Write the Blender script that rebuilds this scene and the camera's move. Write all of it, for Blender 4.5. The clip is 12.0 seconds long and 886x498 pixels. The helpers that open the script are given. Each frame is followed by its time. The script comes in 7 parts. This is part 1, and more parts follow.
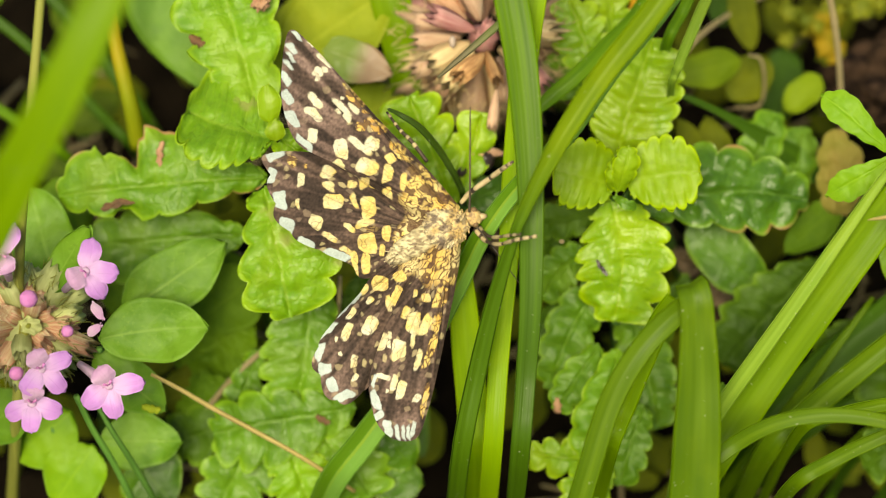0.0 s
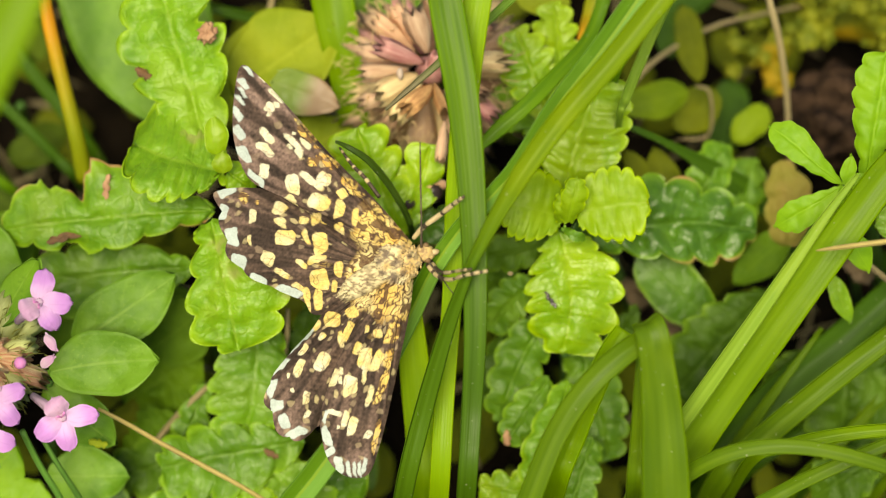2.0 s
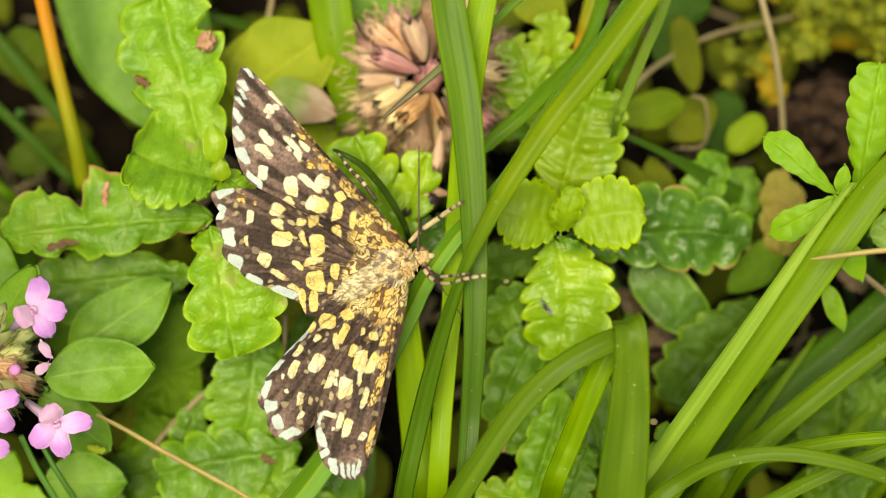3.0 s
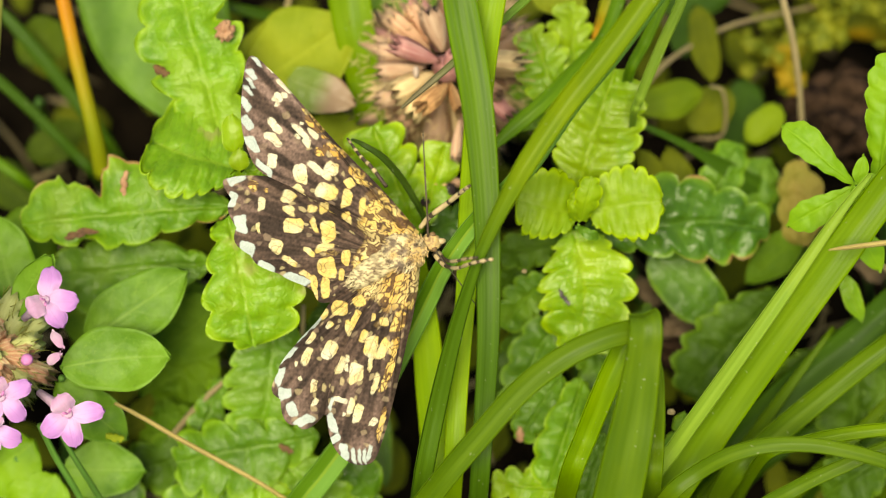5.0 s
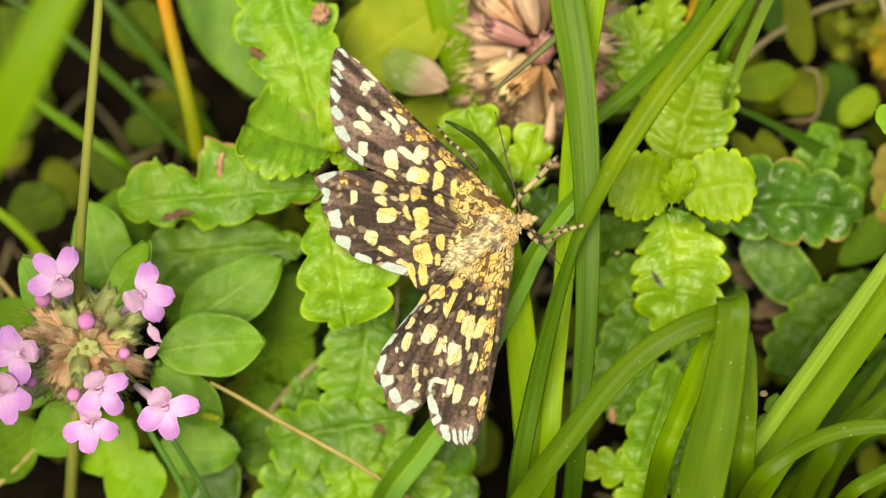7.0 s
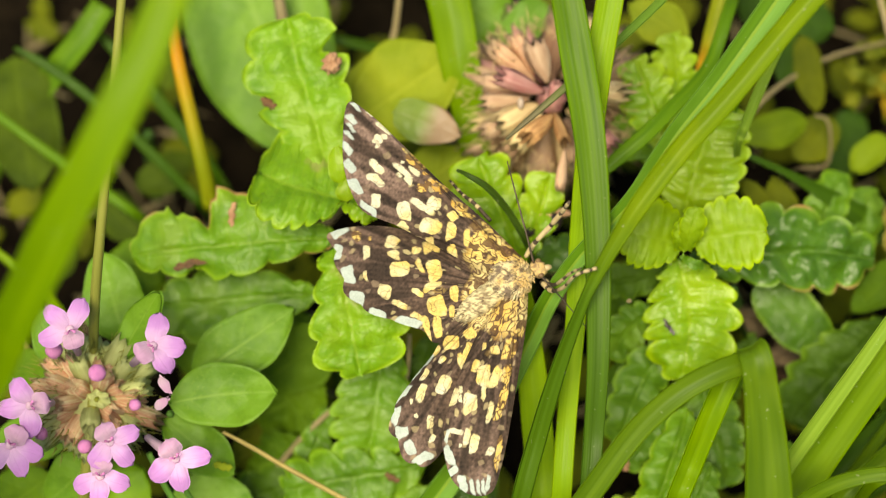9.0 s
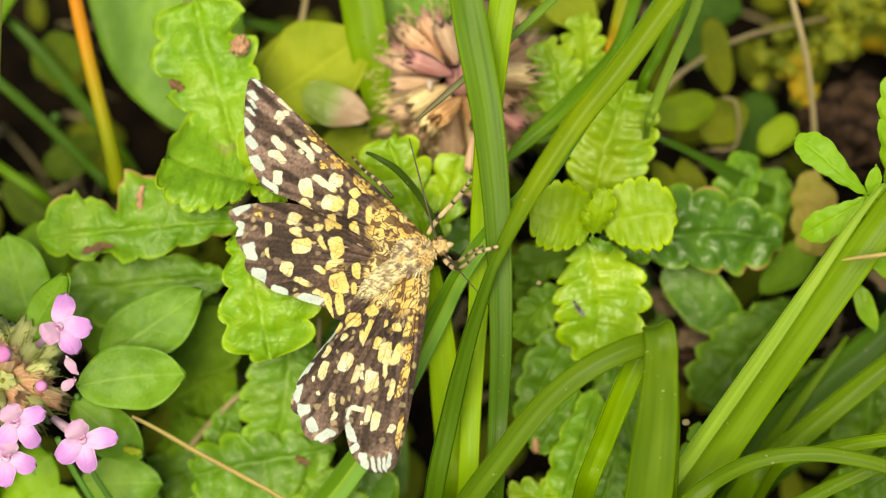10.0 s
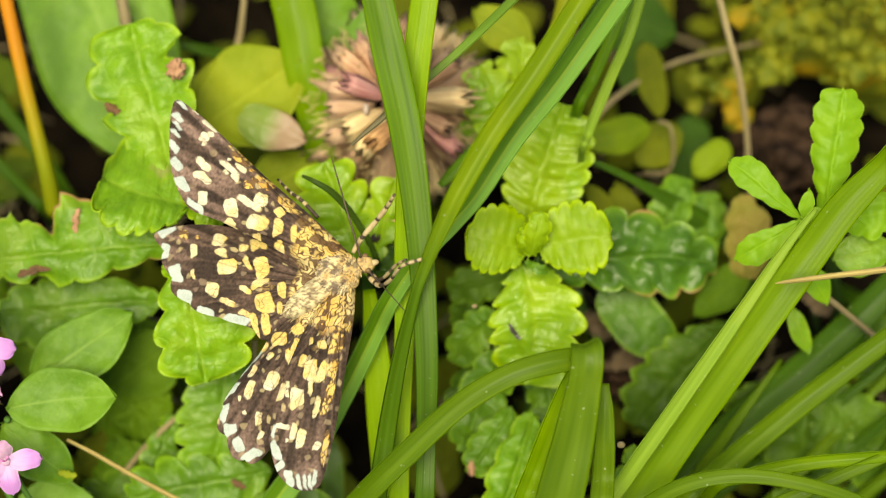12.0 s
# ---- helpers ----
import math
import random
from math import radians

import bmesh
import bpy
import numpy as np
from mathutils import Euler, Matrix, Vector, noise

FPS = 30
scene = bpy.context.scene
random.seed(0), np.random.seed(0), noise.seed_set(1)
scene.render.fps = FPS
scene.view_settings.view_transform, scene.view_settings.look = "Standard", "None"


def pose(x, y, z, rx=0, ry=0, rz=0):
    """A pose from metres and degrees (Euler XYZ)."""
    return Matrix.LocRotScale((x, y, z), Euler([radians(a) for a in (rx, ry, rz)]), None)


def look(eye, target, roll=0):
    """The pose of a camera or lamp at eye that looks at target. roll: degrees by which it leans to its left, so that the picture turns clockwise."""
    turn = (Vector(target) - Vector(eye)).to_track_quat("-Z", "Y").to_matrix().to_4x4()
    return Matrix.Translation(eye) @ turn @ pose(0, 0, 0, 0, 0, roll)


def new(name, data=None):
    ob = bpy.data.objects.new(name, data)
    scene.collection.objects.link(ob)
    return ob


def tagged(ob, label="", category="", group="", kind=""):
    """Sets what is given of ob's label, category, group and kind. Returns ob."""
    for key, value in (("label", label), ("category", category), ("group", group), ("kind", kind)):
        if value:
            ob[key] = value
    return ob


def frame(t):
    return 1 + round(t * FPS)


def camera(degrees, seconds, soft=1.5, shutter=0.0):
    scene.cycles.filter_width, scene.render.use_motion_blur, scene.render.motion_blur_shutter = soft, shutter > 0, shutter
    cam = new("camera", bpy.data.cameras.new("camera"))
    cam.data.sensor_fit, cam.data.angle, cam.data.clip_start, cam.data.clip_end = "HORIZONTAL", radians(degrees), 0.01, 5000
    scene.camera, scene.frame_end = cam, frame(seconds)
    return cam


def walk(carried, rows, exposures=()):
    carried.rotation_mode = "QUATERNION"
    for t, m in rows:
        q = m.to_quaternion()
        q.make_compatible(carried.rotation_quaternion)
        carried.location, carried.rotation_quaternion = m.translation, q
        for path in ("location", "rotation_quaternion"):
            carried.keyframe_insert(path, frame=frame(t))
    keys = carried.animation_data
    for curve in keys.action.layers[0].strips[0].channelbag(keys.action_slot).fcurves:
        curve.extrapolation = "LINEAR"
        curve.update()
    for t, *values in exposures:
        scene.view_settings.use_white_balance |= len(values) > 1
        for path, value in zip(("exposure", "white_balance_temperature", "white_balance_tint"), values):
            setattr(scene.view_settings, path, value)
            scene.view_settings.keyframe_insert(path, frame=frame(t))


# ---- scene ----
cam = camera(20, 12.0, soft=1.15)
cam.data.dof.use_dof, cam.data.dof.focus_distance, cam.data.dof.aperture_fstop = True, 0.1475, 30.0
PATH = [
    (0, pose(0.000000, -0.062294, 0.165591, 24.0723, -0.0989, -0.1854)),
    (0.5, pose(0.000000, -0.062076, 0.165123, 24.7354, -0.6729, -0.4309)),
    (1, pose(0.000000, -0.062011, 0.164983, 24.7194, -0.5883, -0.3409)),
    (1.5, pose(0.000000, -0.061966, 0.164887, 24.2794, -0.8974, -0.6149)),
    (2, pose(0.000000, -0.062090, 0.165153, 24.8146, -1.0788, -0.8790)),
    (2.5, pose(0.000000, -0.062239, 0.165472, 24.7723, -1.4572, -0.9769)),
    (3, pose(0.000000, -0.062503, 0.166039, 24.9902, -1.2176, -0.7473)),
    (3.2, pose(0.000000, -0.062591, 0.166227, 24.9078, -1.2515, -0.7178)),
    (4.8, pose(0.000000, -0.062507, 0.166046, 25.0469, -1.1182, -0.7065)),
    (5, pose(0.000000, -0.062574, 0.166189, 24.7526, -0.8900, -0.4684)),
    (5.5, pose(0.000000, -0.062636, 0.166323, 25.0000, -0.0000, 0.0000)),
    (6, pose(0.000000, -0.062675, 0.166408, 25.6673, 0.4121, -0.0162)),
    (6.5, pose(0.000000, -0.062891, 0.166871, 24.7997, 0.6431, 0.2717)),
    (7, pose(0.000000, -0.062921, 0.166933, 24.3326, 0.9914, 0.5371)),
    (7.5, pose(0.000000, -0.063048, 0.167207, 24.7691, 1.0863, 0.5108)),
    (7.7, pose(0.000000, -0.062989, 0.167081, 25.0650, 0.5719, 0.2476)),
    (9.3, pose(0.000000, -0.062931, 0.166957, 25.4447, 1.4074, 0.4647)),
    (9.5, pose(0.000000, -0.062784, 0.166642, 24.6876, 0.2681, -0.1602)),
    (10, pose(0.000000, -0.062859, 0.166801, 25.0334, -0.4553, -0.5951)),
    (10.5, pose(0.000000, -0.062983, 0.167067, 24.5703, -0.8421, -0.7187)),
    (11, pose(0.000000, -0.063053, 0.167217, 25.2330, -1.0168, -0.8984)),
    (11.5, pose(0.000000, -0.063008, 0.167122, 25.3886, -1.5572, -1.1364)),
    (12, pose(0.000000, -0.063025, 0.167158, 25.5759, -1.7739, -1.2198)),
]
walk(cam, PATH, [(0.0, 1.1, 7850, 7), (12.0, 1.1, 7850, 7)])

# ---- light ----
SUN_HIGH, SUN_TURN = 67.0, 200.0
world = bpy.data.worlds.new("sky")
scene.world = world
world.use_nodes = True
sky = world.node_tree.nodes.new("ShaderNodeTexSky")
sky.sky_type, sky.sun_disc = "NISHITA", False
sky.sun_elevation, sky.sun_rotation = radians(SUN_HIGH), radians(SUN_TURN)
backing = world.node_tree.nodes["Background"]
backing.inputs["Strength"].default_value = 0.062
world.node_tree.links.new(sky.outputs["Color"], backing.inputs["Color"])
sun_lamp = bpy.data.lights.new("sun", "SUN")
sun_lamp.energy, sun_lamp.angle, sun_lamp.color = 2.8, radians(28.0), (1.0, 0.955, 0.80)
sun = new("sun", sun_lamp)
sun.matrix_world = look((math.sin(radians(SUN_TURN)) * math.cos(radians(SUN_HIGH)), math.cos(radians(SUN_TURN)) * math.cos(radians(SUN_HIGH)), math.sin(radians(SUN_HIGH))), (0, 0, 0))

# ---- the slanted sheet on which the plan is drawn: thirtieths of a millimetre at the moth, h millimetres above it ----
SLANT = radians(65)
RIGHT = Vector((1, 0, 0))
UP = Vector((0, math.sin(SLANT), math.cos(SLANT)))
TOW = Vector((0, -math.cos(SLANT), math.sin(SLANT)))
FAR = 784 / math.tan(radians(10))
REACH = FAR / 30000
APEX = Vector((0, 0, 0.032)) + TOW * REACH


def S(x, y, h=0.0):
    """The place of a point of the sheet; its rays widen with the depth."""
    d = REACH - h * 0.001
    k = d / FAR
    return APEX - TOW * d + RIGHT * ((x - 784) * k) + UP * ((441 - y) * k)


def sheet(x, y, h):
    """The same for arrays."""
    d = REACH - np.asarray(h) * 0.001
    k = d / FAR
    return np.array(APEX) - d[..., None] * np.array(TOW) + ((x - 784) * k)[..., None] * np.array(RIGHT) + ((441 - y) * k)[..., None] * np.array(UP)


def unit(h):
    return (REACH - h * 0.001) / FAR


def ground_h(x, y):
    """Height on the sheet at which its ray meets the ground."""
    way = S(x, y, 0) - APEX
    s = -APEX.z / way.z
    return (1 - s) * REACH * 1000


def curve(ctrl, n):
    """Smooth rows through the control rows."""
    c = np.array(ctrl, float)
    c = np.vstack([2 * c[0] - c[1], c, 2 * c[-1] - c[-2]])
    out, m = [], len(ctrl) - 1
    for i in range(n):
        f = i / (n - 1) * m
        j = min(int(f), m - 1)
        t = f - j
        p0, p1, p2, p3 = c[j:j + 4]
        out.append(0.5 * (2 * p1 + (p2 - p0) * t + (2 * p0 - 5 * p1 + 4 * p2 - p3) * t * t + (3 * p1 - p0 - 3 * p2 + p3) * t ** 3))
    return np.array(out)


# ---- materials ----
def shader(name):
    m = bpy.data.materials.new(name)
    m.use_nodes = True
    nt = m.node_tree
    return m, nt, nt.nodes["Principled BSDF"]


def node(nt, kind, **values):
    n = nt.nodes.new(kind)
    for key, v in values.items():
        n.inputs[key].default_value = v
    return n


def calc(nt, op, a, b=None, c=None):
    n = nt.nodes.new("ShaderNodeMath")
    n.operation = op
    for i, v in enumerate((a, b, c)):
        if v is None:
            continue
        if isinstance(v, (int, float)):
            n.inputs[i].default_value = v
        else:
            nt.links.new(v, n.inputs[i])
    return n.outputs[0]


def blend(nt, fac, a, b):
    n = nt.nodes.new("ShaderNodeMix")
    n.data_type = "RGBA"
    for sock, v in ((n.inputs["Factor"], fac), (n.inputs["A"], a), (n.inputs["B"], b)):
        if isinstance(v, (int, float)):
            sock.default_value = v
        elif isinstance(v, tuple):
            sock.default_value = (*v, 1)
        else:
            nt.links.new(v, sock)
    return n.outputs["Result"]


def ramp(nt, fac, lo, hi):
    n = nt.nodes.new("ShaderNodeMapRange")
    n.interpolation_type = "SMOOTHSTEP"
    n.inputs["From Min"].default_value, n.inputs["From Max"].default_value = lo, hi
    nt.links.new(fac, n.inputs["Value"])
    return n.outputs["Result"]


def grain(nt, scale, detail=3.0, rough=0.55, coord=None, distortion=0.0):
    n = node(nt, "ShaderNodeTexNoise", Scale=scale, Detail=detail, Roughness=rough, Distortion=distortion)
    nt.links.new(coord or nt.nodes.new("ShaderNodeTexCoord").outputs["Object"], n.inputs["Vector"])
    return n.outputs["Fac"]


def relief(nt, bsdf, height, dist, strength=1.0):
    n = node(nt, "ShaderNodeBump", Strength=strength, Distance=dist)
    nt.links.new(height, n.inputs["Height"])
    nt.links.new(n.outputs["Normal"], bsdf.inputs["Normal"])
    return n.outputs["Normal"]


def glow_through(nt, bsdf, color, share, normal=None):
    """Thin green tissue lets part of the light through."""
    tr = nt.nodes.new("ShaderNodeBsdfTranslucent")
    nt.links.new(color, tr.inputs["Color"])
    mix = nt.nodes.new("ShaderNodeMixShader")
    mix.inputs["Fac"].default_value = share
    nt.links.new(bsdf.outputs["BSDF"], mix.inputs[1])
    nt.links.new(tr.outputs["BSDF"], mix.inputs[2])
    nt.links.new(mix.outputs["Shader"], nt.nodes["Material Output"].inputs["Surface"])


def across(nt):
    uv = nt.nodes.new("ShaderNodeTexCoord").outputs["UV"]
    sep = nt.nodes.new("ShaderNodeSeparateXYZ")
    nt.links.new(uv, sep.inputs[0])
    return sep.outputs[0], sep.outputs[1]


def leaf_skin(name, light, dark, vein, rough=0.37, pucker=0.00016, share=0.3, side_veins=6.0, cells=1100.0, edge=None, net_share=0.10, tip=None, gloss=0.42, patchy=False):
    m, nt, b = shader(name)
    u, v = across(nt)
    big, fine = grain(nt, 300.0, 4.0), grain(nt, 2100.0, 3.0)
    off = calc(nt, "ABSOLUTE", calc(nt, "MULTIPLY_ADD", v, 2.0, -1.0))
    saw = calc(nt, "FRACT", calc(nt, "ADD", calc(nt, "MULTIPLY_ADD", off, -1.1, calc(nt, "MULTIPLY_ADD", u, side_veins, calc(nt, "MULTIPLY", big, 0.5))), 4.0))
    dist = calc(nt, "ABSOLUTE", calc(nt, "SUBTRACT", saw, 0.5))
    lateral = ramp(nt, dist, 0.36, 0.5)
    mid = calc(nt, "SUBTRACT", 1.0, ramp(nt, off, 0.01, 0.07))
    lines = calc(nt, "MAXIMUM", calc(nt, "MULTIPLY", lateral, 0.22), calc(nt, "MULTIPLY", mid, 0.8))
    vor = node(nt, "ShaderNodeTexVoronoi", Scale=cells)
    vor.feature = "SMOOTH_F1"
    vor.inputs["Smoothness"].default_value = 0.6
    warp = nt.nodes.new("ShaderNodeVectorMath")
    warp.operation = "MULTIPLY_ADD"
    noisy = node(nt, "ShaderNodeTexNoise", Scale=900.0, Detail=2.0)
    nt.links.new(nt.nodes.new("ShaderNodeTexCoord").outputs["Object"], noisy.inputs["Vector"])
    nt.links.new(noisy.outputs["Color"], warp.inputs[0])
    warp.inputs[1].default_value = (0.0009, 0.0009, 0.0009)
    nt.links.new(nt.nodes.new("ShaderNodeTexCoord").outputs["Object"], warp.inputs[2])
    nt.links.new(warp.outputs[0], vor.inputs["Vector"])
    net = ramp(nt, vor.outputs["Distance"], 0.1, 0.75)
    col = blend(nt, ramp(nt, big, 0.34, 0.68), dark, light)
    col = blend(nt, calc(nt, "MULTIPLY", net, net_share), col, vein)
    col = blend(nt, calc(nt, "MULTIPLY", lines, 0.5), col, vein)
    col = blend(nt, calc(nt, "MULTIPLY", ramp(nt, fine, 0.55, 0.8), 0.4), col, (dark[0] * 0.7, dark[1] * 0.72, dark[2] * 0.7))
    col = blend(nt, calc(nt, "MULTIPLY", ramp(nt, grain(nt, 4300.0, 2.0), 0.58, 0.75), 0.28), col, vein)
    if edge:
        rim = 0.55 if not patchy else calc(nt, "MULTIPLY", ramp(nt, grain(nt, 170.0, 2.0), 0.50, 0.56), 0.95)
        col = blend(nt, calc(nt, "MULTIPLY", ramp(nt, calc(nt, "ADD", off, calc(nt, "MULTIPLY", big, 0.3)), 0.94 if not patchy else 0.96, 1.16 if not patchy else 1.08), rim), col, edge)
    if tip:
        col = blend(nt, ramp(nt, calc(nt, "ADD", u, calc(nt, "MULTIPLY", big, 0.3)), 0.5, 0.85), col, tip)
    nt.links.new(col, b.inputs["Base Color"])
    nt.links.new(calc(nt, "MULTIPLY_ADD", fine, 0.3, rough - 0.1), b.inputs["Roughness"])
    b.inputs["Specular IOR Level"].default_value = gloss
    hair = grain(nt, 5200.0, 2.0, 0.7)
    height = calc(nt, "SUBTRACT", calc(nt, "ADD", calc(nt, "MULTIPLY", fine, 0.6), calc(nt, "MULTIPLY", hair, 0.45)), calc(nt, "ADD", calc(nt, "MULTIPLY", net, 0.35), calc(nt, "MULTIPLY", lines, 0.25)))
    relief(nt, b, height, pucker)
    glow_through(nt, b, col, share)
    return m


def rough_skin(name, light, dark, rim, pale, rough=0.44, gloss=0.5, share=0.3, worn=None, patch=None, bump=0.00007):
    """A glossy, faintly quilted leaf: side veins run out to the teeth; worn: the colour of a withered rim, patch: of bleached patches."""
    m, nt, b = shader(name)
    u, v = across(nt)
    cloud, big, fine, hair = grain(nt, 150.0, 3.0), grain(nt, 420.0, 4.0), grain(nt, 1500.0, 4.0, 0.62), grain(nt, 5200.0, 2.0, 0.7)
    off = calc(nt, "ABSOLUTE", calc(nt, "MULTIPLY_ADD", v, 2.0, -1.0))
    saw = calc(nt, "FRACT", calc(nt, "MULTIPLY_ADD", u, 10.0, calc(nt, "MULTIPLY_ADD", big, 0.24, 2.88)))
    dist = calc(nt, "ABSOLUTE", calc(nt, "SUBTRACT", saw, 0.5))
    side = calc(nt, "SUBTRACT", 1.0, ramp(nt, dist, 0.015, 0.085))
    side = calc(nt, "MULTIPLY", side, calc(nt, "SUBTRACT", 1.0, ramp(nt, off, 0.45, 0.95)))
    mid = calc(nt, "SUBTRACT", 1.0, ramp(nt, off, 0.012, 0.06))
    vor = node(nt, "ShaderNodeTexVoronoi", Scale=1500.0)
    vor.feature = "DISTANCE_TO_EDGE"
    warp = nt.nodes.new("ShaderNodeVectorMath")
    warp.operation = "MULTIPLY_ADD"
    noisy = node(nt, "ShaderNodeTexNoise", Scale=1100.0, Detail=2.0)
    nt.links.new(nt.nodes.new("ShaderNodeTexCoord").outputs["Object"], noisy.inputs["Vector"])
    nt.links.new(noisy.outputs["Color"], warp.inputs[0])
    warp.inputs[1].default_value = (0.0008, 0.0008, 0.0008)
    nt.links.new(nt.nodes.new("ShaderNodeTexCoord").outputs["Object"], warp.inputs[2])
    nt.links.new(warp.outputs[0], vor.inputs["Vector"])
    net = calc(nt, "SUBTRACT", 1.0, ramp(nt, vor.outputs["Distance"], 0.02, 0.22))
    col = blend(nt, ramp(nt, calc(nt, "ADD", calc(nt, "MULTIPLY", big, 0.6), calc(nt, "MULTIPLY", cloud, 0.4)), 0.36, 0.64), dark, light)
    col = blend(nt, calc(nt, "MULTIPLY", ramp(nt, fine, 0.52, 0.72), 0.32), col, tuple(c * 0.62 for c in dark))
    col = blend(nt, calc(nt, "MULTIPLY", net, 0.10), col, pale)
    col = blend(nt, calc(nt, "MULTIPLY", calc(nt, "MAXIMUM", calc(nt, "MULTIPLY", side, 0.5), mid), 0.32), col, pale)
    col = blend(nt, calc(nt, "MULTIPLY", ramp(nt, hair, 0.60, 0.74), 0.25), col, pale)
    drift = grain(nt, 240.0, 2.0, 0.5)
    col = blend(nt, calc(nt, "MULTIPLY", ramp(nt, drift, 0.54, 0.66), 0.45), col, pale)
    far = ramp(nt, calc(nt, "ADD", off, calc(nt, "MULTIPLY", big, 0.24)), 0.90, 1.12)
    col = blend(nt, calc(nt, "MULTIPLY", far, 0.75), col, rim)
    if patch:
        col = blend(nt, calc(nt, "MULTIPLY", ramp(nt, grain(nt, 210.0, 4.0, 0.6), 0.58, 0.66), 0.8), col, patch)
    if worn:
        thin = ramp(nt, calc(nt, "ADD", off, calc(nt, "MULTIPLY", fine, 0.06)), 0.955, 1.0)
        col = blend(nt, calc(nt, "MULTIPLY", thin, ramp(nt, grain(nt, 150.0, 2.0), 0.51, 0.57)), col, worn)
    nt.links.new(col, b.inputs["Base Color"])
    nt.links.new(calc(nt, "MULTIPLY_ADD", fine, 0.35, rough - 0.14), b.inputs["Roughness"])
    b.inputs["Specular IOR Level"].default_value = gloss
    height = calc(nt, "SUBTRACT", calc(nt, "ADD", calc(nt, "MULTIPLY", fine, 0.8), calc(nt, "MULTIPLY", hair, 0.35)), calc(nt, "ADD", calc(nt, "MULTIPLY", net, 0.3), calc(nt, "MULTIPLY", side, 0.35)))
    relief(nt, b, calc(nt, "ADD", height, calc(nt, "MULTIPLY", big, 0.9)), bump)
    glow_through(nt, b, col, share)
    return m


def grass_skin(name, light, dark, stripes=2.4, share=0.3, rough=0.48, half=None, tip=None, split=0.6):
    """half: the colour of the other half of a folded blade; tip: the colour towards the end."""
    m, nt, b = shader(name)
    u, v = across(nt)
    comb = nt.nodes.new("ShaderNodeCombineXYZ")
    nt.links.new(calc(nt, "MULTIPLY", u, 2.2), comb.inputs[0])
    nt.links.new(calc(nt, "MULTIPLY", v, stripes), comb.inputs[1])
    streak = grain(nt, 1.6, 1.5, 0.4, comb.outputs[0])
    fine = calc(nt, "MULTIPLY_ADD", calc(nt, "SINE", calc(nt, "MULTIPLY", v, 46.0)), 0.5, 0.5)
    big, dots = grain(nt, 190.0, 4.0), grain(nt, 3000.0, 2.0)
    col = blend(nt, ramp(nt, streak, 0.15, 0.85), dark, light)
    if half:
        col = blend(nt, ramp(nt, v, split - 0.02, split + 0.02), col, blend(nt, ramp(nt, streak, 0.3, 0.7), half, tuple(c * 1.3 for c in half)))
    rim = ramp(nt, calc(nt, "ABSOLUTE", calc(nt, "MULTIPLY_ADD", v, 2.0, -1.0)), 0.84, 0.97)
    col = blend(nt, calc(nt, "MULTIPLY", rim, 0.45), col, tuple(min(c * 1.5, 0.6) for c in light))
    col = blend(nt, calc(nt, "MULTIPLY", fine, 0.05), col, tuple(c * 0.6 for c in dark))
    col = blend(nt, calc(nt, "MULTIPLY", ramp(nt, big, 0.5, 0.72), 0.4), col, (light[0] * 1.2, light[1] * 1.08, light[2]))
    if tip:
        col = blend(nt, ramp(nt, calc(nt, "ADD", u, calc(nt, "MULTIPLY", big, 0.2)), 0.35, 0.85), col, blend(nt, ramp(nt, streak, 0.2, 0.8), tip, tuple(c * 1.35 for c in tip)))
    col = blend(nt, calc(nt, "MULTIPLY", ramp(nt, dots, 0.71, 0.77), 0.45), col, (0.55, 0.58, 0.36))
    nt.links.new(col, b.inputs["Base Color"])
    nt.links.new(calc(nt, "MULTIPLY_ADD", streak, 0.25, rough - 0.12), b.inputs["Roughness"])
    b.inputs["Specular IOR Level"].default_value = 0.22
    relief(nt, b, calc(nt, "ADD", calc(nt, "MULTIPLY", fine, 0.25), streak), 0.00002)
    glow_through(nt, b, col, share)
    return m


def plain_skin(name, light, dark, scale=900.0, rough=0.6, bump=0.0001, stretch=None, share=0.0, third=None, gloss=0.35):
    m, nt, b = shader(name)
    coord = None
    if stretch:
        u, v = across(nt)
        comb = nt.nodes.new("ShaderNodeCombineXYZ")
        nt.links.new(calc(nt, "MULTIPLY", u, stretch[0]), comb.inputs[0])
        nt.links.new(calc(nt, "MULTIPLY", v, stretch[1]), comb.inputs[1])
        coord = comb.outputs[0]
    fine = grain(nt, 1.0 if stretch else scale, 5.0, 0.6, coord)
    big = grain(nt, scale * 0.22, 3.0)
    col = blend(nt, ramp(nt, fine, 0.3, 0.7), dark, light)
    if third:
        col = blend(nt, ramp(nt, big, 0.5, 0.64), col, third)
    else:
        col = blend(nt, calc(nt, "MULTIPLY", ramp(nt, big, 0.45, 0.7), 0.35), col, tuple(c * 0.6 for c in dark))
    vary = nt.nodes.new("ShaderNodeObjectInfo").outputs["Random"]
    hsv = node(nt, "ShaderNodeHueSaturation")
    nt.links.new(calc(nt, "MULTIPLY_ADD", vary, 0.45, 0.78), hsv.inputs["Value"])
    nt.links.new(col, hsv.inputs["Color"])
    col = hsv.outputs["Color"]
    nt.links.new(col, b.inputs["Base Color"])
    b.inputs["Roughness"].default_value = rough
    b.inputs["Specular IOR Level"].default_value = gloss
    relief(nt, b, fine, bump)
    if share:
        glow_through(nt, b, col, share)
    return m


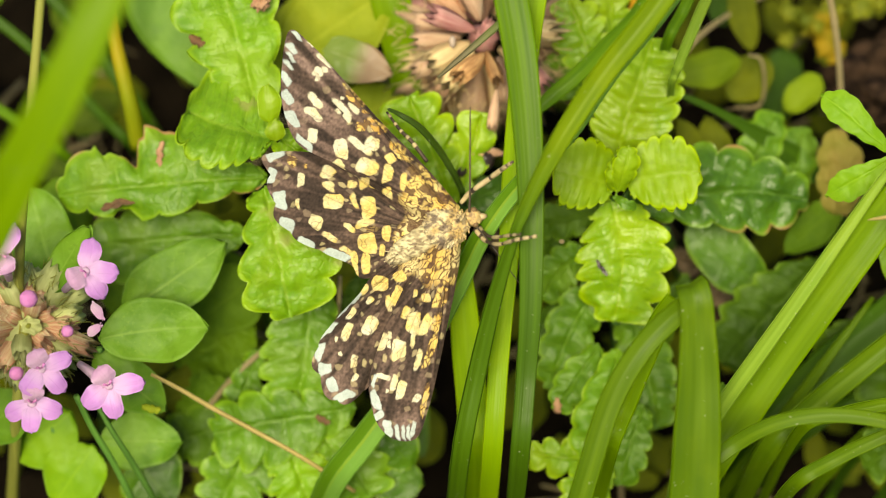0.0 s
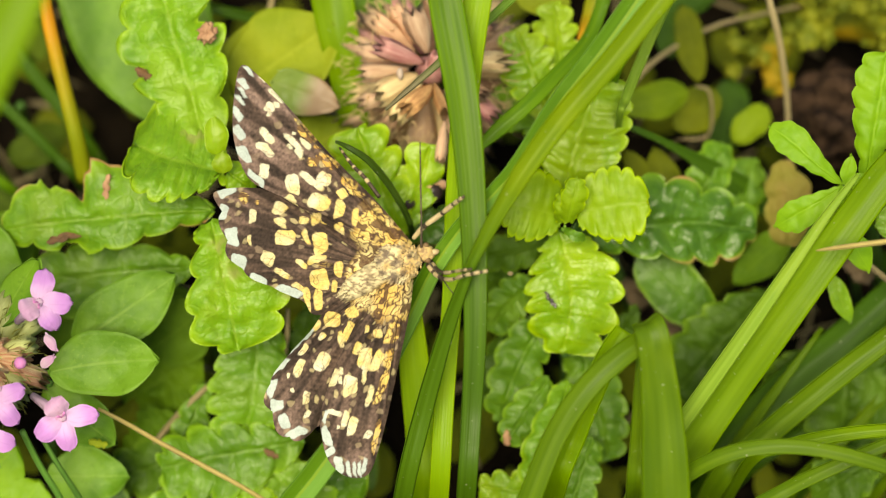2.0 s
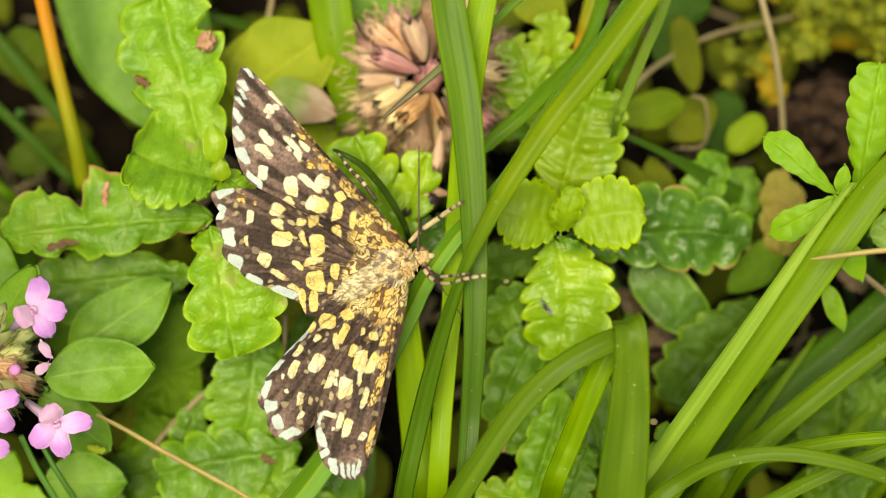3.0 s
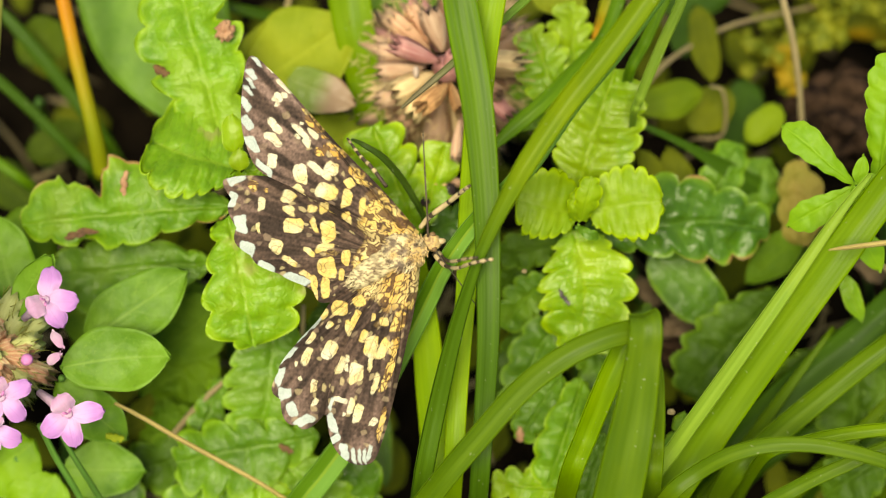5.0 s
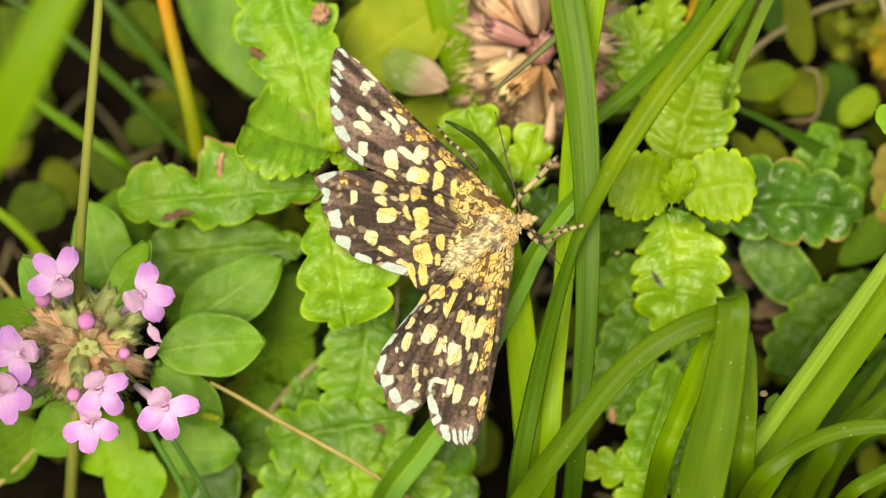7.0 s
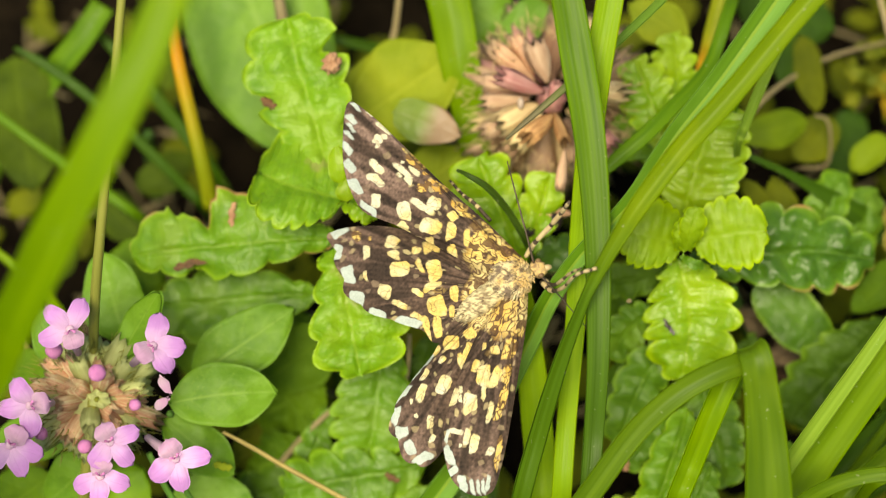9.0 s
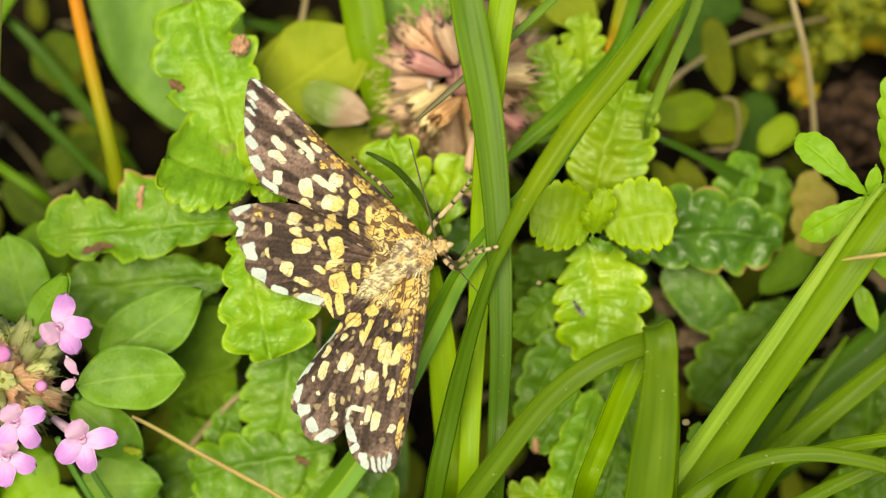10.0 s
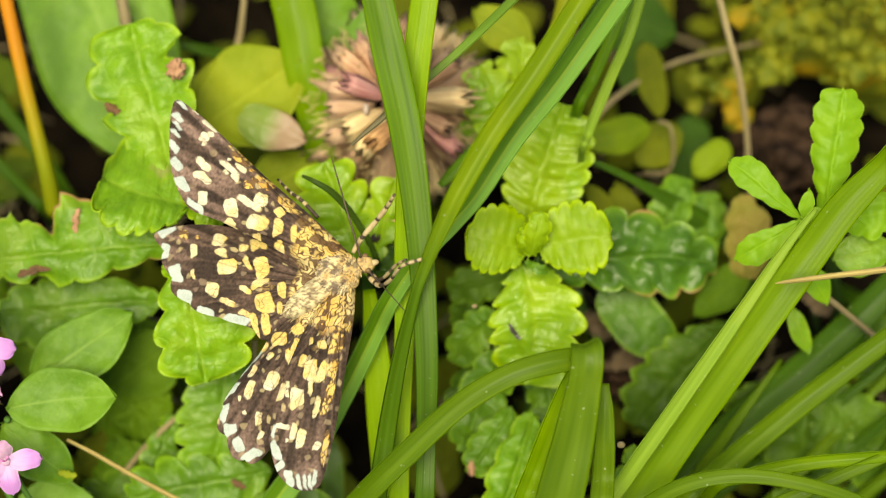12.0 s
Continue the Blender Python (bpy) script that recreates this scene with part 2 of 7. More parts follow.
def pigment_skin(name, rough=0.75):
    """Moth scales: the pigment is laid on the wing, the fine shingle of scales on top."""
    m, nt, b = shader(name)
    at = nt.nodes.new("ShaderNodeAttribute")
    at.attribute_name = "pigment"
    fine, mid = grain(nt, 9000.0, 3.0, 0.7), grain(nt, 1600.0, 3.0)
    hsv = node(nt, "ShaderNodeHueSaturation")
    nt.links.new(at.outputs["Color"], hsv.inputs["Color"])
    nt.links.new(calc(nt, "ADD", calc(nt, "MULTIPLY_ADD", fine, 0.7, 0.35), calc(nt, "MULTIPLY", mid, 0.6)), hsv.inputs["Value"])
    nt.links.new(hsv.outputs["Color"], b.inputs["Base Color"])
    b.inputs["Roughness"].default_value = rough
    b.inputs["Specular IOR Level"].default_value = 0.2
    relief(nt, b, fine, 0.00004)
    return m


def petal_skin(name, base, tip):
    """Pale at the throat, deeper towards the end, with faint veins along it."""
    m, nt, b = shader(name)
    u, v = across(nt)
    comb = nt.nodes.new("ShaderNodeCombineXYZ")
    nt.links.new(calc(nt, "MULTIPLY", u, 1.5), comb.inputs[0])
    nt.links.new(calc(nt, "MULTIPLY", v, 10.0), comb.inputs[1])
    streak, cloud, fine = grain(nt, 1.0, 3.0, 0.5, comb.outputs[0]), grain(nt, 500.0, 3.0), grain(nt, 3000.0, 2.0)
    col = blend(nt, ramp(nt, calc(nt, "ADD", u, calc(nt, "MULTIPLY_ADD", cloud, 0.5, -0.25)), 0.15, 0.75), base, tip)
    col = blend(nt, calc(nt, "MULTIPLY", ramp(nt, streak, 0.5, 0.75), 0.30), col, tuple(c * 0.72 for c in tip))
    col = blend(nt, calc(nt, "MULTIPLY", ramp(nt, fine, 0.5, 0.7), 0.12), col, base)
    nt.links.new(col, b.inputs["Base Color"])
    b.inputs["Roughness"].default_value, b.inputs["Specular IOR Level"].default_value = 0.6, 0.3
    relief(nt, b, calc(nt, "ADD", streak, calc(nt, "MULTIPLY", fine, 0.3)), 0.00005)
    glow_through(nt, b, col, 0.3)
    return m


LEAF = leaf_skin("leaf_green", (0.225, 0.420, 0.009), (0.118, 0.275, 0.007), (0.30, 0.46, 0.035), rough=0.29, gloss=0.5, edge=(0.27, 0.45, 0.02))
LEAF_DARK = leaf_skin("leaf_dark_green", (0.072, 0.180, 0.007), (0.038, 0.108, 0.005), (0.11, 0.23, 0.015), rough=0.30, gloss=0.45, share=0.2, edge=(0.22, 0.38, 0.02))
# two darkened leaf colours: the shade deep among the plants is in them
LEAF_DEEP_SHADED = leaf_skin("leaf_deep_green_shaded", (0.036, 0.090, 0.006), (0.020, 0.056, 0.004), (0.05, 0.12, 0.01), rough=0.6, gloss=0.15, share=0.2)
LEAF_OLIVE_SHADED = leaf_skin("leaf_olive_shaded", (0.068, 0.112, 0.005), (0.038, 0.068, 0.004), (0.11, 0.17, 0.01), rough=0.65, gloss=0.12, pucker=0.00004, share=0.25, net_share=0.04)
LEAF_MID = leaf_skin("leaf_mid_green", (0.130, 0.255, 0.008), (0.078, 0.172, 0.006), (0.19, 0.34, 0.02), rough=0.6, gloss=0.2, share=0.3)
ROUGH = rough_skin("rough_leaf_green", (0.205, 0.420, 0.010), (0.120, 0.295, 0.008), (0.33, 0.54, 0.012), (0.30, 0.48, 0.03))
ROUGH_BRIGHT = rough_skin("rough_leaf_yellow_green", (0.275, 0.470, 0.010), (0.180, 0.370, 0.009), (0.42, 0.62, 0.010), (0.38, 0.54, 0.022), rough=0.37, gloss=0.6, share=0.36)
ROUGH_LIME = rough_skin("rough_leaf_lime", (0.310, 0.480, 0.012), (0.230, 0.400, 0.010), (0.47, 0.66, 0.008), (0.32, 0.48, 0.03), rough=0.45, gloss=0.35, share=0.4, bump=0.00002)
ROUGH_MID = rough_skin("rough_leaf_mid_green", (0.125, 0.285, 0.009), (0.075, 0.190, 0.007), (0.23, 0.43, 0.014), (0.20, 0.36, 0.028), share=0.26)
ROUGH_DARK = rough_skin("rough_leaf_dark_green", (0.070, 0.180, 0.007), (0.036, 0.108, 0.005), (0.17, 0.33, 0.012), (0.13, 0.26, 0.03), rough=0.36, gloss=0.6, share=0.2, worn=(0.33, 0.20, 0.06))
# darkened copy for leaves low down, their shade held in the colour
ROUGH_SHADED = rough_skin("rough_leaf_shaded", (0.072, 0.160, 0.006), (0.040, 0.098, 0.005), (0.15, 0.28, 0.012), (0.12, 0.23, 0.02), rough=0.5, gloss=0.25, share=0.25)
ROUGH_WORN = rough_skin("rough_leaf_eaten", (0.175, 0.370, 0.012), (0.095, 0.245, 0.008), (0.28, 0.48, 0.014), (0.28, 0.44, 0.034), worn=(0.38, 0.22, 0.07))
ROUGH_FROTH = rough_skin("rough_leaf_bleached", (0.215, 0.425, 0.010), (0.130, 0.310, 0.008), (0.35, 0.56, 0.012), (0.32, 0.48, 0.034), patch=(0.36, 0.40, 0.10))
LEAF_SMOOTH = leaf_skin("leaf_smooth", (0.165, 0.345, 0.018), (0.095, 0.235, 0.012), (0.26, 0.43, 0.06), rough=0.5, gloss=0.35, pucker=0.00006, share=0.28, side_veins=4.0, cells=900.0, net_share=0.10)
LEAF_OVAL = leaf_skin("leaf_oval_olive", (0.200, 0.300, 0.008), (0.130, 0.215, 0.006), (0.24, 0.34, 0.02), rough=0.6, gloss=0.2, pucker=0.00004, share=0.3, side_veins=4.0, net_share=0.05)
LEAF_FRESH = leaf_skin("leaf_fresh", (0.240, 0.450, 0.010), (0.175, 0.375, 0.009), (0.28, 0.50, 0.015), rough=0.5, gloss=0.35, pucker=0.00004, share=0.36, side_veins=3.0, net_share=0.04)
LEAF_PALE = leaf_skin("leaf_pale_yellow", (0.360, 0.430, 0.026), (0.260, 0.350, 0.018), (0.46, 0.52, 0.04), rough=0.6, gloss=0.2, pucker=0.00003, share=0.4, side_veins=4.0, net_share=0.06)
LEAF_PINK = leaf_skin("leaf_pinkish", (0.260, 0.370, 0.070), (0.200, 0.310, 0.045), (0.34, 0.40, 0.13), pucker=0.00003, side_veins=3.0, share=0.4, tip=(0.40, 0.27, 0.16))
LEAF_TAN = leaf_skin("leaf_dry_orange", (0.400, 0.290, 0.075), (0.270, 0.250, 0.040), (0.34, 0.29, 0.07), rough=0.6, gloss=0.2, pucker=0.00008, share=0.25)
LEAF_OLIVE = leaf_skin("leaf_olive", (0.140, 0.165, 0.006), (0.080, 0.105, 0.005), (0.15, 0.18, 0.012), rough=0.65, gloss=0.12, pucker=0.00003, share=0.25, side_veins=4.0)
LEAF_DRY = leaf_skin("leaf_grey_brown", (0.200, 0.145, 0.085), (0.110, 0.078, 0.045), (0.24, 0.18, 0.11), rough=0.75, gloss=0.1, pucker=0.00008, share=0.12)
GRASS = grass_skin("grass_mid_green", (0.135, 0.275, 0.007), (0.070, 0.175, 0.006))
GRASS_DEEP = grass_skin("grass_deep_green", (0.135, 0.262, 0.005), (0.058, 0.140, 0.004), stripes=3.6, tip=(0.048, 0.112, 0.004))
GRASS_LIME = grass_skin("grass_lime", (0.290, 0.480, 0.010), (0.215, 0.390, 0.009), share=0.42)
GRASS_YELLOW = grass_skin("grass_yellow_green", (0.225, 0.385, 0.005), (0.150, 0.290, 0.005), share=0.42)
# dark grass; the shade inside the thicket is put into this colour
GRASS_DARK_SHADED = grass_skin("grass_dark_and_shaded", (0.054, 0.130, 0.005), (0.028, 0.076, 0.004), share=0.22)
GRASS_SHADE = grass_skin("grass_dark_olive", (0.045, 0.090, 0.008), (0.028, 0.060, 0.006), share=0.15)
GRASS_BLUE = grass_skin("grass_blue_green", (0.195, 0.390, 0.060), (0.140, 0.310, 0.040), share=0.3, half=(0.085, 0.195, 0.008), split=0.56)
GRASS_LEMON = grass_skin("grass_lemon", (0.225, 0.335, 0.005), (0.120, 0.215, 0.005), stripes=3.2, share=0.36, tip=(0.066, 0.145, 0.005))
GRASS_PURPLE = grass_skin("grass_purple_tip", (0.190, 0.340, 0.040), (0.120, 0.240, 0.025), tip=(0.17, 0.15, 0.08))
GRASS_OLIVE = grass_skin("grass_olive_yellow", (0.180, 0.315, 0.005), (0.115, 0.225, 0.004), share=0.36)
GRASS_BENT = grass_skin("grass_olive_green", (0.122, 0.218, 0.005), (0.072, 0.148, 0.004), share=0.3)
STALK_ORANGE = grass_skin("stalk_orange", (0.330, 0.360, 0.014), (0.230, 0.290, 0.012), stripes=3.0, tip=(0.66, 0.26, 0.02))
STALK_TAN = grass_skin("stalk_tan_green", (0.360, 0.370, 0.080), (0.270, 0.290, 0.055), stripes=3.0)
GRASS_PALE = grass_skin("grass_pale_green", (0.260, 0.410, 0.040), (0.190, 0.330, 0.028))
STRAW = plain_skin("straw", (0.48, 0.39, 0.13), (0.35, 0.26, 0.08), 1200.0, 0.6, 0.00008, (2.0, 14.0))
TWIG = plain_skin("twig", (0.34, 0.28, 0.14), (0.22, 0.17, 0.08), 1200.0, 0.75, 0.0001, (2.0, 12.0))
STEM = plain_skin("green_stem", (0.120, 0.270, 0.040), (0.070, 0.190, 0.030), 900.0, 0.5, 0.00005, (1.5, 8.0), 0.15)
# soil kept near black: the shade of the gaps is in its colour
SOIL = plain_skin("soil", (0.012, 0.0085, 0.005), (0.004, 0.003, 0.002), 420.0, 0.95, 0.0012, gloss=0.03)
CLOD = plain_skin("soil_clod", (0.085, 0.050, 0.030), (0.010, 0.007, 0.006), 900.0, 0.95, 0.0009, gloss=0.05)
MOSS = plain_skin("moss", (0.215, 0.225, 0.006), (0.095, 0.135, 0.005), 700.0, 0.7, 0.0001, None, 0.25, (0.36, 0.235, 0.005))
PETAL = petal_skin("petal_pink", (0.78, 0.52, 0.80), (0.64, 0.30, 0.72))
PETAL_PALE = petal_skin("petal_throat", (0.78, 0.56, 0.72), (0.66, 0.38, 0.60))
BUD = plain_skin("bud_pink", (0.78, 0.32, 0.64), (0.66, 0.22, 0.52), 900.0, 0.5, 0.00003, None, 0.2)
CALYX_GREEN = plain_skin("calyx_green", (0.680, 0.720, 0.330), (0.500, 0.560, 0.210), 1000.0, 0.6, 0.00006, (0.9, 14.0), 0.4)
CALYX_RED = plain_skin("calyx_red_brown", (0.820, 0.740, 0.440), (0.560, 0.180, 0.120), 1000.0, 0.6, 0.00006, (0.7, 24.0), 0.4)
HUSK = plain_skin("husk_tan", (0.820, 0.600, 0.400), (0.580, 0.330, 0.210), 1100.0, 0.65, 0.00006, (1.0, 15.0), 0.25)
HUSK_ROSE = plain_skin("husk_rose", (0.840, 0.480, 0.420), (0.640, 0.240, 0.240), 1100.0, 0.6, 0.00006, (1.2, 10.0), 0.25)
HUSK_BROWN = plain_skin("husk_brown", (0.680, 0.440, 0.270), (0.400, 0.200, 0.120), 1100.0, 0.7, 0.00006, (1.2, 10.0), 0.15)
HUSK_YELLOW = plain_skin("husk_yellow", (0.800, 0.640, 0.340), (0.600, 0.410, 0.210), 1100.0, 0.65, 0.00006, (1.2, 10.0), 0.25)
HUSK_ORANGE = plain_skin("husk_orange", (0.740, 0.460, 0.200), (0.340, 0.140, 0.055), 1100.0, 0.65, 0.00006, (1.0, 16.0), 0.2)
SEED = plain_skin("seed_pale", (0.62, 0.52, 0.42), (0.48, 0.36, 0.28), 1500.0, 0.35, 0.00003)
GAP_SPECK_DARK = plain_skin("gap_and_speck_dark", (0.035, 0.022, 0.020), (0.012, 0.009, 0.009), 1500.0, 0.3, 0.00003)
BUD_GREEN = plain_skin("bud_leaf", (0.34, 0.52, 0.020), (0.27, 0.46, 0.012), 500.0, 0.4, 0.00003, None, 0.35)
GALL_TAN = plain_skin("leaf_gall_tan", (0.46, 0.27, 0.15), (0.30, 0.15, 0.08), 1100.0, 0.7, 0.00012)
BITE = plain_skin("leaf_gall_brown", (0.20, 0.10, 0.04), (0.07, 0.035, 0.012), 1500.0, 0.7, 0.0001)
WING = pigment_skin("moth_scales")
LEG_PALE = plain_skin("leg_pale", (0.50, 0.40, 0.22), (0.36, 0.27, 0.14), 2500.0, 0.6, 0.00003)
LEG_DARK = plain_skin("leg_dark", (0.100, 0.070, 0.045), (0.040, 0.028, 0.020), 2500.0, 0.6, 0.00003)
EYE_SKIN = plain_skin("moth_eye", (0.22, 0.14, 0.07), (0.10, 0.06, 0.03), 2500.0, 0.3, 0.00002)


# ---- makers ----
def thing(name, x, y, h, label, category, group="", kind=""):
    ob = new(name)
    ob.location = S(x, y, h)
    ob.empty_display_size = 0.001
    return tagged(ob, label, category, group, kind)


def part(name, geo, material, parent=None, label="", smooth=True):
    """geo: places, faces and, for each place, its two surface coordinates."""
    verts, faces, uvs = geo
    mesh = bpy.data.meshes.new(name)
    ob = new(name, mesh)
    start = np.zeros(3)
    if parent is not None:
        ob.parent = parent
        up = parent
        while up is not None:
            start = start + np.array(up.location)
            up = up.parent
    local = np.asarray(verts, float) - start
    mesh.from_pydata(local.tolist(), [], faces)
    layer = mesh.uv_layers.new(name="UVMap")
    loops = np.empty(len(mesh.loops), np.int32)
    mesh.loops.foreach_get("vertex_index", loops)
    layer.data.foreach_set("uv", np.asarray(uvs, np.float32)[loops].ravel())
    mesh.materials.append(material)
    if smooth:
        mesh.polygons.foreach_set("use_smooth", np.ones(len(mesh.polygons), bool))
    mesh.update()
    if label:
        tagged(ob, label)
    return ob


def own(name, geo, material, label, category, group="", kind="", origin=None):
    """A thing of one mesh; its origin lies at a place of the sheet."""
    verts, faces, uvs = geo
    place = S(*origin) if origin else Vector(np.asarray(verts)[0])
    ob = part(name, (np.asarray(verts) - np.array(place), faces, uvs), material)
    ob.location = place
    return tagged(ob, label, category, group, kind)


def joined(geos):
    verts, faces, uvs, n = [], [], [], 0
    for v, f, w in geos:
        verts.append(np.asarray(v, float))
        uvs.append(np.asarray(w, float))
        faces += [tuple(i + n for i in face) for face in f]
        n += len(v)
    return np.vstack(verts), faces, np.vstack(uvs)


def shell(grid, thick, uv):
    """A thin closed skin from rows of places; thick in metres, downward from the grid's own side."""
    grid = np.asarray(grid, float)
    a, b = grid.shape[:2]
    du, dv = np.gradient(grid, axis=0), np.gradient(grid, axis=1)
    nrm = np.cross(du, dv)
    ln = np.linalg.norm(nrm, axis=2, keepdims=True)
    nrm = np.where(ln > 1e-15, nrm / np.maximum(ln, 1e-15), np.array(TOW))
    nrm = np.where((nrm @ np.array(TOW))[..., None] < 0, -nrm, nrm)
    low = grid - nrm * thick
    verts = np.vstack([grid.reshape(-1, 3), low.reshape(-1, 3)])
    n = a * b
    ix = np.arange(n).reshape(a, b)
    q = np.stack([ix[:-1, :-1], ix[1:, :-1], ix[1:, 1:], ix[:-1, 1:]], -1).reshape(-1, 4)
    faces = [tuple(f) for f in q.tolist()] + [tuple(f[::-1]) for f in (q + n).tolist()]
    rim = np.concatenate([ix[0, :], ix[1:, -1], ix[-1, -2::-1], ix[-2:0:-1, 0]]).tolist()
    faces += [(rim[i], rim[i] + n, rim[(i + 1) % len(rim)] + n, rim[(i + 1) % len(rim)]) for i in range(len(rim))]
    uv = np.asarray(uv, float).reshape(-1, 2)
    return verts, faces, np.vstack([uv, uv])


def blade(ctrl, fold=0.35, n=36, roll=0.0, thick=0.00012):
    """A grass blade: control rows of x, y, h, width; fold: how far the edges rise over the keel; roll in degrees."""
    rows = curve(ctrl, n)
    c = np.array([S(*r[:3]) for r in rows])
    tang = np.gradient(c, axis=0)
    tang /= np.linalg.norm(tang, axis=1, keepdims=True)
    vs = (-1.0, -0.85, -0.65, -0.45, -0.25, -0.1, 0.0, 0.1, 0.25, 0.45, 0.65, 0.85, 1.0)
    grid, uv = [], []
    for i, r in enumerate(rows):
        t = Vector(tang[i])
        nrm = (TOW - t * TOW.dot(t)).normalized()
        side = t.cross(nrm)
        spin = Matrix.Rotation(radians(roll), 3, t)
        nrm, side = spin @ nrm, spin @ side
        w = max(r[3], 0.6) * unit(r[2]) / 2
        ripple = 0.05 * math.sin(i * 0.9 + ctrl[0][0])
        grid.append([np.array(Vector(c[i]) + side * (w * v) + nrm * (w * (fold * (math.sqrt(v * v + 0.03) - 0.17) + ripple * v))) for v in vs])
        uv.append([(i / (n - 1), v * 0.5 + 0.5) for v in vs])
    return shell(grid, thick, uv)


def tube(ctrl, n=20, k=9, rough=0.06):
    """A round stalk: control rows of x, y, h, width."""
    rows = curve(ctrl, n)
    return pipe([S(*r[:3]) for r in rows], [max(r[3], 0.5) * unit(r[2]) / 2 for r in rows], k, rough)


def pipe(places, radii, k=9, rough=0.0):
    c = np.array(places)
    tang = np.gradient(c, axis=0)
    ref = Vector((0.31, 0.17, 0.93)).normalized()
    verts, faces, uvs = [], [], []
    for i, p in enumerate(c):
        t = Vector(tang[i]).normalized()
        a = t.cross(ref)
        a = (a if a.length > 1e-3 else t.cross(Vector((1, 0, 0)))).normalized()
        b = t.cross(a)
        for j in range(k):
            g = 2 * math.pi * j / k
            rad = radii[i] * (1 + rough * noise.noise(Vector((i * 0.7, j * 1.3, p[0] * 900))))
            verts.append(np.array(Vector(p) + a * (rad * math.cos(g)) + b * (rad * math.sin(g))))
            uvs.append((i / max(len(c) - 1, 1), j / k))
    n = len(c)
    for i in range(n - 1):
        for j in range(k):
            faces.append((i * k + j, i * k + (j + 1) % k, (i + 1) * k + (j + 1) % k, (i + 1) * k + j))
    faces += [tuple(range(k))[::-1], tuple((n - 1) * k + j for j in range(k))]
    return verts, faces, uvs


def leaf(base, tip, hw, hs=(0, 0), teeth=0, depth=0.16, round_off=0.75, widest=0.9, bulge=0.18, tilt=0.0, curl=0.0, bend=0.0, bite=None, pucker=0.05, seed=0, thick=0.00016, sharp=False, rugose=1.0):
    """A leaf from base to tip (x, y); hw: half its width; hs: heights of base, middle offset by bulge, and tip.
    teeth: rounded or sharp teeth a side; bend: sideways bow of the midrib; tilt: one side higher; curl: the tip droops.
    bite: rows of (where along, how long, side, how deep)."""
    rng = random.Random(seed)
    nu, nv = (20 if not teeth else max(36, teeth * 9)), (15 if not teeth else 27)
    bx, by, tx, ty = *base, *tip
    lx, ly = tx - bx, ty - by
    length = math.hypot(lx, ly)
    ex, ey = lx / length, ly / length
    px, py = -ey, ex
    jit = [rng.uniform(0.6, 1.3) for _ in range(2 * (teeth + 2))]
    wob = [rng.uniform(0, 6.3) for _ in range(4)]
    grid, uv = [], []
    for i in range(nu + 1):
        u = i / nu
        wide = math.sin(math.pi * min(u ** widest, 1.0)) ** round_off if 0 < u < 1 else 0.0
        row, row_uv = [], []
        for j in range(nv):
            v = -1 + 2 * j / (nv - 1)
            s = 0 if v < 0 else 1
            edge = wide
            reach = 0.0
            if teeth:
                f = u * (teeth + 0.5)
                k = int(f) + s * (teeth + 1)
                ph = f - int(f)
                tooth = (ph if sharp else math.sqrt(abs(math.sin(math.pi * ph)))) * jit[k]
                edge = wide * (1 - depth + depth * 1.5 * tooth) + (0.05 * tooth if 0 < u < 1 else 0)
                reach = depth * 0.35 * tooth * hw * abs(v) ** 3
            for along, long, side, deep in bite or ():
                d = abs(u - along) / long
                if d < 1 and (v > 0) == (side > 0):
                    edge *= 1 - deep * math.sqrt(1 - d * d) * (0.85 + 0.3 * noise.noise(Vector((u * 40, side, seed))))
            edge *= 1 + 0.07 * math.sin(u * 9 + wob[3] + s * 2.1)
            x = bx + ex * (length * u + reach) + px * (hw * edge * v + bend * length * math.sin(math.pi * u))
            y = by + ey * (length * u + reach) + py * (hw * edge * v + bend * length * math.sin(math.pi * u))
            mm = hw / 30
            h = hs[0] + (hs[1] - hs[0]) * u
            h += mm * (bulge * (math.sin(math.pi * u) - v * v * wide) + tilt * v * wide - curl * u ** 3 * 2)
            h += mm * 0.10 * abs(v) ** 0.5 * wide
            lat = abs(math.sin(math.pi * (u * max(teeth, 5) - abs(v) * 0.9)))
            lump = noise.noise(Vector((x / 24, y / 24, seed * 1.7)))
            h += mm * pucker * lat * (1 - abs(v) ** 4) * wide * (0 if abs(v) < 0.05 else 0.55 + 0.9 * lump)
            h += (0.35 if teeth else 0.12) * lump * wide * min(1.0, mm / 2)
            h += mm * 0.07 * math.sin(u * 7 + wob[0] + v * 2.2) * abs(v) + mm * 0.05 * math.sin(u * 15 + wob[1 + s]) * v * v
            if teeth:
                # blistered surface between the small veins
                blister = abs(noise.noise(Vector((x / 25, y / 25, seed * 3.1)))) + 0.30 * abs(noise.noise(Vector((x / 11, y / 11, seed + 5.0))))
                h += rugose * 0.46 * blister * wide * (1 - abs(v) ** 6)
            row.append(np.array(S(x, y, h)))
            row_uv.append((u, v * 0.5 + 0.5))
        grid.append(row)
        uv.append(row_uv)
    return shell(grid, thick, uv)

WAVES = np.random.RandomState(17).uniform(-1, 1, (10, 4))


def lumps(x, y, size, seed=0.0):
    """Smooth random values, about -1 to 1, with lumps of that size on the sheet."""
    out = 0.0
    for a, b, c, d in WAVES:
        n = math.hypot(a, b) + 1e-6
        out += np.sin((x * a + y * b) / n * (0.7 + 0.6 * abs(d)) * 3.14 / size + c * 40 + seed * 3.7 * (1 + d))
    return out / 3.2


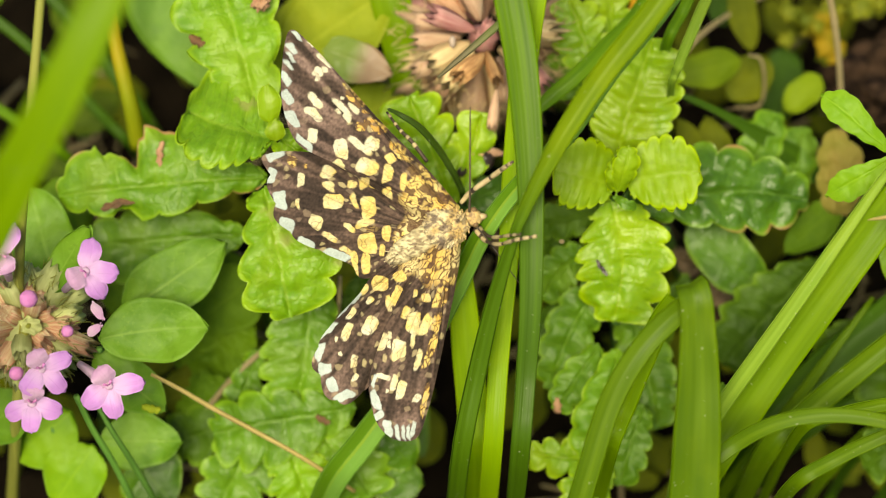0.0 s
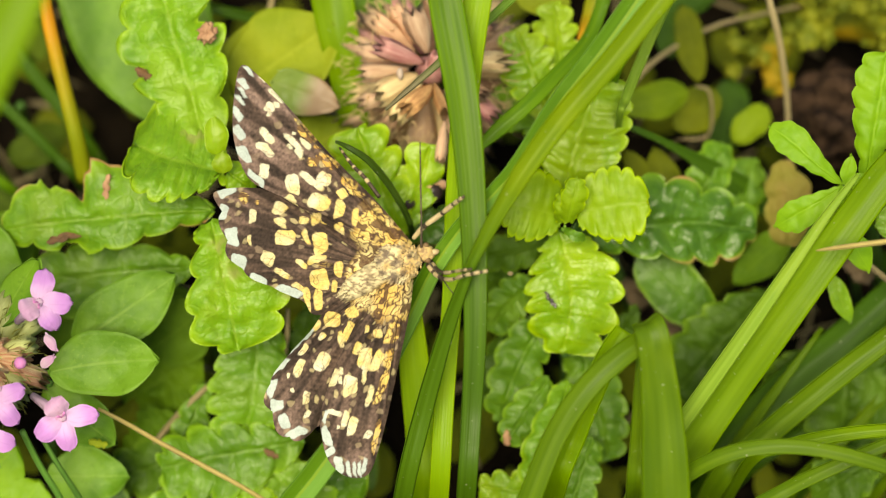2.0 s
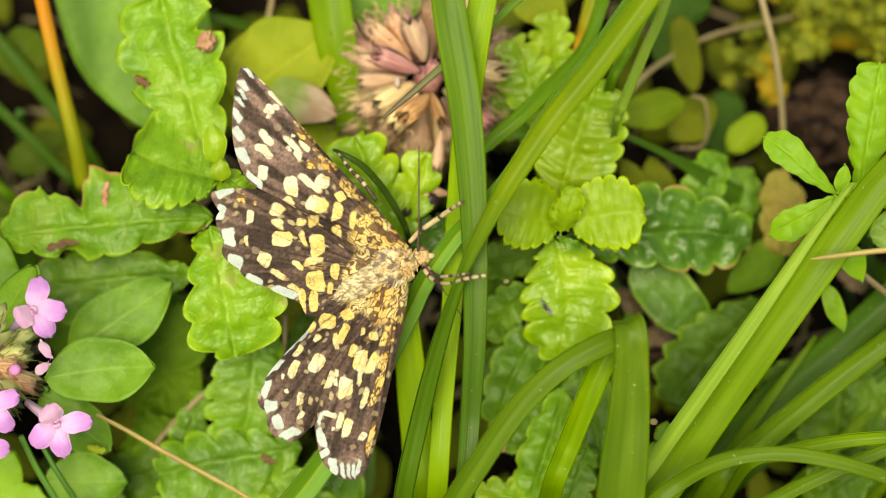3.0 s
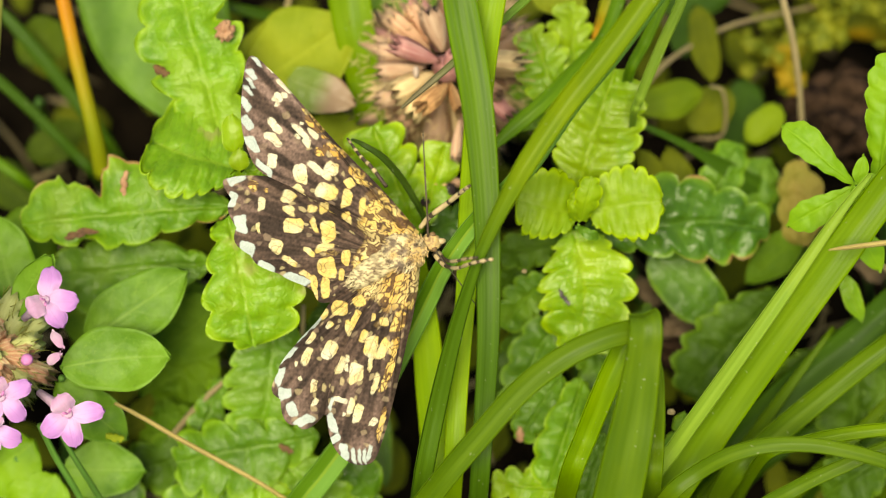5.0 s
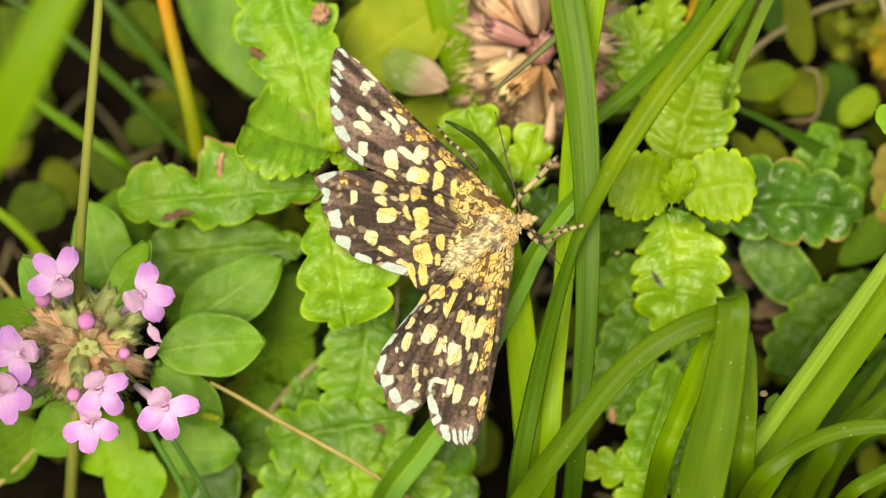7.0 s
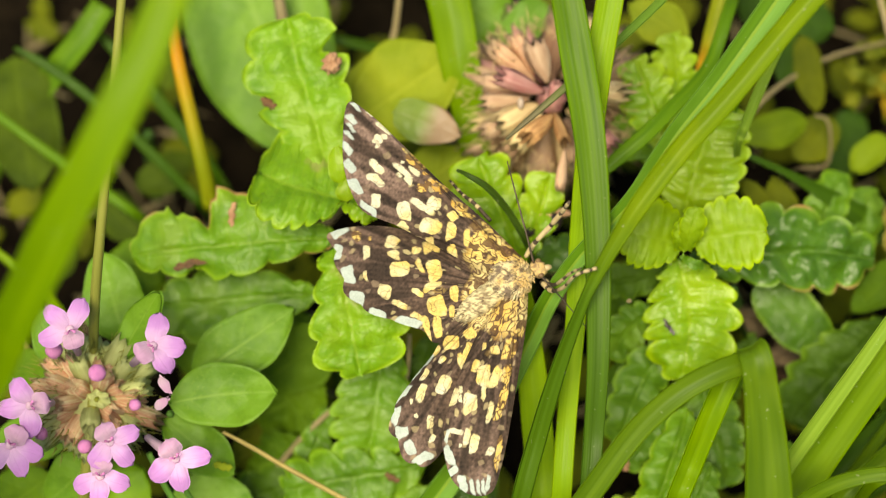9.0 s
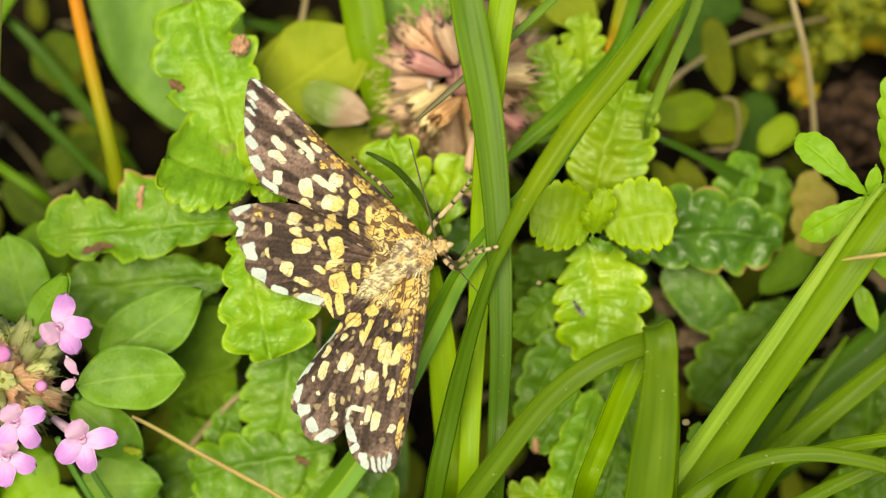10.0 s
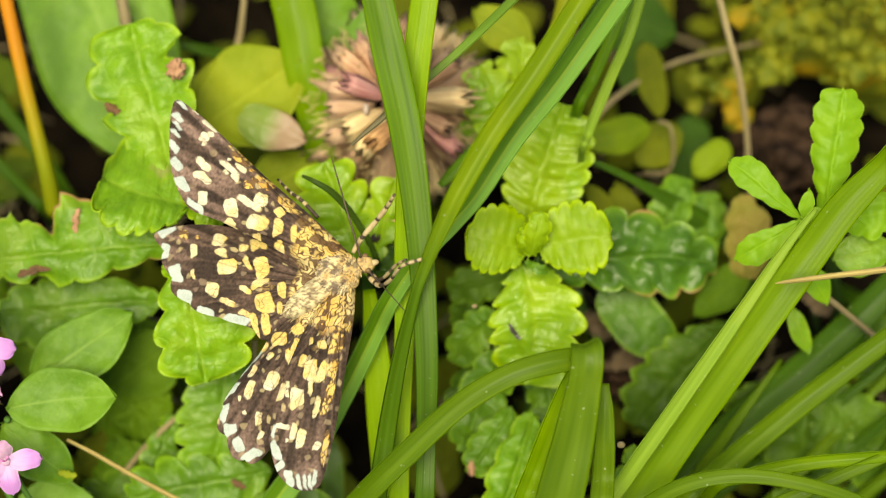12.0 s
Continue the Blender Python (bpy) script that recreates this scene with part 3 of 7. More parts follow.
def scalloped(mid, wide, hs, teeth=6, tooth=12.0, fold=0.10, quilt=0.30, bite=None, seed=0, thick=0.00015, blunt=2.2, lean=0.28, cap=0.14, frill=0.25, ruck=0.16, tilt=0.0):
    """A leaf with a scalloped rim. mid: the midrib from base to tip; wide: half-widths on its two sides at even steps (left, right of the way to the tip);
    hs: heights at even steps; tilt: how far the right side is raised; tooth: how deep the notches go; fold: how far the sides hang; quilt: height of the panels between the side veins in mm;
    bite: rows of (where along, how long, side, how deep)."""
    rng = np.random.RandomState(seed % 9973)
    nu, nv = max(40, teeth * 13), 33
    m = curve(mid, nu + 1)
    w = curve(wide, nu + 1)
    hh = curve([(h,) for h in hs], nu + 1)[:, 0]
    tang = np.gradient(m, axis=0)
    tang /= np.linalg.norm(tang, axis=1, keepdims=True)
    side = np.stack([-tang[:, 1], tang[:, 0]], 1)
    u = np.linspace(0, 1, nu + 1)[:, None]
    v = np.linspace(-1, 1, nv)[None, :]
    s = (v > 0).astype(int) * np.ones_like(u, int)
    base_w = np.where(v > 0, w[:, 1:2], w[:, 0:1])
    ends = np.sqrt(np.clip(1 - np.clip((u - 1 + cap) / cap, 0, 1) ** 2, 0, 1)) * np.clip(u / 0.05, 0.0, 1) ** 0.5
    slip = np.array([0.0, rng.uniform(0.2, 0.6)])[s]
    ph = u * teeth + slip
    f = (ph % 1.0) ** 0.85
    size = 1.35 * rng.uniform(0.7, 1.15, (2, teeth + 3))[s, np.minimum(ph.astype(int), teeth + 2)]
    lobe = np.clip(1 - np.abs(2 * f - 1) ** blunt, 0, 1) ** 0.85
    room = np.clip(base_w * ends / (tooth * 2.2 + 1e-6), 0, 1)
    edge = base_w * ends - tooth * room * size * (1 - lobe)
    for along, long, which, deep in bite or ():
        d = np.clip(1 - ((u - along) / long) ** 2, 0, 1)
        ragged = 0.9 + 0.2 * lumps(u * 400, v * 0 + which * 30, 16.0, seed)
        edge = edge * np.where((v > 0) == (which > 0), 1 - deep * np.sqrt(d) * ragged, 1)
    out = np.abs(v)
    reach = edge * lean * out ** 1.6 + tooth * 0.45 * lobe * room * out ** 5
    x = m[:, 0:1] + side[:, 0:1] * edge * v + tang[:, 0:1] * reach
    y = m[:, 1:2] + side[:, 1:2] * edge * v + tang[:, 1:2] * reach
    mm = np.maximum(base_w, 1) / 30
    vein = np.exp(-((np.abs((ph % 1.0) - 0.5) / 0.24) ** 2)) * np.clip(1.15 - out, 0, 1) ** 0.5
    rib = np.exp(-((out / 0.10) ** 2))
    body = np.clip(ends, 0, 1) * np.clip(edge / 20, 0, 1)
    h = hh[:, None] + tilt * mm * v - fold * mm * out ** 2 + 0.55 * quilt * body * ((1 - vein) * np.clip(out * 5, 0, 1) * (1 - out ** 5) - 0.7 * rib)
    h = h + 0.7 * ruck * body * (lumps(x, y, 30.0, seed) + 0.22 * lumps(y, x, 15.0, seed + 3)) * (1 - 0.5 * out ** 4)
    h = h + frill * out ** 3 * (lumps(x, y, 60.0, seed + 9) + 0.7 * (lobe - 0.5)) * body
    grid = sheet(x, y, h)
    uv = np.stack([ph / 10 + 0 * v, v * 0.5 + 0.5 + 0 * u], -1)
    return shell(grid, thick, uv)


def blob(place, rx, ry, rz, seed=0, rough=0.12, rings=9, k=14):
    """A rounded body; rx, ry, rz along the sheet's right, up and toward, in metres."""
    verts, faces, uvs = [], [], []
    for i in range(rings + 1):
        a = math.pi * i / rings
        for j in range(k):
            g = 2 * math.pi * j / k
            d = Vector((math.sin(a) * math.cos(g), math.sin(a) * math.sin(g), math.cos(a)))
            f = 1 + rough * noise.noise(d * 2.3 + Vector((seed * 3.1, 0, 0)))
            verts.append(np.array(Vector(place) + RIGHT * (d.x * rx * f) + UP * (d.y * ry * f) + TOW * (d.z * rz * f)))
            uvs.append((i / rings, j / k))
    for i in range(rings):
        for j in range(k):
            faces.append((i * k + j, i * k + (j + 1) % k, (i + 1) * k + (j + 1) % k, (i + 1) * k + j))
    return verts, faces, uvs


# ---- the ground ----
def build_ground():
    steps = [0, 0.004, 0.008, 0.012, 0.017, 0.023, 0.03, 0.04, 0.055, 0.08, 0.12, 0.2, 0.5, 2, 10, 60, 400]
    line = sorted({-s for s in steps} | set(steps))
    n = len(line)
    verts = [(x, y + 0.01, 0.0022 * noise.noise(Vector((x * 140, y * 140, 0))) - 0.001 if max(abs(x), abs(y)) < 0.15 else -0.001) for x in line for y in line]
    faces = [(i * n + j, (i + 1) * n + j, (i + 1) * n + j + 1, i * n + j + 1) for i in range(n - 1) for j in range(n - 1)]
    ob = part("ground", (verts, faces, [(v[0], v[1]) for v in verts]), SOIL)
    tagged(ob, "dark soil between the plants, their shade in its colour", "ground", kind="structure")


build_ground()


def foot(x, y, w):
    """A control row at the ground."""
    return (x, y, ground_h(x, y) - 0.5, w)


# ---- grass ----
def keel_of(rows, n, roll, share=0.10):
    """The rounded keel along the underside of a blade."""
    return blade([(x, y, h - 0.15, max(w * share, 1.2)) for x, y, h, w in rows], -0.6, n, roll, 0.00004)


def rib_of(rows, n, fold, roll, share=0.06):
    """The raised midrib of a blade: a thin strip along its middle."""
    return blade([(x, y, h + 0.010, max(w * share, 0.7)) for x, y, h, w in rows], 0.03, n, roll, 0.00002)


def grass(ctrl, material, label, root=None, fold=0.35, roll=0.0, origin=None, n=36, name="grass_blade", thick=0.00012, rib=None):
    """root: x, y at which the last row goes into the ground."""
    rows = list(ctrl)
    if root:
        rows.append(foot(*root, rows[-1][3] * 0.7))
    ob = own(name, blade(rows, fold, n, roll, thick), material, label, "grass", "meadow grass", origin=origin or rows[-1][:3])
    part("keel", keel_of(rows, n, roll), material, ob)
    if rib:
        part("midrib", rib_of(rows, n, fold, roll, rib[1]), rib[0], ob)
    return ob


def stalk(name, ctrl, material, label, category, root=None, origin=None, n=24):
    rows = list(ctrl)
    if root:
        rows.append(foot(*root, rows[-1][3] * 0.8))
    return own(name, tube(rows, n), material, label, category, origin=origin or rows[-1][:3])


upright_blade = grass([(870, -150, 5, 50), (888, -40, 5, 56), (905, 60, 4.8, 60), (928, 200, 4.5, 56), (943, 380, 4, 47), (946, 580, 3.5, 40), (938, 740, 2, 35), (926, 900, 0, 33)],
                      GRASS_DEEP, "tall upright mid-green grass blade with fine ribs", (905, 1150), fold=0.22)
behind_blade = grass([(985, -150, 3, 46), (962, -20, 3, 48), (942, 100, 2.5, 48), (926, 250, 1, 44), (914, 400, 0, 40), (904, 560, -1, 34), (890, 720, -2, 34), (878, 900, -4, 34)],
                     GRASS_LIME, "bright yellow-green grass blade behind the upright one", (860, 1120), fold=0.25)
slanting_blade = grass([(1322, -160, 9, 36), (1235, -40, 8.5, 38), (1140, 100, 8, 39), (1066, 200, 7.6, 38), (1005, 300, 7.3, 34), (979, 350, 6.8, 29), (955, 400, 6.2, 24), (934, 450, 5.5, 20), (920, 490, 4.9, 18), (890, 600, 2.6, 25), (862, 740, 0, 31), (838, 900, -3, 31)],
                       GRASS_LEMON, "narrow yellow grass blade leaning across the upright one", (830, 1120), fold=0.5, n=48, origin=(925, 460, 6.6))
grass([(818, 470, -3, 20), (828, 560, -4, 40), (838, 680, -5, 52), (848, 800, -6, 52), (852, 900, -8, 46)],
                   GRASS_LIME, "short pale yellow-green grass blade", (850, 1100), fold=0.3)
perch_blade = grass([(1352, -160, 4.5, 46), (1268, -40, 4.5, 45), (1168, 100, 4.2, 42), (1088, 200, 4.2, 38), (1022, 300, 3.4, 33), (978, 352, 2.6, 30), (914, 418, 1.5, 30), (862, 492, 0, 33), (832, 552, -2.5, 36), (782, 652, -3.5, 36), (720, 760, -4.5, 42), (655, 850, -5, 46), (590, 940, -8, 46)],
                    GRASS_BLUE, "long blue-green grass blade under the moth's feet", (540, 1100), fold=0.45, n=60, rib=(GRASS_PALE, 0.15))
grass([(700, 266, -2, 3), (725, 278, -1.5, 7), (760, 302, -2, 10), (795, 345, -3.5, 10), (824, 396, -5, 9), (834, 430, -9, 8)], GRASS_SHADE, "small dark curved grass blade", (838, 480), fold=0.4)
grass([(788, 212, -1.5, 2), (815, 188, -1.2, 6), (850, 158, -1, 9), (905, 110, -1, 11), (975, 50, -1, 12), (1050, -20, -2, 13), (1150, -120, -6, 13)][::-1], GRASS_PURPLE,
      "thin grass blade with a purple tip over the dry flower", fold=0.5, origin=(1150, -120, -6))
grass([(945, 285, -6, 10), (985, 248, -6, 24), (1035, 205, -6, 26), (1090, 150, -7, 24), (1150, 80, -9, 22), (1200, -60, -14, 20)], GRASS, "thin green grass blade behind the leaning one", (1240, -100), fold=0.4)
grass([(665, -120, -13, 74), (690, -20, -13, 74), (705, 70, -13, 70), (722, 160, -14, 58), (735, 250, -16, 50)], GRASS_YELLOW, "broad light green grass blade beside the dry flower", (745, 420), fold=0.3)
grass([(1310, -60, -3, 15), (1285, 20, -3, 16), (1245, 110, -4, 17), (1212, 190, -5, 15), (1198, 240, -7, 10)], GRASS_PALE, "narrow grass blade with a bright edge", (1190, 420), fold=0.5)
grass([(1290, -80, -6, 18), (1262, 0, -6, 19), (1222, 90, -7, 18), (1185, 175, -9, 16)], GRASS, "narrow mid-green grass blade", (1160, 380), fold=0.5)
grass([(1203, 236, -12, 4), (1230, 248, -12, 10), (1290, 276, -13, 13), (1370, 322, -15, 30), (1450, 372, -17, 46), (1550, 425, -20, 40)], GRASS_DARK_SHADED, "dark green leaf blade lying over the litter", (1700, 500), fold=0.2)
grass([(1765, 222, 4, 36), (1735, 262, 3, 48), (1670, 328, 2.5, 60), (1608, 410, 2, 62), (1536, 508, 1.5, 64), (1462, 608, 0.5, 66), (1384, 716, -1, 66), (1308, 826, -2.5, 66), (1242, 934, -5, 62)],
      GRASS_OLIVE, "broad yellow-green grass blade with a folded pale edge", (1160, 1120), fold=0.35)
grass([(1620, 330, 3, 6), (1570, 392, 3, 14), (1500, 492, 2.6, 20), (1424, 600, 1.8, 24), (1345, 710, 0.5, 26), (1275, 808, -1, 26), (1215, 900, -4, 24)], GRASS_PALE, "narrow pale grass blade along the broad one", (1180, 1060), fold=0.5)
grass([(1790, 530, -4, 34), (1720, 582, -4, 36), (1620, 655, -4.5, 38), (1530, 725, -5, 40), (1440, 800, -6, 40), (1360, 880, -7, 38)], GRASS_BENT, "slanting green grass blade", (1280, 1060), fold=0.5)
grass([(1800, 420, -10, 46), (1700, 520, -10, 54), (1600, 610, -11, 56), (1500, 690, -12, 54), (1400, 780, -13, 50), (1330, 860, -15, 44)], GRASS_DARK_SHADED, "shaded dark green grass blade", (1270, 1000), fold=0.45)
grass([(1560, 420, -9, 40), (1480, 540, -10, 46), (1390, 660, -11, 44), (1310, 780, -13, 40)], GRASS_DARK_SHADED, "shaded dark grass blade close to the soil", (1240, 960), fold=0.45)
grass([(1800, 905, 4, 12), (1720, 866, 4.5, 20), (1620, 830, 5, 24), (1510, 808, 5, 25), (1405, 815, 4.5, 26), (1315, 855, 3, 28), (1240, 925, 0, 28)], GRASS_BENT, "arching grass blade low over the ground", (1180, 1080), fold=0.35)
grass([(1800, 770, 0, 14), (1700, 778, 0, 20), (1600, 786, -0.5, 22), (1500, 805, -1, 22), (1420, 840, -2, 20)], GRASS_OLIVE, "thin arching grass blade", (1330, 1020), fold=0.5)
grass([(1800, 750, 0, 16), (1700, 792, 0, 20), (1590, 838, 0, 23), (1490, 884, -1, 25), (1400, 945, -3, 26)], GRASS_BENT, "bent grass blade beside the arching one", (1320, 1090), fold=0.4)
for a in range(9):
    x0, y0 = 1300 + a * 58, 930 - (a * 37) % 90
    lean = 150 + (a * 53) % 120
    grass([(x0 + lean * 1.7, y0 - 330, -9 - a % 4, 5), (x0 + lean * 1.15, y0 - 220, -10 - a % 4, 15), (x0 + lean * 0.6, y0 - 110, -12 - a % 3, 20), (x0, y0, -15, 20)], GRASS_DARK_SHADED if a % 3 else GRASS_BENT, "thin shaded grass blade in the thicket", (x0 - 60, y0 + 90), fold=0.5, n=20)
grass([(-90, 45, -19, 4), (-40, 72, -19, 14), (40, 130, -19, 16), (130, 210, -20, 16), (210, 290, -21, 16), (255, 340, -23, 14)], GRASS_DARK_SHADED, "thin grass blade in the shade", (300, 420), fold=0.4)
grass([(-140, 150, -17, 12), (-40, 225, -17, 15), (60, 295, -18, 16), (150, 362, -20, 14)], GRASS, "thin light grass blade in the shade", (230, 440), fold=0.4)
grass([(60, 20, -23, 10), (116, 77, -23, 20), (200, 180, -24, 22), (286, 297, -26, 18)], GRASS_DARK_SHADED, "dark grass blade deep in the shade", (330, 400), fold=0.4)
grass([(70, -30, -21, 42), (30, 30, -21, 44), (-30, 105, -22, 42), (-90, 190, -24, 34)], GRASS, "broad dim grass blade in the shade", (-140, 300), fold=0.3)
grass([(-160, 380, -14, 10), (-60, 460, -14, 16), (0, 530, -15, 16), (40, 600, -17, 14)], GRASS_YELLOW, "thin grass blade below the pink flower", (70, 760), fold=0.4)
grass([(440, 20, -19, 4), (500, 36, -19, 16), (590, 56, -20, 18), (670, 74, -21, 16)], GRASS_DARK_SHADED, "dark thin grass blade among the leaves", (760, 120), fold=0.4)
grass([(1175, -60, -14, 26), (1150, 40, -14, 24), (1130, 120, -15, 16)], STALK_ORANGE, "withered orange-brown grass blade", (1110, 300), fold=0.4)
near_blade = grass([(330, -140, 36, 70), (261, 20, 36, 76), (205, 140, 36, 80), (150, 250, 35, 82), (95, 350, 33, 84), (40, 460, 30, 84), (-30, 600, 24, 80), (-120, 800, 10, 70)],
                   GRASS_YELLOW, "tall bright green grass blade rising above the others", (-200, 1050), fold=0.3)

# ---- the blade that is bent over ----
bent_blade = thing("bent_grass_blade", 1222, 580, 6, "green grass blade bent sharply over and swaying", "grass", "meadow grass")
ARM = [(1234, 602, 5.6, 34), (1205, 606, 6.2, 40), (1150, 620, 6.6, 40), (1080, 652, 6.6, 40), (1000, 714, 6, 40), (920, 806, 5, 40), (855, 885, 3.5, 40), (790, 975, 0, 40), (740, 1060, -6, 38)]
LIMB = [(1213, 577, 6.4, 48), (1218, 587, 7.3, 55), (1220, 612, 7.5, 58), (1217, 660, 7, 62), (1207, 750, 6, 74), (1190, 860, 5, 84), (1166, 990, 3.5, 84), (1145, 1100, 2, 50)]
bent_arm = part("arm", blade(ARM, 0.4, 40), GRASS_BENT, bent_blade)
part("keel", keel_of(ARM, 40, 0), GRASS_BENT, bent_arm)
bent_limb = part("hanging_tip", blade(LIMB, 0.3, 40), GRASS_BENT, bent_blade)
part("keel", keel_of(LIMB, 40, 0), GRASS_BENT, bent_limb)
grass([(1236, 640, 4, 16), (1238, 700, 4, 30), (1234, 800, 3, 38), (1226, 900, 1, 40)], GRASS_BENT, "narrow olive grass blade beside the bent one", (1215, 1080), fold=0.4)
grass([(1205, 600, 3, 30), (1180, 640, 3, 38), (1150, 705, 2.5, 40), (1115, 790, 1, 38), (1080, 885, -1, 36)], GRASS_YELLOW, "yellow-green grass blade behind the bent one", (1040, 1080), fold=0.5)

# ---- stalks, straws and twigs ----
stalk("flower_stalk", [(165, -110, -9, 24), (182, -30, -10, 25), (212, 110, -11, 26), (246, 250, -12, 28), (262, 330, -14, 34)][::-1], STALK_ORANGE, "thick stalk, orange above and green below", "stalk", origin=(262, 330, -14))
thin_stem = stalk("thin_stem", [(92, -160, 7, 15), (82, -20, 6, 16), (70, 150, 5, 17), (57, 320, 3, 18), (46, 480, 0, 19), (44, 600, -4, 18)], STALK_TAN, "straight thin tan-green stem beside the pink flower", "stem", (50, 900))
stalk("straw", [(1545, 463, 4.5, 2), (1575, 459, 4.5, 8), (1650, 450, 4.5, 11), (1740, 440, 4.5, 12), (1850, 425, 4, 12)], STRAW, "pale dry straw lying on the blades", "straw", origin=(1850, 425, 4))
stalk("straw", [(282, 732, -5, 6), (330, 757, -5, 8), (390, 792, -5, 9), (470, 836, -5.5, 9), (545, 878, -6, 8), (640, 940, -8, 8)], STRAW, "thin orange-tan straw among the leaves", "straw", origin=(640, 940, -8))
stalk("twig", [(480, 690, -12, 9), (440, 725, -12, 11), (395, 775, -13, 11), (330, 860, -15, 11), (280, 930, -18, 11)], TWIG, "thin grey-brown twig in the undergrowth", "twig", origin=(280, 930, -18))
stalk("twig", [(1440, -80, -12, 11), (1462, 10, -13, 12), (1482, 90, -14, 12), (1494, 180, -16, 11), (1500, 290, -19, 10), (1506, 370, -24, 9)], TWIG, "upright pale dry twig", "twig", (1510, 460))
stalk("twig", [(1215, 178, -20, 10), (1250, 138, -20, 10), (1300, 102, -21, 9), (1370, 66, -22, 8), (1450, 46, -23, 7), (1530, 30, -25, 6)], TWIG, "pale curved twig lying in the litter", "twig", origin=(1530, 30, -25))
stalk("twig", [(1606, 462, -5, 10), (1640, 490, -6, 11), (1700, 540, -8, 11), (1770, 600, -12, 11)], TWIG, "short brown twig between the blades", "twig", (1830, 680))
stalk("twig", [(-130, 520, -10, 9), (-90, 555, -10, 11), (-50, 610, -11, 11), (-10, 680, -14, 10)], STRAW, "yellowish dry stem behind the flower", "twig", (20, 800))
stalk("twig", [(30, 790, -8, 9), (-20, 840, -9, 10), (-70, 890, -10, 10), (-130, 950, -12, 10)], STRAW, "tan straw under the pink flower", "twig", (-180, 1050))
stalk("twig", [(615, 560, -10, 8), (612, 620, -11, 9), (603, 680, -13, 9)], TWIG, "thin brown stem behind the moth", "twig", (600, 800))
stalk("twig", [(1335, 172, -18, 5), (1358, 182, -18, 6), (1363, 230, -19, 6), (1352, 262, -20, 6), (1300, 268, -21, 5)], TWIG, "bent tan leaf stalk in the litter", "twig", (1260, 300))
stalk("twig", [(600, -60, -18, 10), (590, 20, -19, 11), (570, 90, -20, 11)], TWIG, "reddish brown stem in the shade", "twig", (550, 220))
stalk("twig", [(380, -60, -14, 22), (392, 10, -14, 22), (398, 60, -15, 20)], TWIG, "short brown stem behind the leaf", "twig", (410, 200))


# ---- leafy shoots ----
def shoot(name, x, y, h, label, leaves, stem_w=22, category="plant", group="leafy plants", root=None):
    """leaves: rows of (material, keyword values of leaf())."""
    ob = thing(name, x, y, h, label, category, group)
    rx, ry = root or (x + 10, y + 140)
    part("stem", tube([(x, y, h, stem_w * 0.7), (x + 3, y + 20, h - 4, stem_w), foot(rx, ry, stem_w)], 14), STEM, ob)
    for i, (material, values) in enumerate(leaves):
        geo = scalloped(seed=i * 7 + int(x), **values) if "mid" in values else leaf(seed=i * 7 + int(x), **values)
        part("leaf", geo, material, ob)
    return ob


shoot("leafy_shoot", 470, 395, -7, "rough-leaved green shoot with scalloped, partly eaten leaves", [
    (ROUGH, dict(mid=[(482, 330), (456, 210), (424, 100), (398, -6)], wide=[(30, 30), (70, 62), (104, 92), (66, 66)], hs=(-6, -6.5, -7, -7.5), teeth=5, tooth=15, bite=((0.56, 0.05, -1, 0.22), (0.76, 0.07, 1, 0.30)), quilt=0.4, cap=0.08, lean=0.1)),
    (ROUGH_FROTH, dict(mid=[(496, 318), (452, 306), (400, 292), (346, 268)], wide=[(34, 50), (70, 110), (80, 112), (44, 70)], hs=(-5, -4.8, -5, -6), teeth=6, tooth=11, frill=0.4, lean=0.12, tilt=-0.7)),
    (ROUGH_WORN, dict(mid=[(486, 386), (400, 390), (300, 398), (200, 408), (120, 418)], wide=[(20, 20), (38, 62), (62, 108), (46, 82), (26, 40)], hs=(-7, -6.8, -7, -7.6, -8.5), teeth=6, tooth=8, bite=((0.615, 0.11, 1, 0.55), (0.63, 0.06, -1, 0.3)), fold=0.2, lean=0.15)),
    (ROUGH_MID, dict(mid=[(452, 486), (360, 490), (260, 500), (164, 506)], wide=[(20, 20), (70, 52), (74, 56), (40, 34)], hs=(-11, -11, -11.5, -12), teeth=5, tooth=10)),
    (ROUGH_FROTH, dict(mid=[(482, 404), (496, 470), (512, 550), (528, 632)], wide=[(40, 34), (88, 58), (108, 82), (62, 66)], hs=(-4.5, -3.6, -3.5, -4.4), teeth=4, tooth=17, quilt=0.35, ruck=0.24, cap=0.2, lean=0.1, blunt=1.8)),
    (BUD_GREEN, dict(base=(494, 290), tip=(488, 222), hw=22, hs=(-2.9, -2.6), round_off=0.5, bulge=0.35)),
    (ROUGH_BRIGHT, dict(mid=[(486, 300), (508, 316), (532, 334), (556, 350)], wide=[(14, 14), (26, 26), (26, 26), (14, 14)], hs=(-5.5, -4.6, -4.4, -4.8), teeth=4, tooth=5)),
    (BUD_GREEN, dict(base=(504, 322), tip=(500, 284), hw=18, hs=(-2.9, -2.6), round_off=0.5, bulge=0.35)),
    (ROUGH_MID, dict(mid=[(564, 570), (560, 650), (552, 720), (536, 800)], wide=[(40, 40), (66, 80), (58, 78), (40, 52)], hs=(-9.5, -9.2, -9.4, -10.4), teeth=5, tooth=13)),
], root=(500, 700))

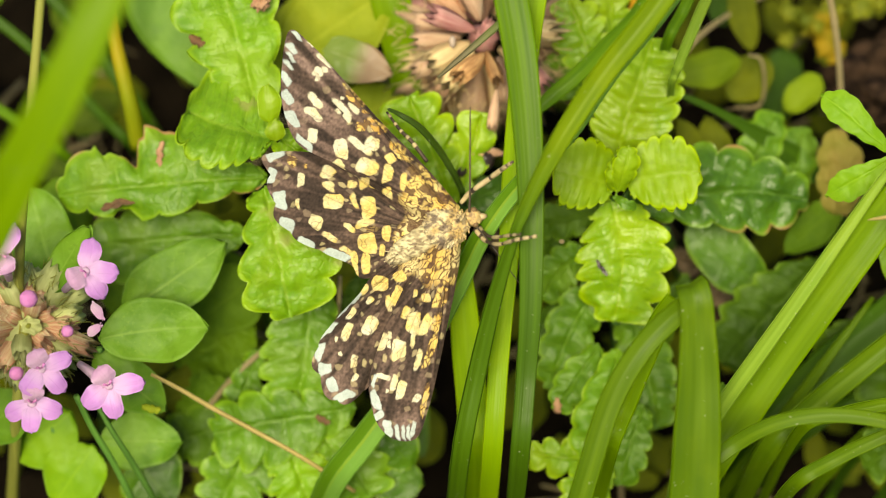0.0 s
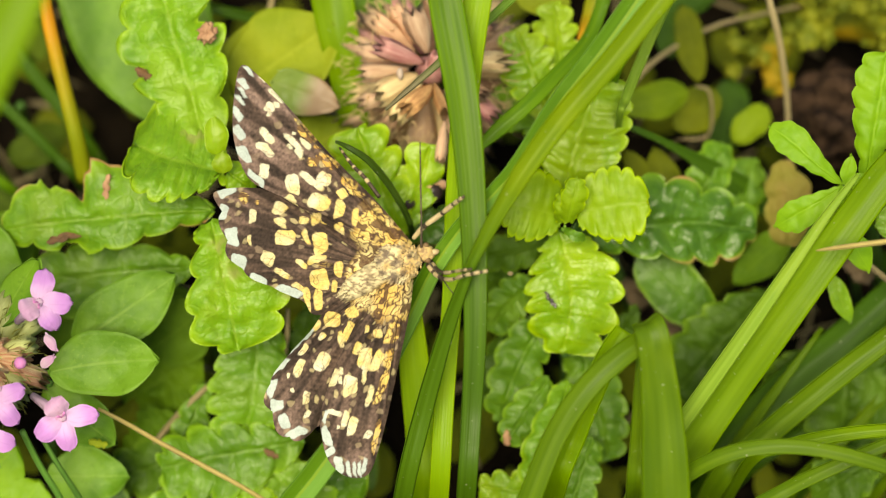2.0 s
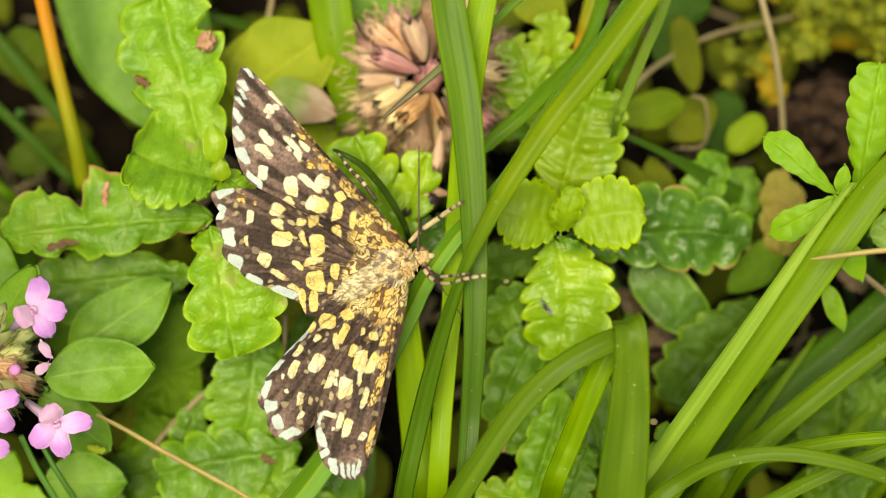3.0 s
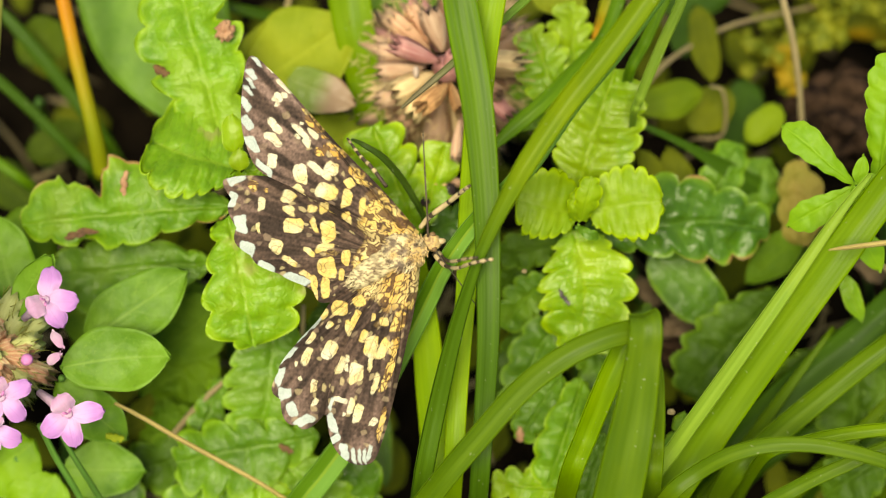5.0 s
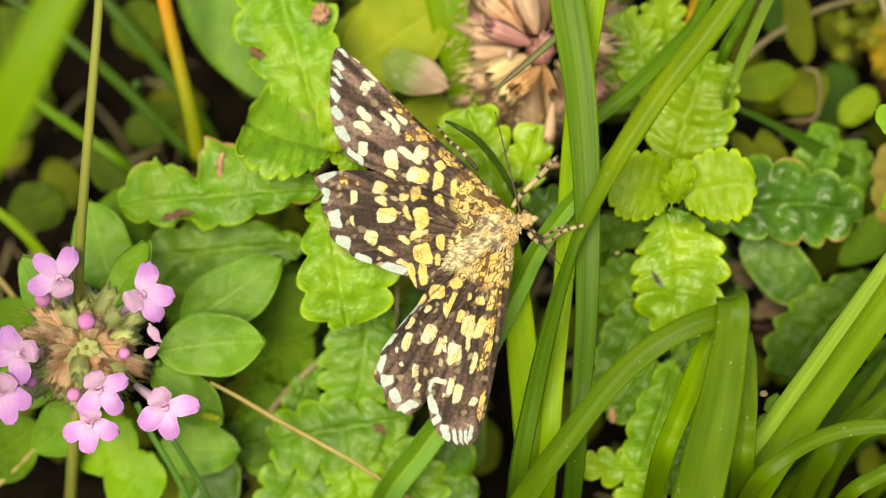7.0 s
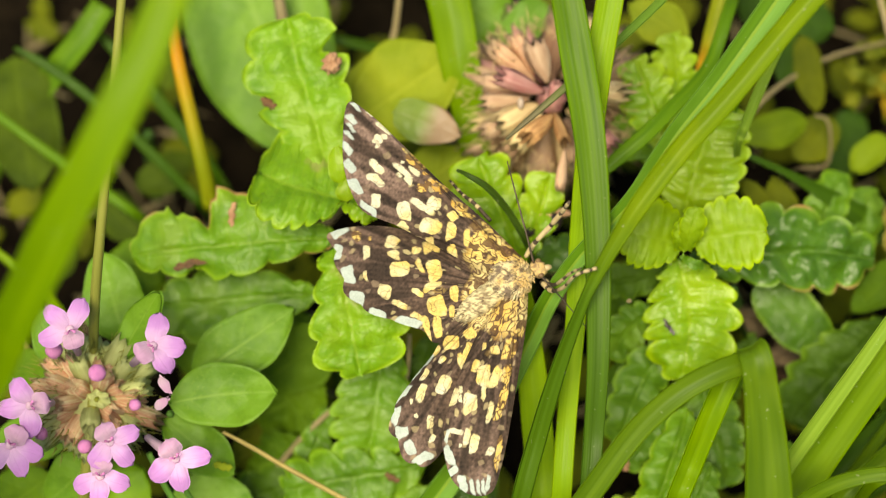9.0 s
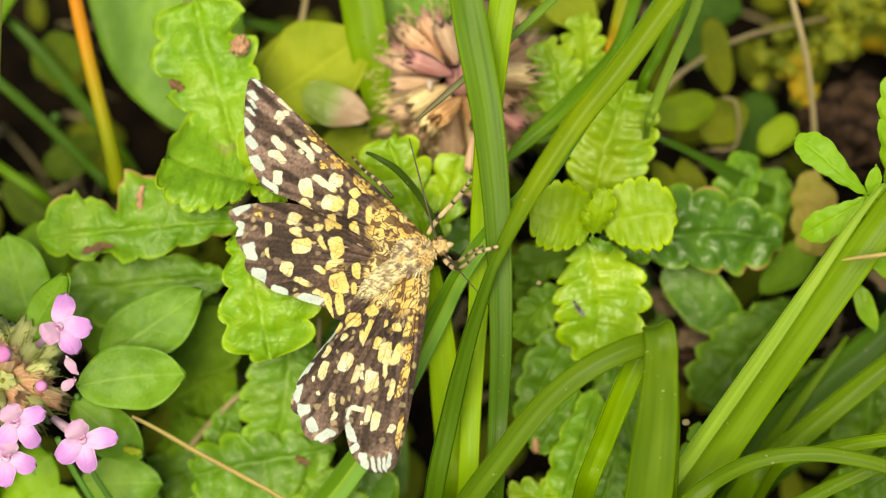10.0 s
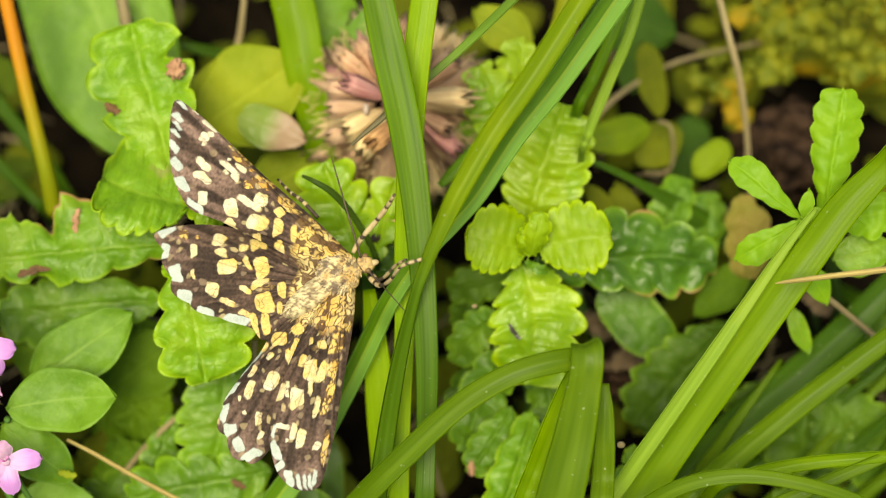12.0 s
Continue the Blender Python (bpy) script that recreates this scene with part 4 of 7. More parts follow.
shoot("leafy_shoot", 520, 800, -13, "low rough-leaved green shoot with a dark spot", [
    (ROUGH_MID, dict(mid=[(640, 790), (560, 806), (470, 820), (392, 838)], wide=[(30, 30), (78, 56), (84, 60), (48, 42)], hs=(-10, -9.5, -10, -11), teeth=5, tooth=18)),
    (ROUGH_MID, dict(mid=[(560, 820), (600, 860), (640, 900), (670, 950)], wide=[(30, 30), (60, 56), (62, 60), (40, 40)], hs=(-10.6, -10.2, -10.4, -11), teeth=5, tooth=15)),
    (ROUGH_MID, dict(mid=[(520, 800), (470, 850), (430, 910), (400, 970)], wide=[(30, 30), (66, 60), (70, 62), (40, 40)], hs=(-11, -11, -11.4, -12), teeth=5, tooth=15)),
    (ROUGH, dict(mid=[(520, 840), (535, 890), (552, 940), (570, 990)], wide=[(30, 30), (60, 60), (62, 60), (40, 40)], hs=(-10.5, -10, -10.4, -11), teeth=5, tooth=16)),
    (ROUGH_MID, dict(mid=[(470, 690), (452, 740), (436, 780), (424, 820)], wide=[(18, 18), (34, 30), (36, 30), (20, 20)], hs=(-12, -12, -12, -12.6), teeth=4, tooth=10)),
    (ROUGH_SHADED, dict(mid=[(470, 800), (420, 820), (360, 840), (300, 856)], wide=[(20, 20), (50, 50), (54, 50), (30, 30)], hs=(-13, -13, -13.4, -14), teeth=4, tooth=12)),
], root=(540, 960))

shoot("leafy_shoot", 1095, 432, -8, "fresh green shoot with crossed pairs of scalloped leaves", [
    (ROUGH_BRIGHT, dict(mid=[(1098, 372), (1116, 300), (1140, 220), (1168, 142)], wide=[(40, 48), (70, 84), (70, 80), (40, 40)], hs=(-8.5, -7.8, -7.6, -8.2), teeth=7, tooth=11, quilt=0.42)),
    (ROUGH_DARK, dict(mid=[(1106, 436), (1210, 424), (1330, 412), (1440, 428)], wide=[(20, 22), (92, 54), (70, 78), (34, 30)], hs=(-10, -9.4, -10, -11.5), teeth=6, tooth=13, quilt=0.5, ruck=0.3, fold=0.14)),
    (ROUGH_BRIGHT, dict(mid=[(1094, 428), (1108, 490), (1112, 560), (1098, 640)], wide=[(40, 50), (92, 82), (88, 80), (62, 52)], hs=(-7, -6.6, -7, -8), teeth=5, tooth=17, lean=0.14, quilt=0.2, blunt=1.6)),
    (ROUGH_SHADED, dict(mid=[(1088, 440), (1046, 452), (1004, 462), (960, 470)], wide=[(14, 14), (34, 34), (36, 36), (20, 20)], hs=(-12, -12, -12.4, -13), teeth=4, tooth=8)),
    (ROUGH_LIME, dict(mid=[(1100, 402), (1066, 392), (1030, 382), (994, 374)], wide=[(30, 44), (56, 68), (60, 66), (42, 44)], hs=(-5, -4.4, -4, -4), teeth=6, tooth=7, quilt=0.10, ruck=0.10, fold=-0.08, lean=0.04, cap=0.25)),
    (ROUGH_LIME, dict(mid=[(1118, 392), (1160, 386), (1206, 380), (1250, 376)], wide=[(40, 32), (68, 58), (68, 66), (44, 46)], hs=(-5, -4.4, -4, -4), teeth=6, tooth=7, quilt=0.10, ruck=0.10, fold=-0.08, lean=0.04, cap=0.25)),
    (ROUGH_LIME, dict(mid=[(1106, 412), (1112, 386), (1120, 360), (1126, 334)], wide=[(12, 12), (22, 24), (22, 24), (12, 12)], hs=(-4, -3, -2.6, -2.6), teeth=3, tooth=4, quilt=0.1, ruck=0.06, fold=0.3)),
    (ROUGH_LIME, dict(mid=[(1096, 412), (1096, 394), (1098, 376), (1100, 360)], wide=[(8, 8), (15, 15), (15, 15), (8, 8)], hs=(-4.4, -3.4, -3.2, -3.2), teeth=3, tooth=3, quilt=0.1, ruck=0.06, fold=0.3)),
    (ROUGH_MID, dict(mid=[(1100, 420), (1112, 430), (1126, 436), (1138, 440)], wide=[(5, 5), (9, 10), (9, 10), (5, 5)], hs=(-4.4, -3.9, -3.9, -4.4), teeth=2, tooth=2, quilt=0.1, ruck=0.05)),
], root=(1090, 640))

shoot("leafy_shoot", 1100, 640, -12, "lower green shoot with drooping rough leaves", [
    (ROUGH_MID, dict(mid=[(1082, 566), (1042, 620), (1008, 690), (984, 760)], wide=[(26, 26), (44, 48), (46, 44), (24, 24)], hs=(-10, -10, -10.6, -11.4), teeth=5, tooth=10)),
    (ROUGH_MID, dict(mid=[(1072, 684), (1044, 724), (1018, 764), (996, 798)], wide=[(16, 16), (32, 34), (32, 32), (16, 16)], hs=(-9.5, -9, -9, -9.6), teeth=4, tooth=6)),
    (ROUGH, dict(mid=[(1108, 690), (1088, 760), (1066, 826), (1046, 884)], wide=[(24, 24), (46, 44), (44, 46), (24, 26)], hs=(-9, -8.2, -8, -8.6), teeth=4, tooth=9, quilt=0.4)),
    (ROUGH_MID, dict(mid=[(1120, 600), (1140, 670), (1160, 750), (1176, 830)], wide=[(26, 26), (50, 48), (52, 50), (28, 28)], hs=(-13, -12.4, -12.2, -12.6), teeth=6, tooth=11)),
    (ROUGH_MID, dict(mid=[(1150, 790), (1136, 830), (1120, 880), (1108, 930)], wide=[(18, 18), (36, 36), (38, 36), (20, 20)], hs=(-10, -9.6, -9.6, -10), teeth=4, tooth=8)),
    (ROUGH, dict(mid=[(1292, 752), (1280, 810), (1272, 860), (1262, 920)], wide=[(18, 16), (38, 34), (38, 34), (22, 22)], hs=(-7, -6.4, -6.4, -7), teeth=4, tooth=12)),
    (ROUGH_BRIGHT, dict(mid=[(1090, 890), (1050, 884), (1000, 880), (950, 872)], wide=[(16, 16), (34, 34), (38, 34), (22, 22)], hs=(-9, -8.6, -8.6, -9), teeth=4, tooth=11)),
    (ROUGH_BRIGHT, dict(mid=[(1090, 890), (1066, 920), (1044, 950), (1030, 990)], wide=[(18, 18), (46, 46), (50, 46), (28, 28)], hs=(-9, -8.6, -8.6, -9), teeth=4, tooth=12)),
], root=(1110, 860))

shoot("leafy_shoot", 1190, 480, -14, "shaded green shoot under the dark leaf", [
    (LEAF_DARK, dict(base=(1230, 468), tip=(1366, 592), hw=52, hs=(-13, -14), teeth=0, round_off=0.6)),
    (ROUGH_SHADED, dict(mid=[(1462, 536), (1408, 590), (1352, 650), (1292, 716)], wide=[(34, 30), (76, 70), (84, 74), (40, 44)], hs=(-13, -12.8, -13, -14), teeth=6, tooth=12, blunt=1.2)),
    (LEAF_OLIVE, dict(base=(1260, 380), tip=(1212, 285), hw=24, hs=(-15, -15), round_off=0.6)),
    (LEAF_OLIVE, dict(base=(1290, 390), tip=(1262, 280), hw=30, hs=(-16, -16), round_off=0.6)),
    (ROUGH_MID, dict(mid=[(1320, 400), (1344, 360), (1364, 316), (1382, 274)], wide=[(18, 18), (40, 36), (40, 36), (20, 20)], hs=(-15, -15, -15, -15.5), teeth=4, tooth=6, blunt=1.4)),
    (ROUGH_MID, dict(mid=[(1390, 430), (1410, 390), (1422, 346), (1432, 300)], wide=[(18, 18), (38, 36), (38, 34), (18, 18)], hs=(-16, -16, -16, -16.5), teeth=4, tooth=6, blunt=1.4)),
    (LEAF_MID, dict(base=(1500, 430), tip=(1400, 520), hw=34, hs=(-15, -16), round_off=0.6)),
], root=(1260, 640))

shoot("leafy_shoot", 810, 420, -9, "small scalloped green leaves under the moth's head", [
    (ROUGH_BRIGHT, dict(mid=[(816, 440), (790, 372), (762, 306), (738, 242)], wide=[(30, 26), (66, 52), (74, 58), (40, 34)], hs=(-9, -8.2, -7.6, -7.6), teeth=4, tooth=20, quilt=0.4)),
    (ROUGH_BRIGHT, dict(mid=[(820, 420), (838, 372), (852, 326), (866, 272)], wide=[(20, 20), (40, 36), (46, 36), (26, 22)], hs=(-9, -8.6, -8.2, -8), teeth=3, tooth=16)),
    (ROUGH_DARK, dict(mid=[(822, 434), (850, 424), (880, 412), (910, 398)], wide=[(14, 14), (30, 34), (30, 34), (16, 16)], hs=(-12, -12, -12, -12.4), teeth=3, tooth=8)),
], root=(820, 600))

shoot("leafy_shoot", 1050, 180, -12, "rough green leaves beside the dry flower head", [
    (ROUGH_BRIGHT, dict(mid=[(1084, 236), (1060, 180), (1040, 130), (1018, 70)], wide=[(24, 24), (52, 46), (54, 48), (26, 26)], hs=(-12, -11.6, -11.4, -11.6), teeth=5, tooth=15)),
    (ROUGH_BRIGHT, dict(mid=[(1096, 150), (1094, 110), (1090, 70), (1084, 24)], wide=[(18, 18), (42, 36), (42, 36), (20, 20)], hs=(-13, -12.6, -12.4, -12.6), teeth=4, tooth=12)),
    (ROUGH_MID, dict(mid=[(1070, 250), (1040, 230), (1010, 206), (984, 176)], wide=[(16, 16), (38, 34), (38, 34), (20, 20)], hs=(-13, -13, -13, -13.4), teeth=4, tooth=10)),
    (LEAF_PALE, dict(base=(1110, 40), tip=(1010, -30), hw=40, hs=(-15, -15), round_off=0.6)),
], root=(1080, 360))

# smooth-leaved sprig by the pink flower
sprig = shoot("leafy_sprig", 190, 690, -4, "smooth oval green leaves of the pink-flowered plant", [
    (LEAF_SMOOTH, dict(base=(188, 672), tip=(380, 652), hw=60, hs=(-3, -3.5), round_off=0.62, widest=1.0, bulge=0.2, bend=-0.03)),
    (LEAF_SMOOTH, dict(base=(232, 628), tip=(412, 504), hw=58, hs=(-6, -6), round_off=0.65, bulge=0.2)),
    (LEAF_SMOOTH, dict(base=(180, 700), tip=(305, 800), hw=46, hs=(-5, -6), round_off=0.62, bulge=0.3)),
    (LEAF_SMOOTH, dict(base=(98, 592), tip=(172, 472), hw=30, hs=(-3, -1), round_off=0.65, bulge=-0.3, tilt=0.4)),
    (LEAF_SMOOTH, dict(base=(110, 560), tip=(66, 402), hw=58, hs=(-8, -8), round_off=0.6, widest=0.8)),
    (LEAF_SMOOTH, dict(base=(0, 610), tip=(-52, 500), hw=32, hs=(-4, -4), round_off=0.65)),
    (LEAF_SMOOTH, dict(base=(60, 770), tip=(-30, 850), hw=48, hs=(-6, -8), round_off=0.6)),
    (LEAF_SMOOTH, dict(base=(20, 700), tip=(-130, 760), hw=46, hs=(-7, -9), round_off=0.6)),
    (LEAF_MID, dict(base=(-20, 800), tip=(-160, 900), hw=56, hs=(-9, -11), round_off=0.6)),
    (LEAF_MID, dict(base=(10, 620), tip=(-140, 610), hw=40, hs=(-9, -11), round_off=0.6)),
], root=(200, 880), stem_w=16)
shoot("leafy_sprig", 110, 830, -9, "pale green smooth leaves near the ground", [
    (LEAF_FRESH, dict(base=(140, 800), tip=(40, 880), hw=62, hs=(-9, -10), round_off=0.6)),
    (LEAF_SMOOTH, dict(base=(190, 850), tip=(335, 850), hw=52, hs=(-9, -9), round_off=0.6)),
    (LEAF_FRESH, dict(base=(180, 860), tip=(110, 960), hw=58, hs=(-9, -10), round_off=0.6)),
    (LEAF_DARK, dict(base=(250, 880), tip=(320, 960), hw=60, hs=(-12, -12), round_off=0.6)),
], root=(140, 980), stem_w=16)
for rows in ([(150, 770, -2, 11), (180, 830, -4, 12), (216, 890, -6, 12), (260, 980, -10, 12)], [(178, 770, -3, 9), (212, 830, -4, 10), (250, 890, -6, 11), (300, 980, -10, 11)]):
    stalk("thin_stem", rows, STEM, "thin dark green stem below the pink flower", "stem", (rows[-1][0] + 40, 1080))

# broad leaves behind
shoot("broad_leaf_plant", 330, -110, -20, "broad smooth green leaf with pale yellow ones", [
    (LEAF_SMOOTH, dict(base=(236, -230), tip=(430, 246), hw=136, hs=(-18, -17), round_off=0.6, widest=0.95, bulge=0.15, bend=-0.03)),
    (LEAF_PALE, dict(base=(520, 180), tip=(700, 60), hw=88, hs=(-14, -13), round_off=0.6, bulge=0.1)),
    (LEAF_PALE, dict(base=(540, 240), tip=(570, 50), hw=66, hs=(-15, -14.5), round_off=0.6, bulge=0.1)),
    (LEAF_PINK, dict(base=(588, 160), tip=(706, 206), hw=38, hs=(-11, -10), round_off=0.55, widest=0.75, bulge=0.1)),
    (LEAF_PALE, dict(base=(610, 300), tip=(730, 240), hw=50, hs=(-15, -15), round_off=0.55)),
    (LEAF_SMOOTH, dict(base=(790, 20), tip=(690, -50), hw=60, hs=(-18, -18), round_off=0.55)),
    (LEAF_SMOOTH, dict(base=(860, -30), tip=(780, 40), hw=34, hs=(-14, -14), round_off=0.55)),
], root=(420, 60))
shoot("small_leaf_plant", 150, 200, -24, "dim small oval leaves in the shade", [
    (LEAF_OLIVE_SHADED, dict(base=(185, 60), tip=(118, 130), hw=42, hs=(-25, -25), round_off=0.55)),
    (LEAF_OLIVE_SHADED, dict(base=(130, 300), tip=(230, 240), hw=34, hs=(-25, -25), round_off=0.55)),
    (LEAF_OLIVE_SHADED, dict(base=(60, 310), tip=(145, 390), hw=38, hs=(-22, -22), round_off=0.55)),
    (LEAF_OLIVE_SHADED, dict(base=(-90, 60), tip=(-60, 300), hw=70, hs=(-22, -22), round_off=0.55)),
    (LEAF_OLIVE_SHADED, dict(base=(20, 400), tip=(-80, 440), hw=46, hs=(-20, -20), round_off=0.55)),
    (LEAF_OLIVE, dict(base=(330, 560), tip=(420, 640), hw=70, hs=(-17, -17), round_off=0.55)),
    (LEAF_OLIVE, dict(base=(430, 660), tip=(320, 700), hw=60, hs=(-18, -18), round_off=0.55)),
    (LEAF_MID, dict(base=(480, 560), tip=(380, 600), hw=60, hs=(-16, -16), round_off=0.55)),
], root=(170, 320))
shoot("small_leaf_plant", 400, 640, -16, "mid-green and olive low leaves close to the soil", [
    (LEAF_MID, dict(base=(470, 560), tip=(350, 650), hw=62, hs=(-14, -15), round_off=0.55)),
    (LEAF_MID, dict(base=(460, 640), tip=(330, 720), hw=66, hs=(-15, -16), teeth=5, depth=0.14, round_off=0.55)),
    (LEAF_OLIVE, dict(base=(300, 780), tip=(430, 740), hw=52, hs=(-16, -16), round_off=0.55)),
    (LEAF_MID, dict(base=(440, 760), tip=(330, 830), hw=58, hs=(-14, -15), teeth=5, depth=0.16, round_off=0.55)),
    (LEAF_MID, dict(base=(300, 600), tip=(180, 560), hw=50, hs=(-13, -13), round_off=0.55)),
    (LEAF_MID, dict(base=(180, 430), tip=(60, 470), hw=60, hs=(-13, -13), round_off=0.55)),
    (LEAF_OLIVE, dict(base=(560, 700), tip=(650, 640), hw=44, hs=(-16, -16), round_off=0.55)),
], root=(420, 800))
shoot("small_leaf_plant", 1310, 180, -23, "small oval yellow-green leaves over the litter", [
    (LEAF_OVAL, dict(base=(1322, 182), tip=(1200, 212), hw=33, hs=(-19, -18), round_off=0.55, bulge=0.3)),
    (LEAF_OLIVE, dict(base=(1312, 30), tip=(1340, 165), hw=27, hs=(-21, -21), round_off=0.55)),
    (LEAF_DEEP_SHADED, dict(base=(1290, 120), tip=(1290, 30), hw=30, hs=(-22, -22), round_off=0.55)),
    (LEAF_OLIVE, dict(base=(1372, 180), tip=(1300, 250), hw=38, hs=(-20, -20), round_off=0.55)),
    (LEAF_OVAL, dict(base=(1462, 210), tip=(1400, 270), hw=28, hs=(-20, -20), round_off=0.5, bulge=0.3)),
    (LEAF_DEEP_SHADED, dict(base=(1200, -40), tip=(1370, 20), hw=60, hs=(-22, -22), round_off=0.55)),
    (LEAF_DEEP_SHADED, dict(base=(1400, 160), tip=(1380, 290), hw=40, hs=(-25, -25), round_off=0.55)),
], root=(1330, 260))
shoot("dry_leaf", 1500, 440, -16, "withered orange-tan leaf standing among twigs", [
    (LEAF_TAN, dict(base=(1510, 455), tip=(1486, 305), hw=42, hs=(-15, -14), teeth=3, depth=0.15, round_off=0.45, widest=0.7)),
], root=(1520, 560), category="leaf")
shoot("star_leaf_plant", 1592, 345, -1, "light green star of narrow leaves on one stem", [
    (LEAF_FRESH, dict(mid=[(1592, 347), (1548, 312), (1506, 274), (1466, 244)], wide=[(6, 6), (19, 22), (29, 33), (22, 22)], hs=(-0.5, -0.2, -0.4, -1), teeth=5, tooth=2.6, blunt=1.2, quilt=0.10, ruck=0.05, frill=0.04, cap=0.3)),
    (LEAF_FRESH, dict(mid=[(1590, 351), (1552, 376), (1512, 398), (1474, 420)], wide=[(6, 6), (24, 20), (32, 27), (16, 16)], hs=(-0.5, -0.8, -1.2, -2), teeth=5, tooth=2.4, blunt=1.2, quilt=0.10, ruck=0.05, frill=0.04, cap=0.3)),
    (LEAF_FRESH, dict(base=(1596, 344), tip=(1610, 296), hw=14, hs=(0, 0.5), round_off=0.7)),
    (LEAF_FRESH, dict(base=(1598, 348), tip=(1640, 334), hw=14, hs=(0, 0.5), round_off=0.7)),
    (LEAF_FRESH, dict(base=(1594, 350), tip=(1606, 400), hw=15, hs=(0, -1), round_off=0.7)),
    (LEAF_FRESH, dict(base=(1600, 430), tip=(1640, 500), hw=24, hs=(-3, -4), round_off=0.7)),
], stem_w=12, root=(1620, 560))
shoot("toothed_leaf_plant", 1640, 380, -4, "fresh green leaf with a toothed end", [
    (LEAF_FRESH, dict(mid=[(1632, 350), (1646, 270), (1660, 190), (1672, 116)], wide=[(10, 10), (38, 36), (52, 46), (36, 32)], hs=(-3, -2, -1.4, -1), teeth=6, tooth=6, blunt=1.2, quilt=0.2, ruck=0.06, fold=0.2, frill=0.06)),
    (LEAF_FRESH, dict(base=(1660, 350), tip=(1790, 330), hw=40, hs=(-4, -4), teeth=3, depth=0.2, round_off=0.5, rugose=0.3)),
    (LEAF, dict(base=(1650, 420), tip=(1760, 400), hw=40, hs=(-6, -6), round_off=0.6)),
    (LEAF, dict(base=(1570, 505), tip=(1606, 590), hw=18, hs=(-7, -8), round_off=0.7)),
    (LEAF, dict(base=(1520, 575), tip=(1440, 560), hw=20, hs=(-9, -9), round_off=0.7)),
], root=(1660, 560))
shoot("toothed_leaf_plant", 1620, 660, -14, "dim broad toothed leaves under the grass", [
    (ROUGH_SHADED, dict(mid=[(1600, 590), (1598, 660), (1594, 730), (1588, 796)], wide=[(40, 40), (86, 84), (90, 86), (44, 44)], hs=(-13, -12.6, -13, -14), teeth=6, tooth=10, blunt=1.2)),
    (ROUGH_SHADED, dict(mid=[(1620, 640), (1662, 700), (1704, 750), (1742, 802)], wide=[(34, 34), (74, 74), (80, 76), (40, 40)], hs=(-13, -12.6, -13, -14), teeth=6, tooth=10, blunt=1.2)),
    (ROUGH_SHADED, dict(mid=[(1560, 640), (1532, 674), (1504, 708), (1478, 742)], wide=[(30, 30), (64, 64), (66, 64), (34, 34)], hs=(-15, -14.6, -15, -16), teeth=5, tooth=9, blunt=1.2)),
    (ROUGH_SHADED, dict(mid=[(1640, 560), (1690, 574), (1736, 588), (1782, 602)], wide=[(30, 30), (66, 66), (70, 66), (34, 34)], hs=(-14, -13.6, -14, -15), teeth=5, tooth=9, blunt=1.2)),
    (ROUGH_SHADED, dict(mid=[(1660, 820), (1620, 846), (1580, 872), (1540, 900)], wide=[(24, 24), (54, 54), (58, 54), (30, 30)], hs=(-11, -10.6, -11, -12), teeth=5, tooth=9, blunt=1.2)),
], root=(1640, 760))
for x, y, dx, dy, w, h in ((1196, 506, 60, 40, 22, -19), (1236, 610, 66, -34, 20, -19), (1262, 540, 44, 52, 18, -20), (1480, 742, 40, -44, 20, -17), (1512, 690, 22, 56, 16, -17), (1225, 460, 50, 24, 20, -20), (1590, 470, 60, 40, 18, -18), (880, 470, 30, 50, 14, -16), (700, 730, 40, 60, 16, -18), (640, 590, 20, 60, 14, -17)):
    own("dry_leaf", scalloped([(x, y), (x + dx * 0.3 - dy * 0.1, y + dy * 0.3 + dx * 0.1), (x + dx * 0.7 - dy * 0.1, y + dy * 0.7 + dx * 0.1), (x + dx, y + dy)], [(w * 0.3, w * 0.3), (w, w * 0.7), (w * 0.8, w), (w * 0.3, w * 0.3)], (h, h + 0.8, h + 0.5, h - 0.4), 4, 3.0, 0.5, 0.4, seed=x + y), LEAF_DRY, "curled grey-brown withered leaf on the soil", "leaf", "withered leaves", origin=(x, y, h))
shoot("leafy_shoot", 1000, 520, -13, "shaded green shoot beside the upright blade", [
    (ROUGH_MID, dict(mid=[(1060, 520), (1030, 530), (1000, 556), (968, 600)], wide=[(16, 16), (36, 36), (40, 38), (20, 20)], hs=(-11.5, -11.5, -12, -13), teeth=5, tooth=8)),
    (ROUGH_SHADED, dict(mid=[(1040, 470), (1012, 480), (990, 500), (966, 530)], wide=[(12, 12), (24, 24), (24, 24), (12, 12)], hs=(-13, -13, -13, -14), teeth=4, tooth=6)),
    (ROUGH_SHADED, dict(mid=[(1010, 590), (992, 640), (978, 690), (966, 740)], wide=[(16, 16), (34, 34), (34, 34), (18, 18)], hs=(-14, -14, -14, -14.6), teeth=5, tooth=8)),
    (ROUGH_SHADED, dict(mid=[(660, 540), (648, 600), (630, 650), (606, 700)], wide=[(16, 16), (34, 34), (36, 34), (20, 20)], hs=(-13, -13, -13.5, -14.5), teeth=5, tooth=8)),
    (ROUGH_SHADED, dict(mid=[(1230, 560), (1204, 600), (1180, 650), (1160, 700)], wide=[(12, 12), (26, 26), (28, 26), (14, 14)], hs=(-15, -15, -15, -15.6), teeth=5, tooth=7)),
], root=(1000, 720))
